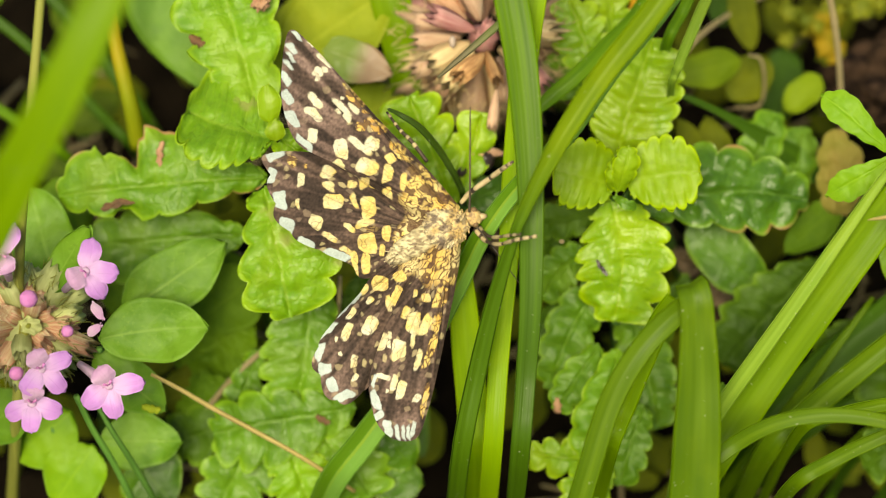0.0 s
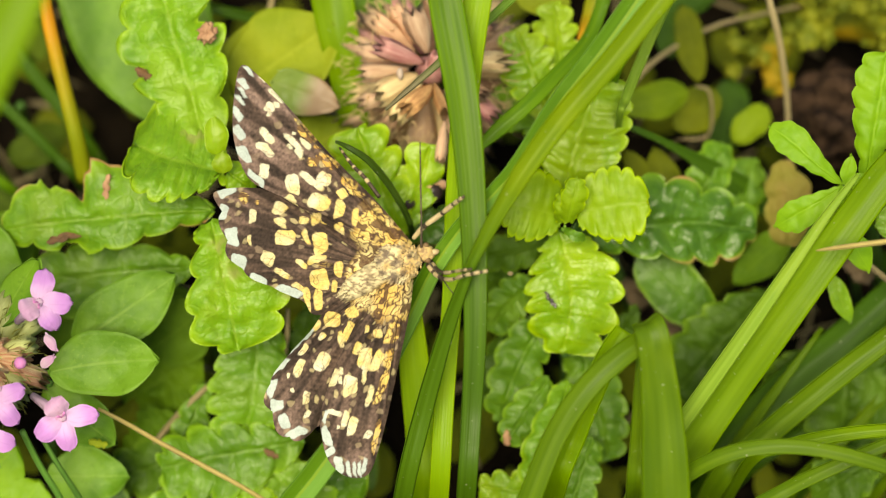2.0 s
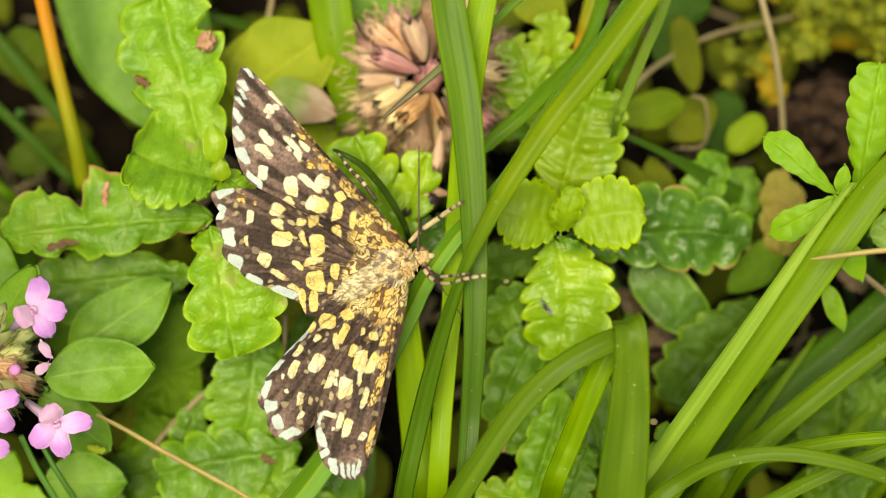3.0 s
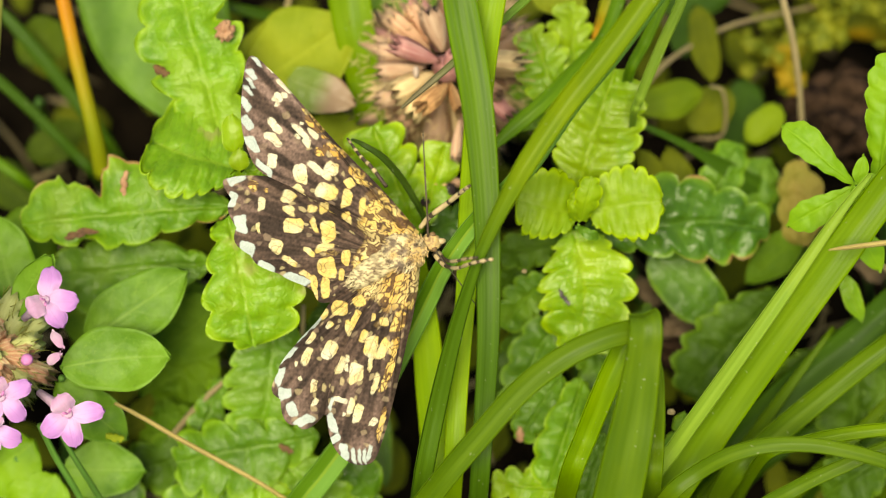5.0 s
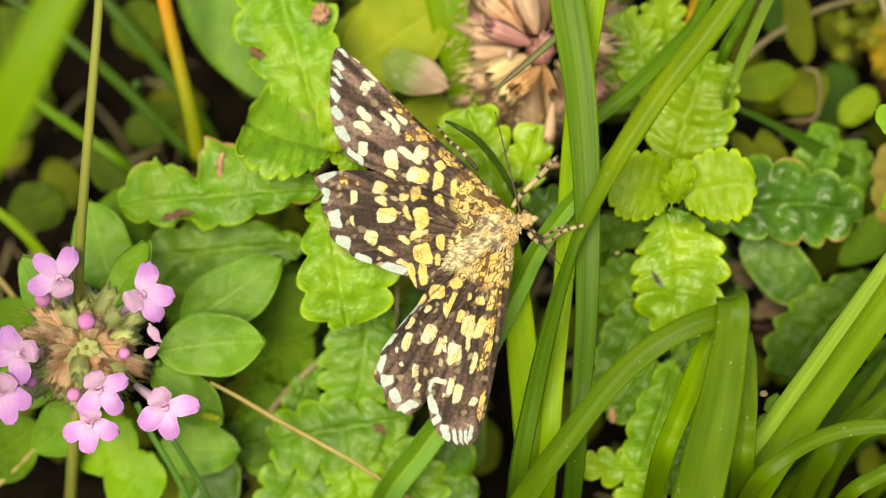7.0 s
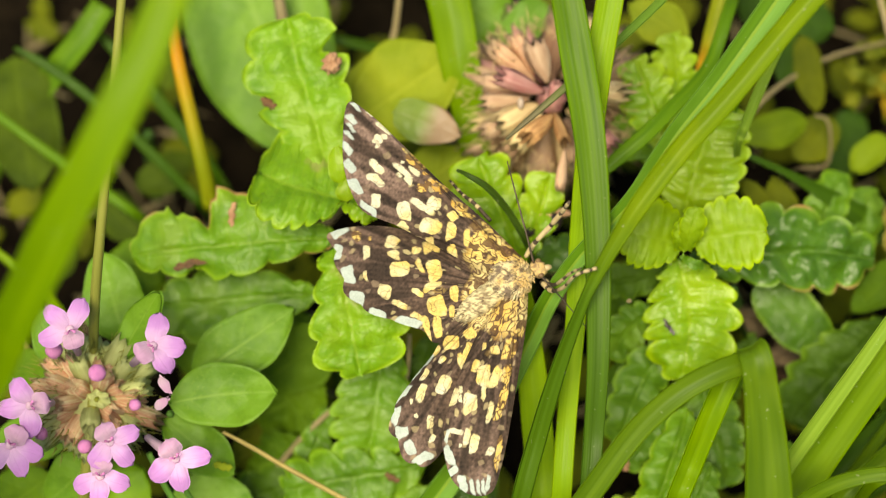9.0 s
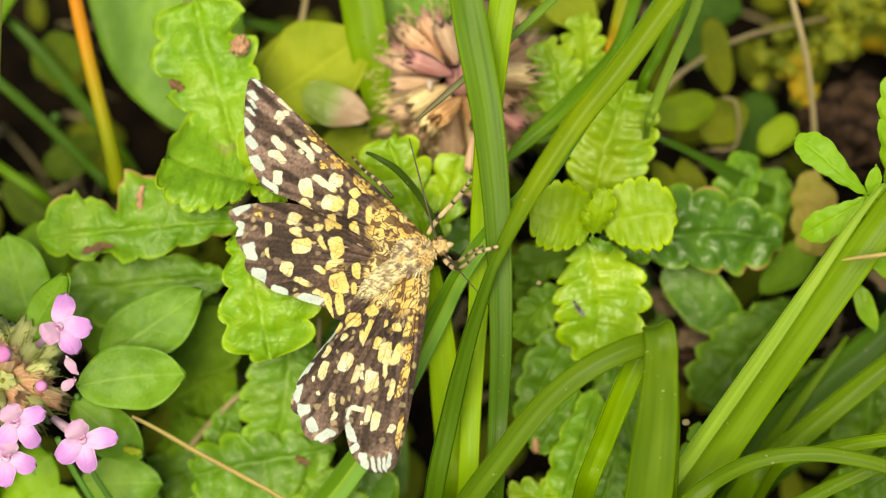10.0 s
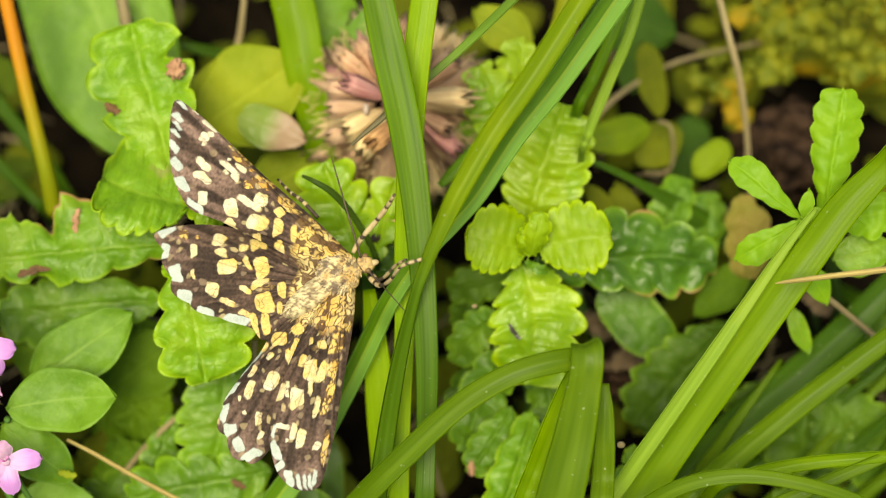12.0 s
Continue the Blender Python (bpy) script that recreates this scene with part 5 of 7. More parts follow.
shoot("small_leaf_plant", 710, 860, -12, "small dark green leaves below the moth", [
    (LEAF_DARK, dict(base=(740, 900), tip=(680, 815), hw=40, hs=(-11, -10), round_off=0.55)),
    (LEAF_DARK, dict(base=(760, 930), tip=(640, 900), hw=44, hs=(-12, -12), round_off=0.55)),
    (LEAF_DARK, dict(base=(740, 720), tip=(760, 880), hw=22, hs=(-18, -18), round_off=0.55)),
], root=(720, 980))

# galls and withered spots on the leaves
own("leaf_gall", blob(S(478, 76, -6.2), 15 * unit(-5), 18 * unit(-5), 9 * unit(-5), 478, 0.9, 18, 26), GALL_TAN, "pinkish tan gall on the edge of a leaf", "leaf gall", origin=(478, 76, -6.2))
for x, y, h, dx, dy, w, material, label in ((352, 136, -6.9, 26, 18, 9, BITE, "brown eaten spot at a leaf's edge"), (572, 806, -9.3, 24, 14, 8, BITE, "small brown eaten spot on a leaf"), (1068, 532, -6.4, 18, 28, 5, GAP_SPECK_DARK, "dark speck on a leaf"),
                                            (304, 322, -6.9, -6, 44, 8, GALL_TAN, "dry tan patch on an eaten leaf"), (256, 428, -7.2, -62, 12, 9, BITE, "brown withered patch on an eaten leaf"), (266, 788, -4.6, 32, 8, 8, LEAF_PALE, "yellowed spot at a leaf's tip"),
                                            (998, 776, -9.1, 2, 26, 9, GALL_TAN, "withered pinkish tip of a leaf")):
    own("leaf_spot", scalloped([(x, y), (x + dx * 0.35 - dy * 0.08, y + dy * 0.35 + dx * 0.08), (x + dx * 0.7, y + dy * 0.7), (x + dx, y + dy)], [(w * 0.6, w * 0.4), (w, w * 0.7), (w * 0.6, w), (w * 0.5, w * 0.3)], (h, h, h, h), 3, w * 0.35, 0.1, 0.1, seed=x, thick=0.00006), material, label, "leaf spot", origin=(x, y, h))
for x, y, h, r in ((1266, 749, -1.0, 7), (1006, 500, -2.0, 5)):
    own("seed", blob(S(x, y, h), r * unit(h), r * 0.8 * unit(h), r * 0.7 * unit(h), x, 0.35, 14, 20), TWIG, "tiny pale seed caught between the blades", "seed", origin=(x, y, h))

# ---- moss, clod ----
def build_moss():
    rng = random.Random(5)
    geos = []
    for _ in range(700):
        x, y = rng.uniform(1395, 1840), rng.uniform(-150, 215)
        dens = noise.noise(Vector((x / 75, y / 75, 1.7)))
        if y > 95 + 90 * noise.noise(Vector((x / 90, 3.0, 0))) + (80 if x < 1500 else 0) or dens < -0.22 or (x < 1470 and not 50 < y < 150):
            continue
        r = rng.choice((rng.uniform(6, 11), rng.uniform(12, 22)))
        h = -24 + 5 * dens + rng.uniform(-1.2, 1.2)
        a = rng.uniform(0, 6.28)
        for k in range(5):
            g = a + k * 1.257 + rng.uniform(-0.3, 0.3)
            geos.append(leaf((x, y), (x + r * math.cos(g), y + r * math.sin(g)), r * 0.42, (h + 0.25, h), round_off=0.5, bulge=0.5, thick=0.0001, seed=k))
    # low cushion under the leaflets
    for x, y, rx, ry in ((1680, 10, 170, 90), (1440, 110, 34, 30), (1730, 80, 90, 50)):
        geos.append(blob(S(x, y, -31), rx * unit(-29), ry * unit(-29), 0.003, x, 0.25, 14, 24))
    own("moss", joined(geos), MOSS, "yellow-green moss cushion with an orange tinge", "moss", kind="stuff", origin=(1600, 60, -30))


build_moss()
def build_clod(x, y, h, rx, ry, rz, seed, crumbs, label):
    ob = thing("soil_clod", x, y, h, label, "clod")
    part("lump", blob(S(x, y, h), rx * unit(h), ry * unit(h), rz, seed, 0.45, 28, 44), CLOD, ob)
    rng = random.Random(seed)
    for i in range(crumbs):
        a, r = rng.uniform(0, 6.28), rng.uniform(0.15, 0.95)
        w = rng.uniform(7, 22)
        k = h + (1 - r * r) * rz * 1000 * 0.8
        part("crumb", blob(S(x + rx * r * math.cos(a), y + ry * r * math.sin(a), k), w * unit(k), w * 0.8 * unit(k), w * 0.7 * unit(k), i, 0.5, 8, 12), CLOD, ob)


build_clod(1575, 232, -24, 100, 84, 0.005, 4, 34, "crumbly dark brown clod of soil")
build_clod(1300, 620, -24, 90, 60, 0.004, 9, 18, "small dark brown clod of soil")



# ---- the dry flower head ----
def calyx(a, b, r, flare=0.25, teeth=0.3, k=10, seed=0):
    """A ribbed bell from a to b (places), narrow at its base, with pointed teeth at its mouth."""
    rng = random.Random(seed)
    a, b = Vector(a), Vector(b)
    t = (b - a).normalized()
    s = t.cross(Vector((0.3, 0.9, 0.2))).normalized()
    q = t.cross(s)
    ln = (b - a).length
    verts, faces, uvs = [], [], []
    rings = ((0.0, 0.22), (0.14, 0.42), (0.36, 0.72), (0.62, 0.94), (0.84, 1.0), (1.0, 1.0 + flare))
    jit = [rng.uniform(0.6, 1.3) for _ in range(k)]
    sag = rng.uniform(-0.12, 0.12)
    for i, (f, w) in enumerate(rings):
        for j in range(k):
            g = 2 * math.pi * j / k
            rib = 1.14 if j % 2 == 0 else 0.82
            out = f * ln + (teeth * ln * jit[j] if i == 5 and j % 2 == 0 else 0)
            ww = w * rib * r * (0.75 if i == 5 and j % 2 == 0 else 1)
            verts.append(np.array(a + t * out + s * (math.cos(g) * ww + sag * ln * f * f) + q * (math.sin(g) * ww * 0.8)))
            uvs.append((f, j / k))
    n = len(rings)
    for i in range(n - 1):
        for j in range(k):
            faces.append((i * k + j, i * k + (j + 1) % k, (i + 1) * k + (j + 1) % k, (i + 1) * k + j))
    c0, c1 = len(verts), len(verts) + 1
    verts += [np.array(a), np.array(a + t * ln * 0.55)]
    uvs += [(0, 0), (0.5, 0.5)]
    faces += [(c0, (j + 1) % k, j) for j in range(k)]
    faces += [(c1, (n - 1) * k + j, (n - 1) * k + (j + 1) % k) for j in range(k)]
    return verts, faces, uvs


def build_dry_head():
    rng = random.Random(11)
    cx, cy, ch = 868, 142, -13.0
    ob = thing("dry_flower_head", cx, cy, ch, "dried round flower head of tan and rose ribbed husks", "flower")
    part("stalk", tube([(cx, cy, ch - 1, 20), (cx + 10, cy + 40, ch - 8, 20), foot(cx + 30, cy + 160, 20)], 12), STALK_TAN, ob)
    o = S(cx, cy, ch)
    part("receptacle", blob(o, 0.0009, 0.0009, 0.0009, 3, 0.3), HUSK_ROSE, ob)
    # two whorls of husks behind the crown lie almost flat, their mouths outward
    for count, rise, near, far in ((9, 0.05, 0.0012, 0.0048), (17, -0.3, 0.0018, 0.0060), (21, -0.65, 0.0022, 0.0064)):
        for i in range(count):
            g = (i + rng.uniform(-0.25, 0.25)) / count * 6.2832 + rise
            z = rise + rng.uniform(-0.12, 0.12)
            d = (RIGHT * math.cos(g) + UP * (math.sin(g) * 0.94) + TOW * z).normalized()
            ang = math.degrees(math.atan2(math.sin(g), math.cos(g)))
            if 70 < ang < 175:
                skin = rng.choice((HUSK_ROSE, HUSK, HUSK_ROSE, HUSK_BROWN))
            elif -60 < ang < 60:
                skin = rng.choice((HUSK, HUSK_YELLOW, HUSK_BROWN))
            else:
                skin = rng.choice((HUSK_YELLOW, HUSK, HUSK_ORANGE, HUSK_BROWN))
            start = o + TOW * (-0.0006 + rise * 0.0008)
            part("husk", calyx(start + d * near, start + d * far * rng.uniform(0.9, 1.02), rng.uniform(0.00072, 0.00098), rng.uniform(0.0, 0.35), rng.uniform(0.22, 0.42), k=10, seed=i + int(count * 31)), skin, ob)
    # the larger husks of the crown
    for i, (x0, y0, h0, x1, y1, h1, w, skin) in enumerate((
            (856, 130, -8.3, 768, 96, -7.6, 20, HUSK_ROSE), (866, 148, -8.2, 880, 110, -7.6, 9, HUSK_ROSE), (862, 112, -8.5, 836, 34, -8.5, 22, HUSK), (845, 150, -8.5, 772, 190, -8.4, 25, HUSK_YELLOW), (850, 165, -9, 800, 228, -9, 25, HUSK_YELLOW),
            (870, 168, -8, 828, 214, -7, 18, HUSK_ORANGE), (874, 165, -8.2, 896, 222, -7.8, 14, HUSK_ORANGE), (830, 140, -9.4, 740, 150, -9.5, 19, HUSK), (830, 120, -9.5, 742, 112, -10.3, 19, HUSK),
            (840, 110, -10, 765, 52, -10.5, 21, HUSK_BROWN), (840, 95, -10, 800, 28, -11, 20, HUSK_BROWN), (835, 165, -10, 742, 200, -10.5, 19, HUSK), (900, 130, -9, 1000, 124, -7.5, 20, HUSK_YELLOW),
            (905, 150, -9, 968, 192, -8.5, 16, HUSK_BROWN), (905, 160, -10, 985, 232, -10, 18, HUSK_ROSE), (910, 110, -10, 985, 62, -10, 18, HUSK_BROWN), (895, 175, -10.5, 912, 262, -10.5, 18, HUSK), (900, 100, -10, 915, 35, -10.5, 20, HUSK))):
        part("husk", calyx(S(x0, y0, h0 - 0.6), S(x0 + (x1 - x0) * 0.86, y0 + (y1 - y0) * 0.86, h1), w * 1.08 * unit(h0), 0.12, 0.2, k=14, seed=200 + i), skin, ob)
    fuzz = []
    for _ in range(420):
        g, z = rng.uniform(0, 6.28), rng.uniform(-0.35, 0.75)
        s = math.sqrt(1 - z * z)
        d = RIGHT * (s * math.cos(g)) + UP * (s * math.sin(g) * 0.92) + TOW * z
        p = o + d * rng.uniform(0.0044, 0.0060)
        way = (d + Vector((rng.uniform(-0.8, 0.8), rng.uniform(-0.8, 0.8), rng.uniform(-0.8, 0.8)))).normalized()
        fuzz.append(pipe([p, p + way * 0.0004, p + way * rng.uniform(0.0006, 0.0010)], [0.00004, 0.000035, 0.00001], 4))
    part("hairs", joined(fuzz), HUSK_YELLOW, ob, "fine pale hairs")
    part("seed", blob(S(814, 148, -7.6), 6 * unit(-8), 11 * unit(-8), 7 * unit(-8), 2, 0.1), SEED, ob, "pale shiny seed")
    # two dark bodies added where there is only a black gap between leaves
    for x, y, r in ((826, 372, 15), (872, 358, 15)):
        own("seed_husk", blob(S(x, y, -9), r * unit(-9), r * 1.15 * unit(-9), r * unit(-9), x, 0.2), GAP_SPECK_DARK, "dark shiny round blob in place of a black gap", "seed", origin=(x, y, -9))
    own("fallen_husk", calyx(S(892, 232, -7.5), S(884, 296, -7), 12 * unit(-7), 0.1, 0.2, seed=77), HUSK, "fallen tan ribbed husk", "husk", origin=(905, 330, -9))
    own("fallen_husk", calyx(S(905, 345, -10), S(850, 340, -9), 0.0006, 0.2, 0.25, seed=78), HUSK_BROWN, "fallen brown husk beside the dark blobs", "husk", origin=(905, 345, -10))


build_dry_head()


# ---- the pink flower ----
def build_pink_flower():
    rng = random.Random(21)
    cx, cy, ch = 58, 648, -2.5
    ob = thing("pink_flower", cx, cy, ch, "pink thyme-like flower head with lipped florets and buds", "flower")
    part("stalk", tube([(cx, cy, ch, 20), (cx - 8, cy + 70, ch - 2, 22), (cx - 18, cy + 200, ch - 5, 22), foot(cx - 30, cy + 420, 22)], 16), STALK_TAN, ob)
    o = S(cx, cy, ch - 1.5)
    part("receptacle", blob(o, 0.0022, 0.0022, 0.0013, 6, 0.2), CALYX_GREEN, ob)
    n = 26
    for i in range(n):
        z = 1 - (i + 0.5) / n * 0.95
        g = i * 2.39996
        s = math.sqrt(max(0.0, 1 - z * z))
        d = (RIGHT * (s * math.cos(g)) + UP * (s * math.sin(g)) + TOW * (z * 0.6)).normalized()
        reach = rng.uniform(0.0024, 0.0036) * (0.7 + 0.35 * s)
        part("calyx", calyx(o + d * 0.0003, o + d * reach, rng.uniform(0.00058, 0.00075), 0.05, 0.14, 12, i), rng.choice((CALYX_RED, CALYX_RED, CALYX_GREEN)), ob)
    for i in range(24):
        g = i * 0.2618 + rng.uniform(-0.1, 0.1)
        d = (RIGHT * math.cos(g) + UP * math.sin(g) + TOW * rng.uniform(-0.05, 0.3)).normalized()
        part("calyx", calyx(o + d * 0.001, o + d * rng.uniform(0.0030, 0.0042), rng.uniform(0.0006, 0.0008), 0.05, 0.14, 12, 100 + i), rng.choice((CALYX_GREEN, CALYX_GREEN, CALYX_RED)), ob)
    # fine pale hairs of the calyx teeth
    hairs = []
    for _ in range(280):
        g = rng.uniform(0, 6.28)
        d = (RIGHT * math.cos(g) + UP * math.sin(g) + TOW * rng.uniform(-0.1, 0.9)).normalized()
        p = o + d * rng.uniform(0.0024, 0.0040)
        way = (d + Vector((rng.uniform(-0.7, 0.7), rng.uniform(-0.7, 0.7), rng.uniform(-0.7, 0.7)))).normalized()
        hairs.append(pipe([p, p + way * 0.0004, p + way * rng.uniform(0.0006, 0.0010) + TOW * 0.0001], [0.000035, 0.00003, 0.00001], 4))
    part("hairs", joined(hairs), STALK_TAN, ob, "fine pale hairs")
    for x0, y0, x1, y1 in ((176, 612, 194, 640), (168, 668, 190, 650)):
        part("withered_petal", leaf((x0, y0), (x1, y1), 9, (-1, -0.5), round_off=0.5, bulge=0.5, seed=x0), PETAL_PALE, ob)
    for x, y, r, h in ((64, 604, 16, 1.2), (-13, 563, 16, -0.5), (132, 661, 11, 0), (42, 735, 13, 0), (-36, 712, 12, -1)):
        part("bud", blob(S(x, y, h), r * unit(h), r * unit(h), r * 1.1 * unit(h), x, 0.1), BUD, ob, "round closed pink bud")
    # florets: throat, height, ways of the three lobes of the lower lip and of the hood in degrees (clockwise from the right), size
    for x, y, h, ways, hood, size in ((16, 526, 1.5, (-137, -62, 158), 76, 60), (165, 556, 1.5, (-80, 5, 57), 143, 62), (-56, 662, 1.5, (-120, 172, 90), -13, 60), (87, 727, 2.0, (-21, 47, 128), -117, 60),
                                      (205, 757, 1.0, (-7, 77, 140), -121, 63), (-92, 732, 1.2, (70, 142, 20), -60, 64), (69, 788, 1.6, (150, 92, 20), -88, 58)):
        fl = part("floret", pipe([S(x + (cx - x) * 0.35, y + (cy - y) * 0.35, h - 2.0), S(x + (cx - x) * 0.1, y + (cy - y) * 0.1, h - 0.5), S(x, y, h)], [0.00022, 0.00036, 0.00046], 10), PETAL_PALE, ob, "pale pink floret tube")
        for way, ln, wide, lift in [(w, rng.uniform(0.92, 1.04), rng.uniform(0.29, 0.34), rng.uniform(0.1, 0.7)) for w in ways] + [(hood, 0.62, 0.36, 1.1)]:
            g = radians(way + rng.uniform(-4, 4))
            part("petal", leaf((x + 2 * math.cos(g), y + 2 * math.sin(g)), (x + size * 0.97 * ln * math.cos(g), y + size * 0.97 * ln * math.sin(g)), size * 0.97 * wide, (h, h + lift), round_off=0.34, widest=1.08, bulge=rng.uniform(0.2, 0.5), curl=0.3, pucker=0.02, thick=0.0001, seed=int(x + way)),
                 PETAL if way != hood else PETAL_PALE, fl)
        part("throat", blob(S(x, y, h + 0.15), 8 * unit(h), 8 * unit(h), 5 * unit(h), x, 0.3), PETAL_PALE, fl)
        for k in (-1, 1):
            part("stamen", pipe([S(x, y, h), S(x + 9 * math.cos(radians(hood + 50 * k)), y + 9 * math.sin(radians(hood + 50 * k)), h + 1.2)], [0.00005, 0.00008], 6), BUD, fl)
    return ob


pink_flower = build_pink_flower()


# ---- the moth ----
SPECK = np.random.RandomState(4).uniform(-1, 1, (24, 4))


def speck(x, y, scale):
    """Smooth random values on the sheet."""
    out = np.zeros_like(x)
    for i, (a, b, c, d) in enumerate(SPECK):
        f = (0.6 + 0.8 * abs(d)) / scale
        out += np.sin((x * a + y * b) * f * 3.0 + c * 9)
    return out / 3.4


def mask(x, y, spots, soft=0.22, power=3.6):
    """Where the pale cells of a wing lie: rows of centre, half-sizes and lean in degrees; each is a rough wedge."""
    wx, wy = x + 0.6 * speck(x, y, 9.0) + 0.3 * speck(x, y, 4.0), y + 0.6 * speck(y + 50, x, 9.0) + 0.3 * speck(y, x + 70, 4.0)
    out = np.zeros_like(x)
    for cx, cy, rx, ry, a in spots:
        rx, ry = rx * 0.94, ry * 0.94
        c, s = math.cos(radians(a)), math.sin(radians(a))
        dx, dy = wx - cx, wy - cy
        u, v = (dx * c + dy * s) / rx, (-dx * s + dy * c) / ry
        k = math.sin(cx * 1.7 + cy * 2.3)
        q = np.abs(u + 0.22 * k * v) ** power + np.abs(v * (1 + 0.25 * k * np.clip(u, -1, 1))) ** power
        edge = soft * 9.0 / min(rx, ry)
        out = np.maximum(out, np.clip((1 + edge - q) / (2 * edge), 0, 1))
    return out


def shingle(x, y, size, seed):
    """Jittered cells of that size: how near a point is to the line between two cells (0 on the line), and a random value for its cell."""
    gx, gy = np.floor(x / size), np.floor(y / size)
    best, second, tag = np.full(x.shape, 9.0), np.full(x.shape, 9.0), np.zeros(x.shape)
    for i in (-1, 0, 1):
        for j in (-1, 0, 1):
            cx, cy = gx + i, gy + j
            r1 = np.abs(np.sin(cx * 127.1 + cy * 311.7 + seed) * 43758.5453) % 1.0
            r2 = np.abs(np.sin(cx * 269.5 + cy * 183.3 + seed) * 43758.5453) % 1.0
            d = np.hypot(x / size - cx - 0.1 - 0.8 * r1, y / size - cy - 0.1 - 0.8 * r2)
            second = np.minimum(second, np.maximum(best, d))
            tag = np.where(d < best, (r1 * 7.31 + r2 * 3.17) % 1.0, tag)
            best = np.minimum(best, d)
    return second - best, tag


DARK, BROWN, MAUVE = np.array((0.034, 0.022, 0.016)), np.array((0.095, 0.060, 0.044)), np.array((0.200, 0.132, 0.105))
CREAM, YELLOW, ORANGE, WHITE = np.array((0.60, 0.50, 0.25)), np.array((0.62, 0.45, 0.14)), np.array((0.56, 0.33, 0.075)), np.array((0.40, 0.46, 0.42))
PALE, RUST = np.array((0.60, 0.57, 0.42)), np.array((0.100, 0.052, 0.027))


def mixed(a, b, f):
    return a + (b - a) * np.asarray(f)[..., None]


def wing_pigment(x, y, base, spots, fringe, flecks, costa, span, run):
    """run: the way in which the small pale scales of the root lie, in degrees."""
    d = np.hypot(x - base[0], y - base[1])
    ang = np.arctan2(y - base[1], x - base[0])
    vein = np.abs(np.sin(ang * 19 + 0.4 * speck(x, y, 60.0)))
    streak = speck(ang * 240, d * 0.10, 6.0)
    col = mixed(DARK, BROWN, np.clip(0.55 + 0.20 * speck(x, y, 40.0) + 0.30 * streak + 0.5 * (0.6 - vein), 0, 1))
    far = np.clip((d / span - 0.58) * 4, 0, 1)
    col = mixed(col, MAUVE, far * np.clip(0.42 + 0.30 * speck(x + 40, y, 34.0) + 0.40 * streak + 0.3 * (0.5 - vein), 0, 1))
    col *= (1 + 0.16 * speck(x, y + 30, 4.0) + 0.10 * speck(y, x, 2.6))[..., None]
    # small pale scales crowd at the root and along the front edge, parted by brown lines
    near = np.clip((costa - d + 20 * speck(x, y, 30.0)) / 30, 0, 1)
    rim = mask(x, y, flecks)
    c, s = math.cos(radians(run)), math.sin(radians(run))
    wx, wy = x + 3.4 * speck(x, y, 8.0), y + 3.4 * speck(y + 20, x, 8.0)
    gap, tag = shingle((wx * c + wy * s) * 0.46, -wx * s + wy * c, 8.4, 3.0)
    scale = np.clip((gap - 0.09) * 6, 0, 1) * np.where(tag > 0.20, 1.0, 0.12)
    warm = mixed(ORANGE, YELLOW, np.clip(0.55 + 0.8 * (tag - 0.5) + 0.3 * speck(x, y + 90, 26.0), 0, 1))
    warm = mixed(warm, CREAM, near * np.clip(0.45 + 0.5 * speck(x + 60, y, 40.0), 0, 0.85))
    some = np.maximum(near, rim)
    col = mixed(col, RUST, some * 0.85)
    col = mixed(col, warm, some * scale)
    gap2, tag2 = shingle(ang * 62, d * 0.24, 3.4, 8.0)
    bits = np.clip((gap2 - 0.22) * 5, 0, 1) * (tag2 > 0.80) * np.clip((d - costa * 0.7) / 30, 0, 1) * np.clip((0.93 - d / span) * 8, 0, 1)
    col = mixed(col, mixed(MAUVE, CREAM, np.clip((tag2 - 0.78) * 5, 0, 1)), bits * 0.5)
    # the lattice of large cells, whiter towards the rim
    hue = mixed(YELLOW, CREAM, np.clip((d - 120) / 90 + 0.35 * speck(x, y, 14.0), 0, 1))
    hue = mixed(hue, PALE, np.clip((d / span - 0.46) * 4 + 0.5 * speck(x, y, 18.0), 0, 1) * 0.85)
    crack = np.clip((np.abs(speck(y, x, 11.0)) - 0.03) * 12, 0.45, 1) * np.clip((vein - 0.04) * 14, 0.7, 1)
    col = mixed(col, hue * (1 + 0.06 * speck(x, y, 3.0))[..., None], mask(x, y, spots) * crack)
    col = mixed(col, WHITE, mask(x, y, fringe, 0.25, 4.5))
    return col


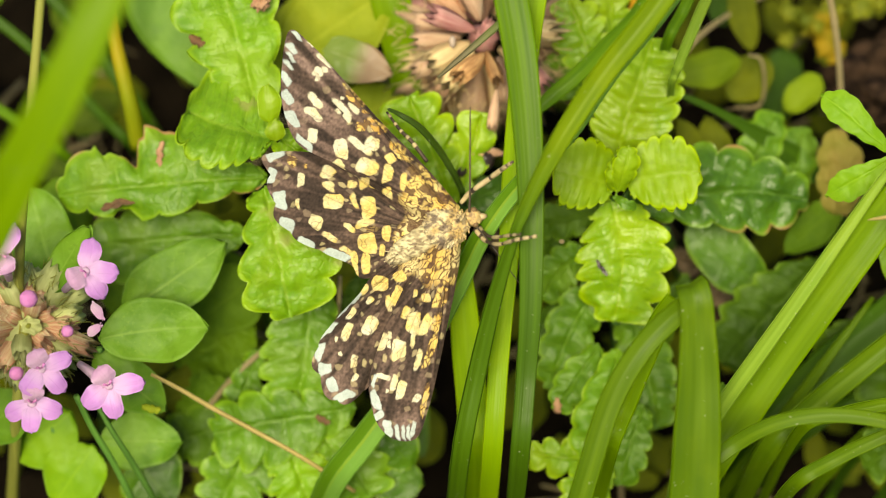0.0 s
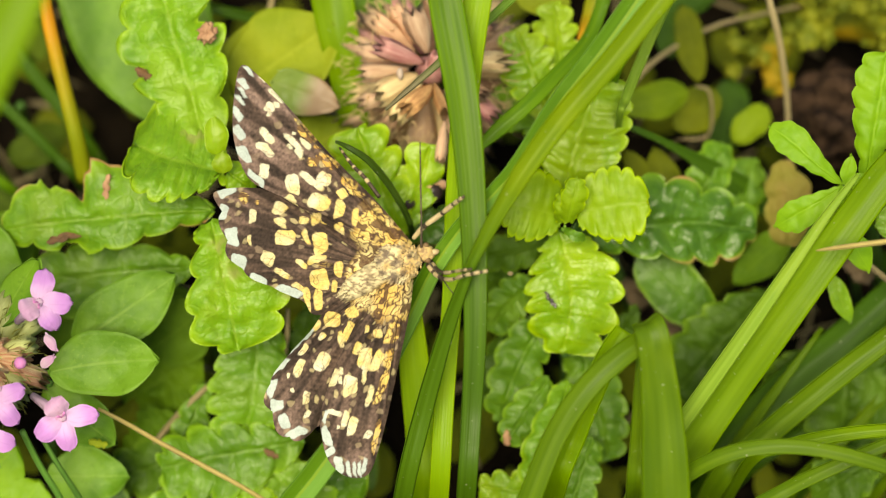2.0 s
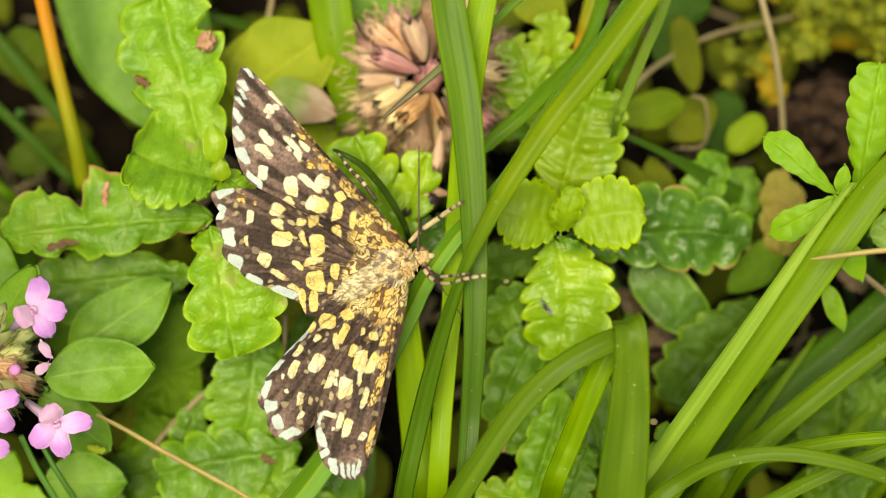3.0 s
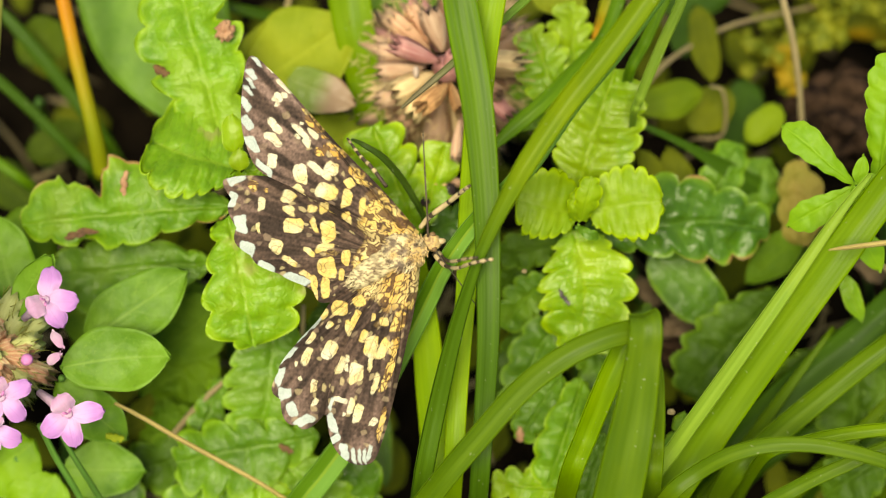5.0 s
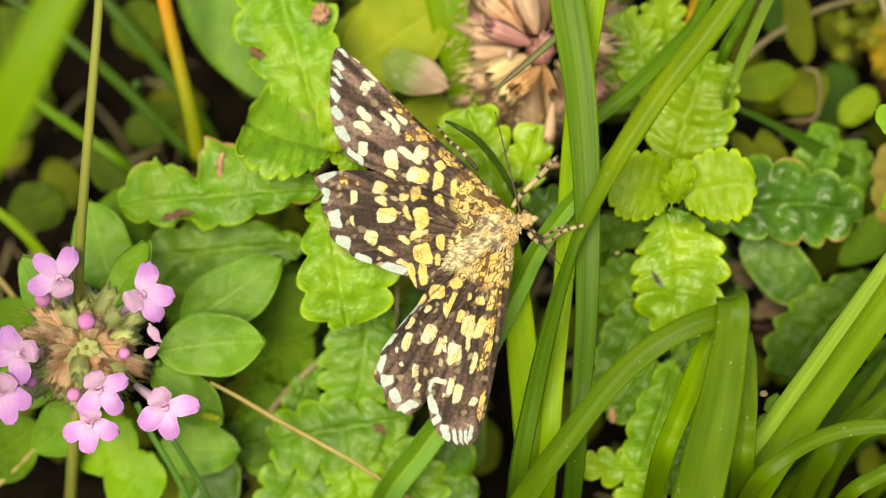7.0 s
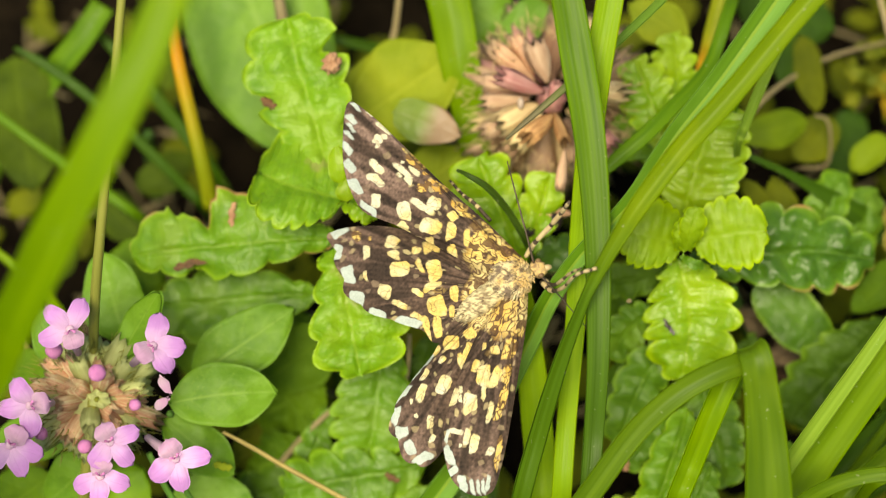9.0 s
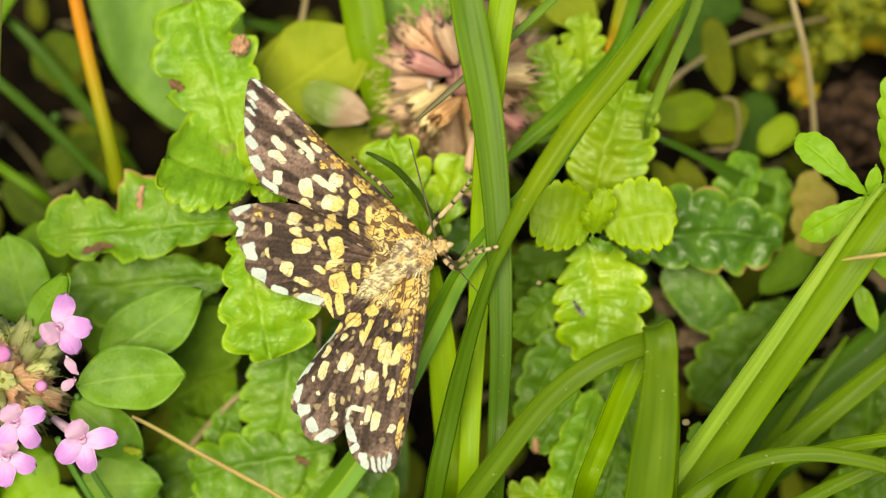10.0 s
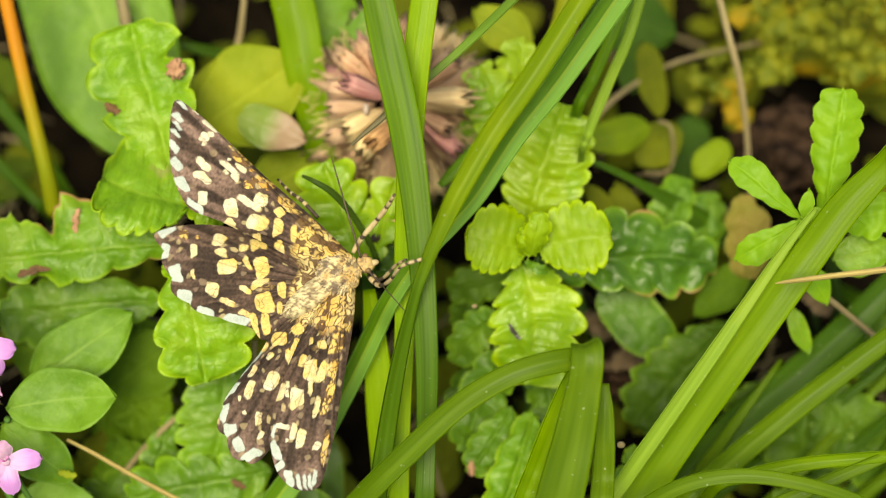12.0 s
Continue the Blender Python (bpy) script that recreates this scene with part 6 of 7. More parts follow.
def build_wing(name, parent, base, outline, spots, fringe, scallop=0.0, lift=(1.0, 0.2), label="", costa=130, flecks=(), span=300.0, run=40.0):
    """A wing spread from its root: the outline runs round from the front edge to the hind edge."""
    ns, nr = 420, 190
    rim = curve(outline, ns)
    bx, by = base
    r = (np.linspace(0.04, 1, nr) ** 0.85)[None, :]
    f = np.linspace(0, 1, ns)[:, None]
    edge = scallop * (np.abs(np.sin(f * math.pi * 9)) - 0.6) * ((f > 0.25) & (f < 0.9))
    k = r * (1 + edge * r ** 6)
    x, y = bx + (rim[:, 0:1] - bx) * k, by + (rim[:, 1:2] - by) * k
    h = lift[0] + (lift[1] - lift[0]) * r + 0.09 * np.sin(f * 44) * (1 - np.abs(2 * r - 1)) + 0.25 * np.sin(r * 2.6)
    uv = np.stack([f + 0 * r, r + 0 * f], -1)
    ob = part(name, shell(sheet(x, y, h), 0.00005, uv), WING, parent, label)
    col = wing_pigment(x.ravel(), y.ravel(), base, spots, fringe, flecks, costa, span, run)
    col = np.vstack([col, col])
    layer = ob.data.color_attributes.new("pigment", "FLOAT_COLOR", "POINT")
    layer.data.foreach_set("color", np.hstack([col, np.ones((len(col), 1))]).astype(np.float32).ravel())
    hinge = S(bx, by, lift[0]) - parent.location
    ob.data.transform(Matrix.Translation(-hinge))
    ob.location = hinge
    return ob


def body_pigment(ob, pale, dark, spots, scale=4.0):
    """Cream fur with grey-brown blotches and finer flecks."""
    n = len(ob.data.vertices)
    co = np.empty(n * 3, np.float32)
    ob.data.vertices.foreach_get("co", co)
    d = co.reshape(-1, 3).astype(float) + np.array(ob.parent.location) - np.array(APEX)
    depth = -d @ np.array(TOW)
    x, y = 784 + d @ np.array(RIGHT) / depth * FAR, 441 - d @ np.array(UP) / depth * FAR
    f = np.maximum(mask(x, y, spots, 0.3) * 0.9, 0.55 * np.clip((speck(x, y, scale) - 0.55) * 3, 0, 1))
    gap, tag = shingle(x * 0.45 + y * 0.3 + 4.0 * speck(x, y, 9.0), y * 0.8 - x * 0.3 + 4.0 * speck(y, x, 9.0), 6.6, 5.0)
    f = np.maximum(f, 0.85 * np.clip((0.20 - gap) * 8, 0, 1) * (tag > 0.2))
    col = mixed(np.array(pale), np.array(dark), f)
    col = mixed(col, ORANGE, np.clip((x - 775) / 60 + 0.3 * speck(x, y, 14.0), 0, 0.65) * (1 - f))
    layer = ob.data.color_attributes.new("pigment", "FLOAT_COLOR", "POINT")
    layer.data.foreach_set("color", np.hstack([col, np.ones((n, 1))]).astype(np.float32).ravel())


BLOTCHES = [(762, 443, 8, 5, 30), (776, 452, 6, 8, 0), (792, 466, 9, 6, -30), (764, 464, 7, 4, -20), (770, 484, 7, 4, 0), (790, 494, 8, 9, 30), (806, 486, 4, 7, 20), (818, 456, 4, 6, 0), (780, 528, 6, 4, 0), (800, 440, 5, 3, 20), (745, 500, 10, 3, 50), (735, 520, 3, 8, 0), (718, 508, 3, 9, 20)]


def banded_leg(parent, rows, bands, name="leg"):
    lg = part(name, tube(rows, 18, 8), LEG_DARK, parent, "dark leg with pale bands")
    path = curve(rows, 60)
    for f, ln in bands:
        a, b = int(f * 59), min(int((f + ln) * 59), 59)
        seg = path[a:b + 1]
        part("band", pipe([S(*r[:3]) for r in seg], [(r[3] * 0.5 + 0.7 * math.sin(math.pi * (i + 0.5) / len(seg))) * unit(r[2]) for i, r in enumerate(seg)], 8), LEG_PALE, lg)
    return lg


def build_moth():
    ob = thing("moth", 740, 480, 0, "latticed brown and yellow moth with spread wings", "moth")
    hind = build_wing("hindwing", ob, (772, 478), [(735, 395), (650, 360), (560, 335), (484, 338), (483, 372), (490, 410), (500, 452), (530, 484), (572, 508), (620, 528), (650, 556), (690, 545), (745, 500)],
               [(543, 383, 7, 13, 0), (537, 425, 4, 9, 0), (568, 456, 13, 12, 30), (592, 483, 16, 6, 30), (627, 467, 13, 5, 35), (655, 459, 17, 7, -5), (658, 494, 17, 19, 0), (622, 508, 12, 5, 35), (635, 520, 7, 14, -20), (637, 542, 6, 11, 0), (656, 530, 8, 20, 0), (692, 477, 9, 14, 10), (684, 508, 5, 11, 0),
                (714, 485, 3, 3, 0), (722, 478, 3, 3, 0), (590, 370, 12, 12, 20), (591, 393, 11, 8, 10), (600, 421, 19, 14, 5), (633, 391, 8, 7, 0), (636, 420, 5, 14, -15), (661, 430, 14, 20, -15), (653, 387, 9, 12, -10), (667, 391, 6, 8, 0)],
               [(498, 338, 17, 9, -25), (491, 375, 9, 14, 10), (505, 418, 12, 17, 0), (517, 461, 15, 11, 25), (551, 494, 18, 8, 25), (604, 516, 25, 9, 18)], 0.035, (1.0, -0.4), "dark brown scalloped hindwing with yellow cells", 85, [(527, 350, 9, 10, 30), (550, 360, 4, 4, 0)], 400, 20)
    low = build_wing("hindwing", ob, (772, 492), [(735, 500), (700, 530), (668, 552), (640, 590), (602, 630), (574, 670), (563, 706), (578, 745), (602, 778), (640, 768), (668, 735), (715, 640), (765, 540)],
               [(681, 566, 15, 14, 0), (654, 577, 5, 12, 15), (662, 597, 8, 5, -45), (642, 562, 8, 9, 0), (715, 553, 11, 10, -20), (710, 588, 9, 20, 15), (696, 600, 5, 15, -10), (631, 619, 5, 11, 30), (622, 651, 8, 17, 28), (663, 641, 12, 18, 30), (610, 690, 4, 4, 0), (635, 703, 7, 12, 0), (637, 732, 5, 7, 10), (605, 665, 3, 5, 0)],
               [(638, 592, 5, 15, 40), (616, 612, 4, 18, 50), (590, 648, 5, 19, 50), (575, 686, 7, 17, 25), (583, 717, 12, 11, -10), (596, 745, 9, 14, -20), (616, 765, 19, 8, -25)], 0.035, (0.9, -0.4), "dark brown scalloped hindwing with yellow cells", 75, (), 400, 110)
    build_wing("forewing", ob, (812, 455), [(822, 432), (762, 362), (682, 280), (602, 190), (560, 145), (522, 122), (508, 200), (512, 262), (535, 318), (572, 338), (650, 385), (735, 440), (790, 470)],
               [(561, 144, 8, 4, 40), (586, 174, 18, 6, 50), (573, 194, 10, 9, 20), (572, 206, 4, 4, 0), (584, 190, 6, 5, 0), (568, 244, 18, 7, 50), (566, 268, 18, 8, 48), (563, 305, 9, 13, 10), (615, 256, 23, 5, 46), (608, 262, 7, 3.5, 45), (624, 273, 9, 6, 40), (635, 257, 13, 5, 45), (615, 240, 4, 3, 0),
                (612, 328, 13, 18, 0), (646, 323, 26, 7, 38), (668, 319, 13, 12, 30), (659, 360, 20, 15, 20), (608, 357, 12, 9, 40), (614, 369, 7, 6, 0), (655, 388, 8, 10, -10), (700, 346, 10, 9, 60), (695, 372, 9, 17, 5), (694, 407, 9, 11, 0), (697, 432, 9, 17, 0), (722, 386, 6, 16, 10)],
               [(537, 131, 12, 4, 56), (527, 152, 12, 6, 56), (525, 167, 12, 3.5, 56), (521, 181, 12, 3.5, 56), (516, 205, 14, 7, 54), (519, 238, 15, 8, 56), (528, 277, 18, 9, 58), (548, 318, 20, 7, 38)], 0.0, (1.7, 1.0), "dark brown forewing with pale yellow lattice cells", 118,
               [(622, 218, 8, 4, 60), (638, 240, 21, 9, 45), (656, 264, 6, 3, 20), (648, 290, 10, 8, 20), (668, 286, 16, 11, 30), (686, 294, 8, 8, 0), (712, 328, 17, 10, 28), (725, 345, 14, 5, 20), (750, 372, 22, 14, 40), (770, 400, 26, 18, 40), (740, 400, 14, 20, 0)], 380, 35)
    fore = build_wing("forewing", ob, (806, 482), [(826, 470), (818, 545), (798, 640), (778, 730), (762, 790), (742, 838), (706, 842), (676, 818), (662, 778), (660, 728), (690, 640), (738, 545), (785, 488)],
               [(738, 634, 12, 20, 18), (725, 617, 7, 12, 20), (760, 638, 9, 20, 18), (737, 665, 4, 13, 15), (742, 583, 4, 7, 0), (760, 590, 9, 8, 0), (682, 668, 9, 18, 25), (672, 655, 5, 8, 30), (694, 672, 4, 6, 0), (697, 657, 4, 8, -10), (712, 682, 13, 18, 0), (746, 700, 5, 19, 12), (703, 740, 6, 15, 12), (715, 753, 8, 18, 12),
                (684, 729, 13, 5, 15), (743, 768, 6, 8, 30), (690, 755, 3, 4, 0)],
               [(668, 735, 4, 12, 20), (669, 770, 7, 18, -15), (674, 798, 12, 7, -40), (692, 822, 8, 17, -12), (708, 828, 4, 14, -5), (718, 829, 3.2, 13, -2), (727, 828, 3.4, 13, 3), (736, 823, 4, 14, 8)], 0.0, (1.6, 0.8), "dark brown forewing with pale yellow lattice cells", 92,
               [(768, 684, 7, 32, 18), (779, 634, 8, 18, 20), (788, 590, 12, 20, 16), (795, 548, 20, 18, 16), (765, 545, 12, 16, 20), (757, 770, 5, 30, 14)], 390, -60)
    ab = part("abdomen", pipe([S(x, y, h) for x, y, h, r in curve([(795, 472, 0.8, 22), (760, 486, 0.8, 23), (730, 504, 0.7, 22), (708, 518, 0.5, 17), (692, 526, 0.4, 5)], 40)],
                              [r * unit(1.6) * (1 + 0.03 * math.sin(i * 1.6)) for i, r in enumerate(curve([(22,), (23,), (22,), (17,), (5,)], 40)[:, 0])], 40), WING, ob, "cream abdomen with dark flecks")
    body_pigment(ab, (0.64, 0.55, 0.32), (0.13, 0.085, 0.05), BLOTCHES, 5.0)
    th = part("thorax", blob(S(797, 466, 1.6), 40 * unit(1), 34 * unit(1), 0.0011, 3, 0.12, 40, 60), WING, ob, "furry cream and brown thorax")
    body_pigment(th, (0.68, 0.56, 0.32), (0.12, 0.085, 0.07), BLOTCHES)
    # fur tufts
    rng = random.Random(8)
    fur = []
    for _ in range(130):
        a, b = rng.uniform(0, 6.28), math.acos(rng.uniform(0.05, 1))
        d = RIGHT * math.sin(b) * math.cos(a) + UP * math.sin(b) * math.sin(a) + TOW * math.cos(b)
        p = S(800, 466, 1.6) + RIGHT * (math.sin(b) * math.cos(a) * 36 * unit(1)) + UP * (math.sin(b) * math.sin(a) * 33 * unit(1)) + TOW * (math.cos(b) * 0.0011)
        lean = (d - RIGHT * 0.9 + UP * rng.uniform(-0.5, 0.3)).normalized()
        fur.append(pipe([p - d * 0.0001, p + lean * 0.00016, p + lean * rng.uniform(0.0003, 0.00042)], [0.00007, 0.00007, 0.00001], 4))
    for _ in range(70):
        f, a = rng.random(), rng.uniform(0.2, 2.95)
        x, y = 795 - 100 * f, 472 + 50 * f
        rad = (22 - 2 * f - 12 * f ** 4) * unit(1)
        out = RIGHT * (math.cos(a) * 0.45) + UP * (math.cos(a) * 0.9) + TOW * math.sin(a)
        p = S(x, y, 0.8) + out * (rad * 0.96)
        lean = (out * 0.35 - RIGHT * 0.85 - UP * 0.42 + UP * rng.uniform(-0.25, 0.25)).normalized()
        fur.append(pipe([p, p + lean * 0.0002 + out * 0.00004, p + lean * rng.uniform(0.0003, 0.00045)], [0.00005, 0.00005, 0.00001], 4))
    fr = part("fur", joined(fur), WING, ob, "cream and ochre fur")
    body_pigment(fr, (0.70, 0.59, 0.35), (0.14, 0.095, 0.07), BLOTCHES)
    hd = part("head", blob(S(843, 450, 1.2), 17 * unit(1), 16 * unit(1), 15 * unit(1), 5, 0.2, 14, 18), WING, ob, "small cream head")
    body_pigment(hd, (0.76, 0.64, 0.38), (0.20, 0.12, 0.07), [(840, 446, 4, 4, 0)], 5.0)
    for x, y in ((846, 437), (849, 462)):
        part("eye", blob(S(x, y, 1.4), 6 * unit(1), 6 * unit(1), 6 * unit(1), 1, 0.0), EYE_SKIN, hd)
    part("palp", tube([(852, 450, 1.2, 12), (862, 448, 1.2, 12), (868, 447, 1.1, 6)], 8), LEG_PALE, hd)
    hub = S(838, 440, 1.6)
    feeler = part("antenna", [np.asarray(g) - (np.array(hub) - np.array(ob.location)) if k == 0 else g for k, g in enumerate(tube([(838, 440, 1.6, 5), (837, 400, 2.2, 4), (834, 340, 2.6, 3.2), (830, 255, 2.8, 2.2)], 24, 6))], LEG_DARK, ob, "thin dark antenna raised forward")
    feeler.location = hub - ob.location
    part("antenna", tube([(848, 462, 1.4, 4), (872, 492, 1.6, 2.6), (900, 530, 1.8, 2), (926, 566, 1.8, 1.4)], 20, 6), LEG_DARK, ob)
    banded_leg(ob, [(824, 424, 0.8, 8), (842, 404, 1.5, 9), (872, 382, 2.6, 9), (895, 364, 3.6, 8), (914, 350, 5.0, 5)], [(0.0, 0.27), (0.31, 0.22), (0.57, 0.19), (0.79, 0.09), (0.9, 0.08)])
    banded_leg(ob, [(848, 470, 0.6, 9), (866, 490, 1.2, 8), (890, 496, 3.4, 6), (918, 487, 5.9, 6), (956, 480, 6.4, 5)], [(0.05, 0.1), (0.2, 0.1), (0.42, 0.14), (0.6, 0.12), (0.76, 0.07), (0.86, 0.06), (0.95, 0.05)])
    banded_leg(ob, [(852, 462, 0.4, 8), (864, 478, 1.0, 7), (880, 484, 2.6, 6), (905, 480, 5.0, 5), (928, 477, 6.2, 4)], [(0.1, 0.12), (0.5, 0.14), (0.7, 0.1), (0.85, 0.08)])
    banded_leg(ob, [(764, 352, 0.2, 7), (738, 318, -0.2, 7), (716, 296, -0.8, 6), (694, 266, -1.6, 4)], [(0.25, 0.06), (0.42, 0.06), (0.6, 0.06), (0.76, 0.05), (0.9, 0.05)])
    return ob, feeler, hind, low, fore


moth, feeler, hind_wing, low_wing, fore_wing = build_moth()


# ---- undergrowth ----
def on_sheet(p):
    """The sheet's x and y of a place."""
    d = Vector(p) - APEX
    depth = -d.dot(TOW)
    return 784 + d.dot(RIGHT) / depth * FAR, 441 - d.dot(UP) / depth * FAR


def build_undergrowth():
    """Low litter of small leaves, and an added ring of grass out of view that blocks low sky light; too many to count.
    """
    rng = random.Random(33)
    leaves, blades = [], []
    for _ in range(330):
        x, y = rng.uniform(-300, 1900), rng.uniform(-200, 1050)
        if 40 < x < 330 and 60 < y < 340 and rng.random() < 0.7:
            continue
        h = ground_h(x, y) + rng.uniform(1.0, 5.0)
        a, ln = rng.uniform(0, 6.28), rng.uniform(50, 110)
        leaves.append(leaf((x, y), (x + ln * math.cos(a), y + ln * math.sin(a)), ln * rng.uniform(0.22, 0.4), (h, h + rng.uniform(-1, 1)), round_off=0.6, seed=rng.randint(0, 999)))
    # added blades, none in view, keep sidelong sky light off the plants
    made = 0
    while made < 1500:
        r, a = 0.02 + 0.30 * rng.random() ** 1.6, rng.uniform(0, 6.28)
        p = Vector((r * math.cos(a), 0.01 + r * math.sin(a), -0.001))
        lean = Vector((rng.uniform(-0.6, 0.6), rng.uniform(-0.6, 0.6), 1)).normalized()
        ln, w = rng.uniform(0.02, 0.05), rng.uniform(0.0006, 0.0013)
        bow = Vector((rng.uniform(-1, 1), rng.uniform(-1, 1), 0)) * ln * 0.35
        pts = [p + lean * (ln * f) + bow * (f * f) for f in (0, 0.25, 0.5, 0.75, 1.0)]
        inside = [on_sheet(q) for q in pts]
        if any(-260 < x < 1830 and -170 < y < 1010 for x, y in inside):
            made += 0.25
            continue
        side = lean.cross(bow if bow.length > 1e-6 else RIGHT).normalized()
        grid = [[np.array(q + side * (w * v * (1 - f ** 2 * 0.9)) + lean.cross(side) * (w * 0.3 * abs(v))) for v in (-1, 0, 1)] for q, f in zip(pts, (0, 0.25, 0.5, 0.75, 1.0))]
        blades.append(shell(grid, 0.0001, [[(f, v * 0.5 + 0.5) for v in (-1, 0, 1)] for f in (0, 0.25, 0.5, 0.75, 1.0)]))
        made += 1
    bits = []
    for _ in range(170):
        x, y = rng.uniform(-250, 1850), rng.uniform(-150, 1000)
        h, a, ln = ground_h(x, y) + rng.uniform(0.8, 4.0), rng.uniform(0, 6.28), rng.uniform(40, 130)
        w = rng.uniform(5, 12)
        bits.append(tube([(x, y, h, w), (x + ln * 0.5 * math.cos(a) + rng.uniform(-8, 8), y + ln * 0.5 * math.sin(a), h + rng.uniform(0, 1.2), w), (x + ln * math.cos(a), y + ln * math.sin(a), h + rng.uniform(-0.5, 0.8), w * 0.6)], 8, 6))
    own("dry_litter", joined(bits), TWIG, "dry brown straws and twigs lying on the soil", "litter", kind="stuff")
    own("leaf_litter", joined(leaves), LEAF_OLIVE, "low dim leaves close to the soil", "undergrowth", kind="stuff")
    own("unseen_grass_ring", joined(blades), GRASS, "grass ring added out of view to block low sky light", "grass", kind="stuff")


build_undergrowth()


# ---- what moves ----
def swayed(ob, rows, spin=None):
    """Rows of seconds, shift right and down on the sheet, and turn in degrees (anticlockwise), about the thing's origin."""
    at = ob.location.copy()
    k = (APEX - at).dot(TOW) / FAR
    out = []
    for t, dx, dy, deg in rows:
        out.append((t, Matrix.Translation(at + RIGHT * (dx * k) - UP * (dy * k)) @ Matrix.Rotation(radians(deg), 4, TOW)))
    walk(ob, out)


def motions():
    # the moth: seconds, millimetres right and up, then turns about the sheet's axes in degrees
    at = moth.location.copy()
    base = Matrix((RIGHT, UP, TOW)).transposed().to_4x4()
    rows = [
        (0, 0.164, -0.22, 0.9, 0.26, -0.04),
        (0.3, 0.42, -0.42, -4.6, 18.0, -0.9),
        (0.5, 0.70, -0.45, -5.5, 22.0, -1.3),
        (0.7, 0.34, -0.34, -4.0, 9.0, -0.8),
        (1, -0.029, -0.119, -2.28, -3.72, -0.37),
        (1.5, -0.194, -0.096, -5.39, -3.27, 0.37),
        (2, 0.41, -0.411, 0.38, -0.95, -0.22),
        (2.5, 0.28, -0.165, 0.07, 0.63, -0.81),
        (3, 0.339, -0.136, 0.38, 0.99, -0.97),
        (3.2, 0.085, 0.039, -0.02, -0.95, -0.99),
        (4.8, -0.022, -0.041, -0.37, -0.77, 0.03),
        (5, -0.057, 0.048, 0.01, -1.01, 0.06),
        (5.5, 0.0, -0.0, 0.0, -0.0, 0.0),
        (6, -0.036, -0.088, 0.31, -0.26, 0.25),
        (6.5, 0.028, -0.106, -3.89, -2.29, 2.77),
        (7, 0.025, -0.034, -5.01, -2.66, 3.25),
        (7.5, 0.157, -0.29, -11.36, -3.36, 4.62),
        (7.7, 0.205, -0.344, -9.42, -3.48, 4.8),
        (9.3, 0.059, -0.03, -8.41, -2.79, 3.52),
        (9.5, -0.133, 0.106, -8.93, -3.14, 3.6),
        (10, -0.319, 0.15, -7.77, -2.97, 3.52),
        (10.5, -0.441, 0.292, -8.77, -3.19, 3.81),
        (11, -0.621, 0.384, -7.79, -2.92, 3.26),
        (11.5, -0.864, 0.45, -7.47, -3.24, 3.27),
        (12, -0.933, 0.387, -10.34, -3.63, 4.09),
    ]
    out = []
    for t, dx, dy, a, b, c in rows:
        w = Vector((radians(a), radians(b), radians(c)))
        spin = Matrix.Rotation(w.length, 4, w.normalized()) if w.length > 1e-9 else Matrix.Identity(4)
        out.append((t, Matrix.Translation(at + RIGHT * (dx / 1000) + UP * (dy / 1000)) @ base @ spin @ base.inverted()))
    walk(moth, out)
    hub = feeler.location.copy()
    walk(feeler, [(t, Matrix.Translation(hub) @ Matrix.Rotation(radians(d), 4, TOW)) for t, d in (
        (0, -3), (1, -3), (2, -2), (3, -2), (5, 0), (5.5, 0), (6, -1), (6.5, 8), (7, 8), (7.5, 7), (9.3, 8), (10, 8), (11, 9), (11.5, 12), (12, 9))])
    # the hindwings are raised for a moment
    lifts = {0.3: 8.0, 0.5: 11.0, 0.7: 4.0}
    for wing, turns in ((hind_wing, ((0, 0.2), (0.3, 0.2), (0.5, 0.2), (0.7, 0.2), (1, 0.2), (1.5, 1.3), (2, 0.5), (3, 0.3), (5, -0.3), (5.5, 0), (6, 0.5), (6.5, 1), (7, 1.3), (7.5, 2.4), (7.7, 2), (9.3, 2.3), (10.5, 2.1), (11, 1.9), (11.5, 2.1), (12, 2.5))),
                        (low_wing, ((0, 0), (0.3, 0), (0.5, 0), (0.7, 0), (1, 0), (12, 0))),
                        (fore_wing, ((0, 0.5), (1, -0.1), (2, 0.2), (3, 0.5), (5, -0.4), (5.5, 0), (6, -0.2), (6.5, -1.2), (7.5, -1.3), (9.3, -0.7), (10, -1), (12, -1.3)))):
        hinge = wing.location.copy()
        walk(wing, [(t, Matrix.Translation(hinge) @ Matrix.Rotation(radians(lifts.get(t, 0.0) if wing != fore_wing else 0.0), 4, UP) @ Matrix.Rotation(radians(d), 4, TOW)) for t, d in turns])
    # upright blades: shift of the upper part
    tops = ((0, 8), (0.5, 19), (1, -12), (1.5, -11), (2, -3), (2.5, 2), (3, 6), (3.2, 0), (4.8, 0), (5, -5), (5.5, 0), (6, -7), (6.5, 4), (7, 9), (7.5, 18), (7.7, 12), (9.3, 4), (9.5, -3), (10, -11), (10.5, -20), (11, -30), (11.5, -36), (12, -36))
    swayed(upright_blade, [(t, 0, 0, -math.degrees(s / 960)) for t, s in tops])
    swayed(behind_blade, [(t, 0, 0, -math.degrees(s / 1000)) for t, s in tops])
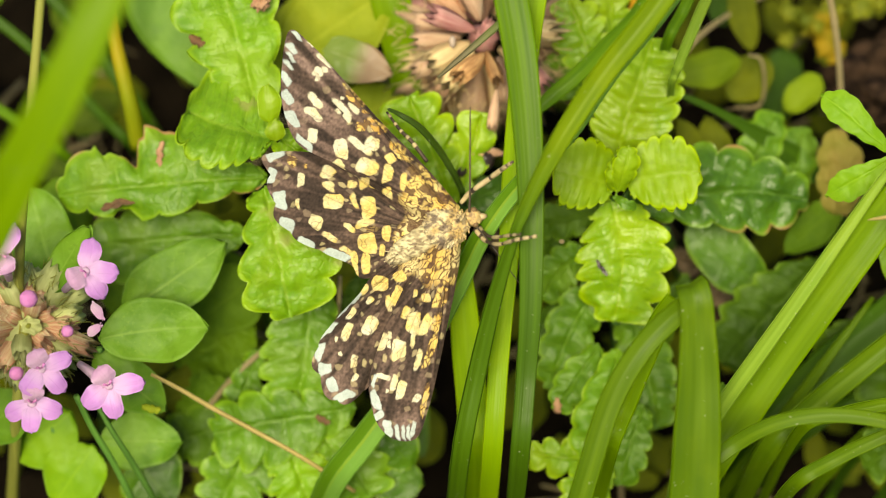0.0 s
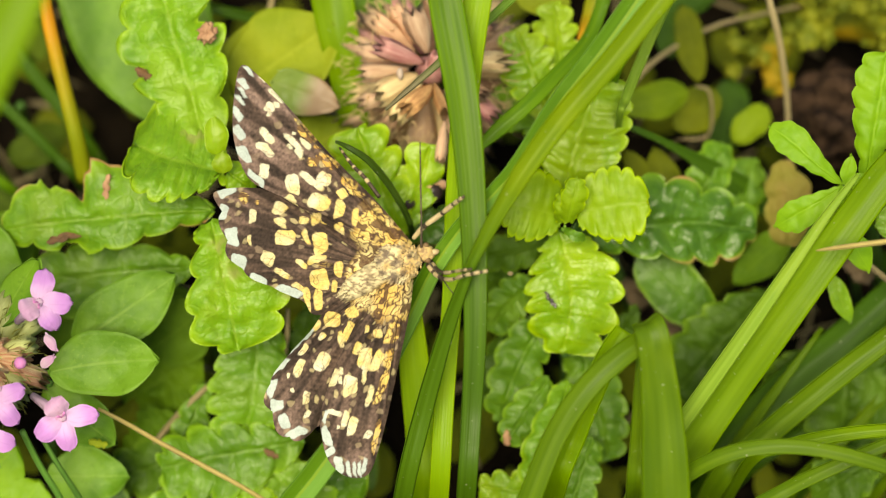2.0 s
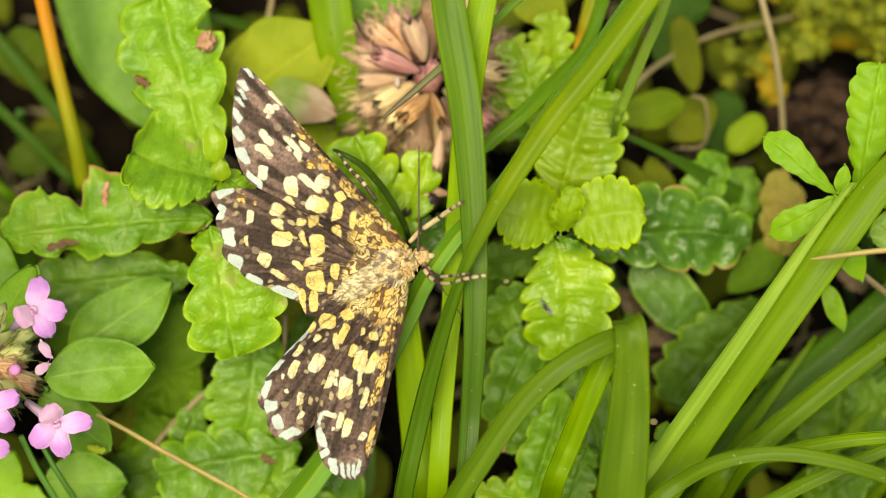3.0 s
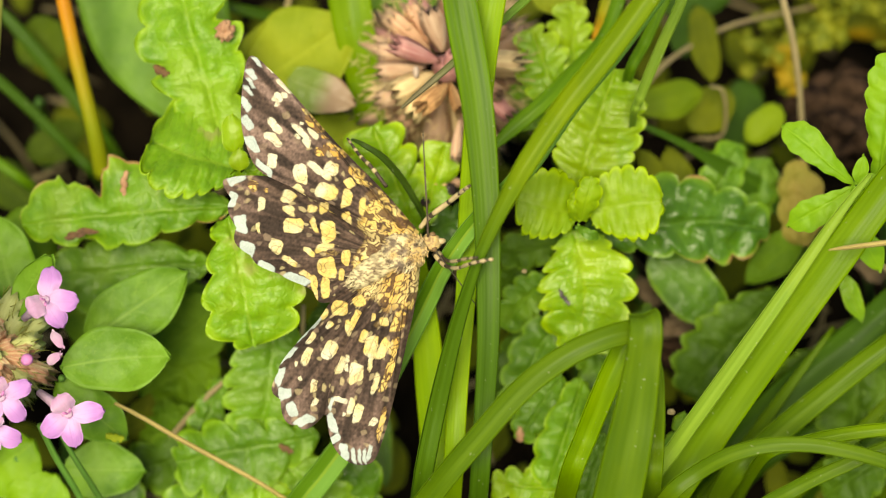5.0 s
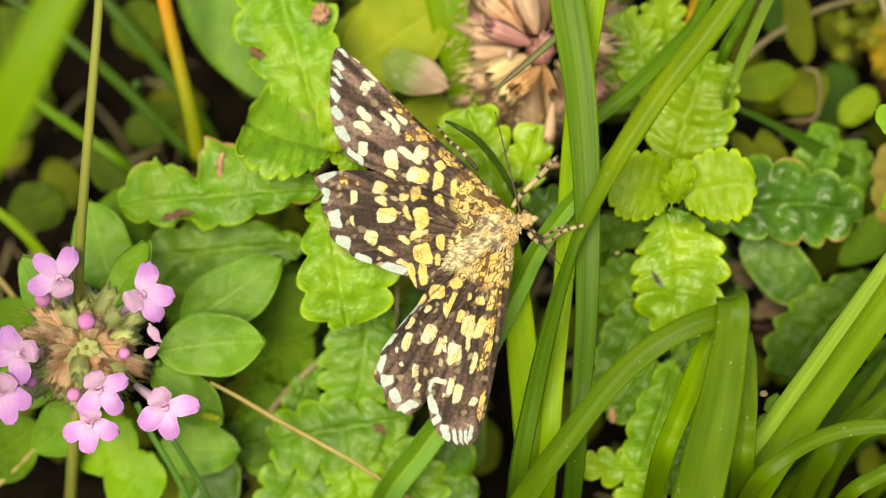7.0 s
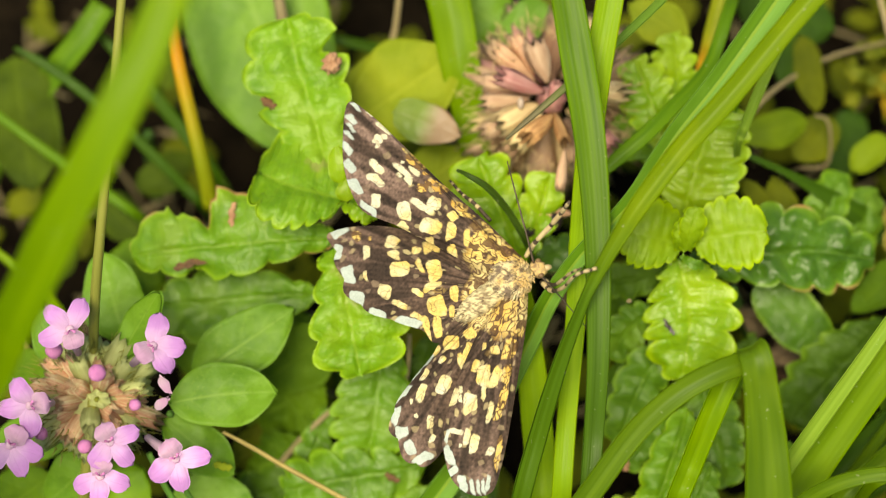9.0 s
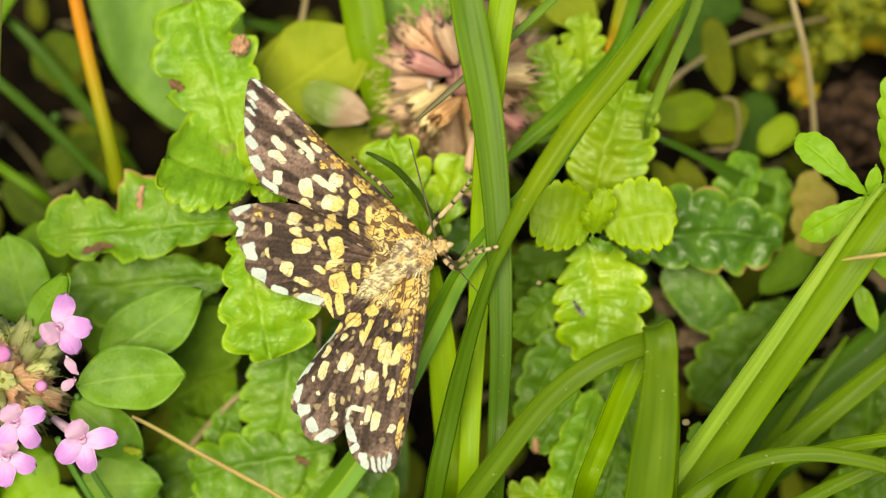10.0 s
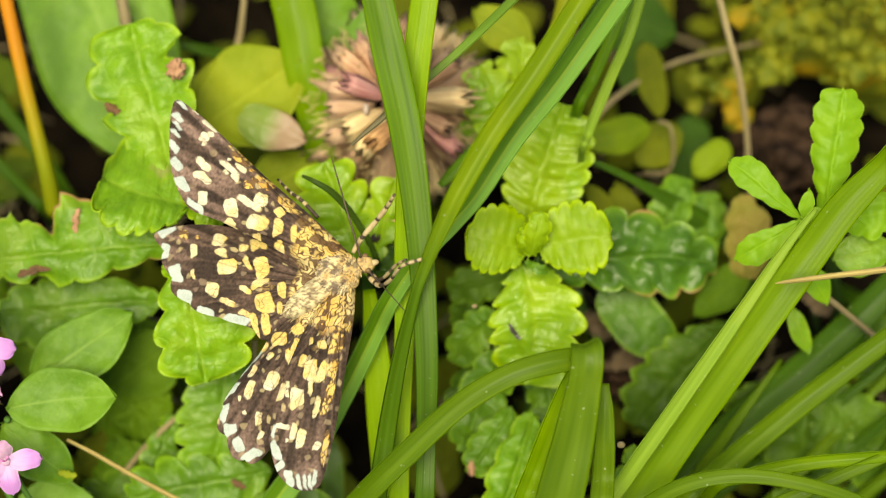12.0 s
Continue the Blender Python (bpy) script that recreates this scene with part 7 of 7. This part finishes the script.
    cross = ((0, 3, 1), (0.5, 12, 4), (1, -3, 6), (1.5, -4, 6), (2, 14, 9), (2.5, 6, 8), (3, 5, 10), (3.2, 3, 6), (4.8, 0, 4), (5, 0, 4), (5.5, 0, 0), (6, 2, 4), (6.5, 4, 8), (7, 6, 12), (7.5, 10, 18), (7.7, 10, 18),
             (9.3, 6, 12), (9.5, 2, 8), (10, -2, 3), (10.5, -6, 0), (11, -10, -2), (11.5, -19, -4), (12, -21, -8))
    heads = (1256, 1326, 1268, 1255, 1304, 1262, 1275, 1265, 1258, 1256, 1228, 1262, 1264, 1262, 1282, 1335, 1291, 1262, 1262, 1237, 1180, 1178, 1192)
    swayed(slanting_blade, [(t, x, y, -0.088 * (top - 1228 - x - 0.62 * y)) for (t, x, y), top in zip(cross, heads)])
    swayed(perch_blade, [(t, x * 0.3, y * 0.3, 0) for t, x, y in cross])
    # the bent blade: turns of its two limbs
    walk(bent_arm, [(t, Matrix.Rotation(radians(d - 39.6), 4, TOW)) for t, d in (
        (0, 63), (0.5, 63), (1, 46), (1.5, 46.8), (2, 58), (2.5, 52.4), (3, 46), (3.2, 43.7), (4.8, 38), (5, 38.8), (5.5, 39.6), (6, 34.8), (6.5, 44.5), (7, 42.4), (7.5, 48), (7.7, 64), (9.3, 41.7), (9.5, 47.4), (10, 41.8), (10.5, 38), (11, 35), (11.5, 31.6), (12, 32.8))])
    walk(bent_limb, [(t, Matrix.Rotation(radians(d + 9.4), 4, TOW)) for t, d in (
        (0, -2.3), (0.5, 19), (1, -16), (1.5, -17), (2, 2), (2.5, -6), (3, -6.4), (3.2, -8), (4.8, -6.7), (5, -12), (5.5, -9.4), (6, -11), (6.5, -9), (7, -12.8), (7.5, -5.4), (7.7, 7.8), (9.3, -3.2), (9.5, -8), (10, -7.6), (10.5, -15), (11, -14), (11.5, -19), (12, -14.7))])
    apex = ((0, 18, -4), (0.5, 20, 5), (1, -3, -4), (1.5, -2, -9), (2, 30, 6), (2.5, 9, -5), (3, 5, -9), (3.2, -4, -11), (4.8, -4, 2), (5, 2, -1), (5.5, 0, 0), (6, -8, 1), (6.5, 6, 2), (7, -7, 2), (7.5, 2, 3), (7.7, 14, 6),
            (9.3, 6, 2), (9.5, 7, 4), (10, 1, 0), (10.5, -8, -2), (11, -15, -7), (11.5, -19, -4), (12, -11, -8))
    swayed(bent_blade, [(t, x, y, 0) for t, x, y in apex])
    # the pink flower and its leaves
    nod = ((0, 3, -5), (0.5, 29, -11), (1, 20, -12), (1.5, 11, -12), (2, 15, -10), (2.5, 19, -3), (3, 8, -8), (3.2, 7, -2), (4.8, -3, -7), (5, -4, -6), (5.5, 0, 0), (6, -4, 0), (6.5, -13, 5), (7, -4, 19), (7.5, 0, 22), (7.7, 5, 24),
           (9.3, -8, 20), (9.5, -8, 17), (10, -10, 16), (10.5, -29, 9), (11, -32, 8), (11.5, -28, 10), (12, -30, 12))
    swayed(pink_flower, [(t, x, y, 0) for t, x, y in nod])
    swayed(sprig, [(t, x * 0.45, y * 0.4, 0) for t, x, y in nod])
    swayed(thin_stem, [(t, 0, 0, -math.degrees(s / 950)) for t, s in (
        (0, 15), (0.5, 76), (1, 48), (1.5, 10), (2, 31), (3, 0), (5, 0), (5.5, 0), (6, 0), (6.5, -28), (7, 6), (7.5, 18), (7.7, 43), (9.3, -7), (9.5, -24), (10, -30), (12, -30))])
    # the tall blade
    swayed(near_blade, [(t, s - 261, 0, 0) for t, s in (
        (0, 240), (0.5, 263), (1, 146), (1.5, 30), (2, 193), (2.5, 60), (3, 30), (5, 20), (5.5, 92), (6, -20), (6.2, 0), (6.4, 160), (6.5, 113), (6.6, 141), (6.8, 96), (7, 106), (7.1, -30), (7.5, -40), (7.6, 106), (7.7, 260), (9.3, 138), (9.4, 120), (9.5, 145), (9.6, 30), (10, -20), (12, -40))])


motions()
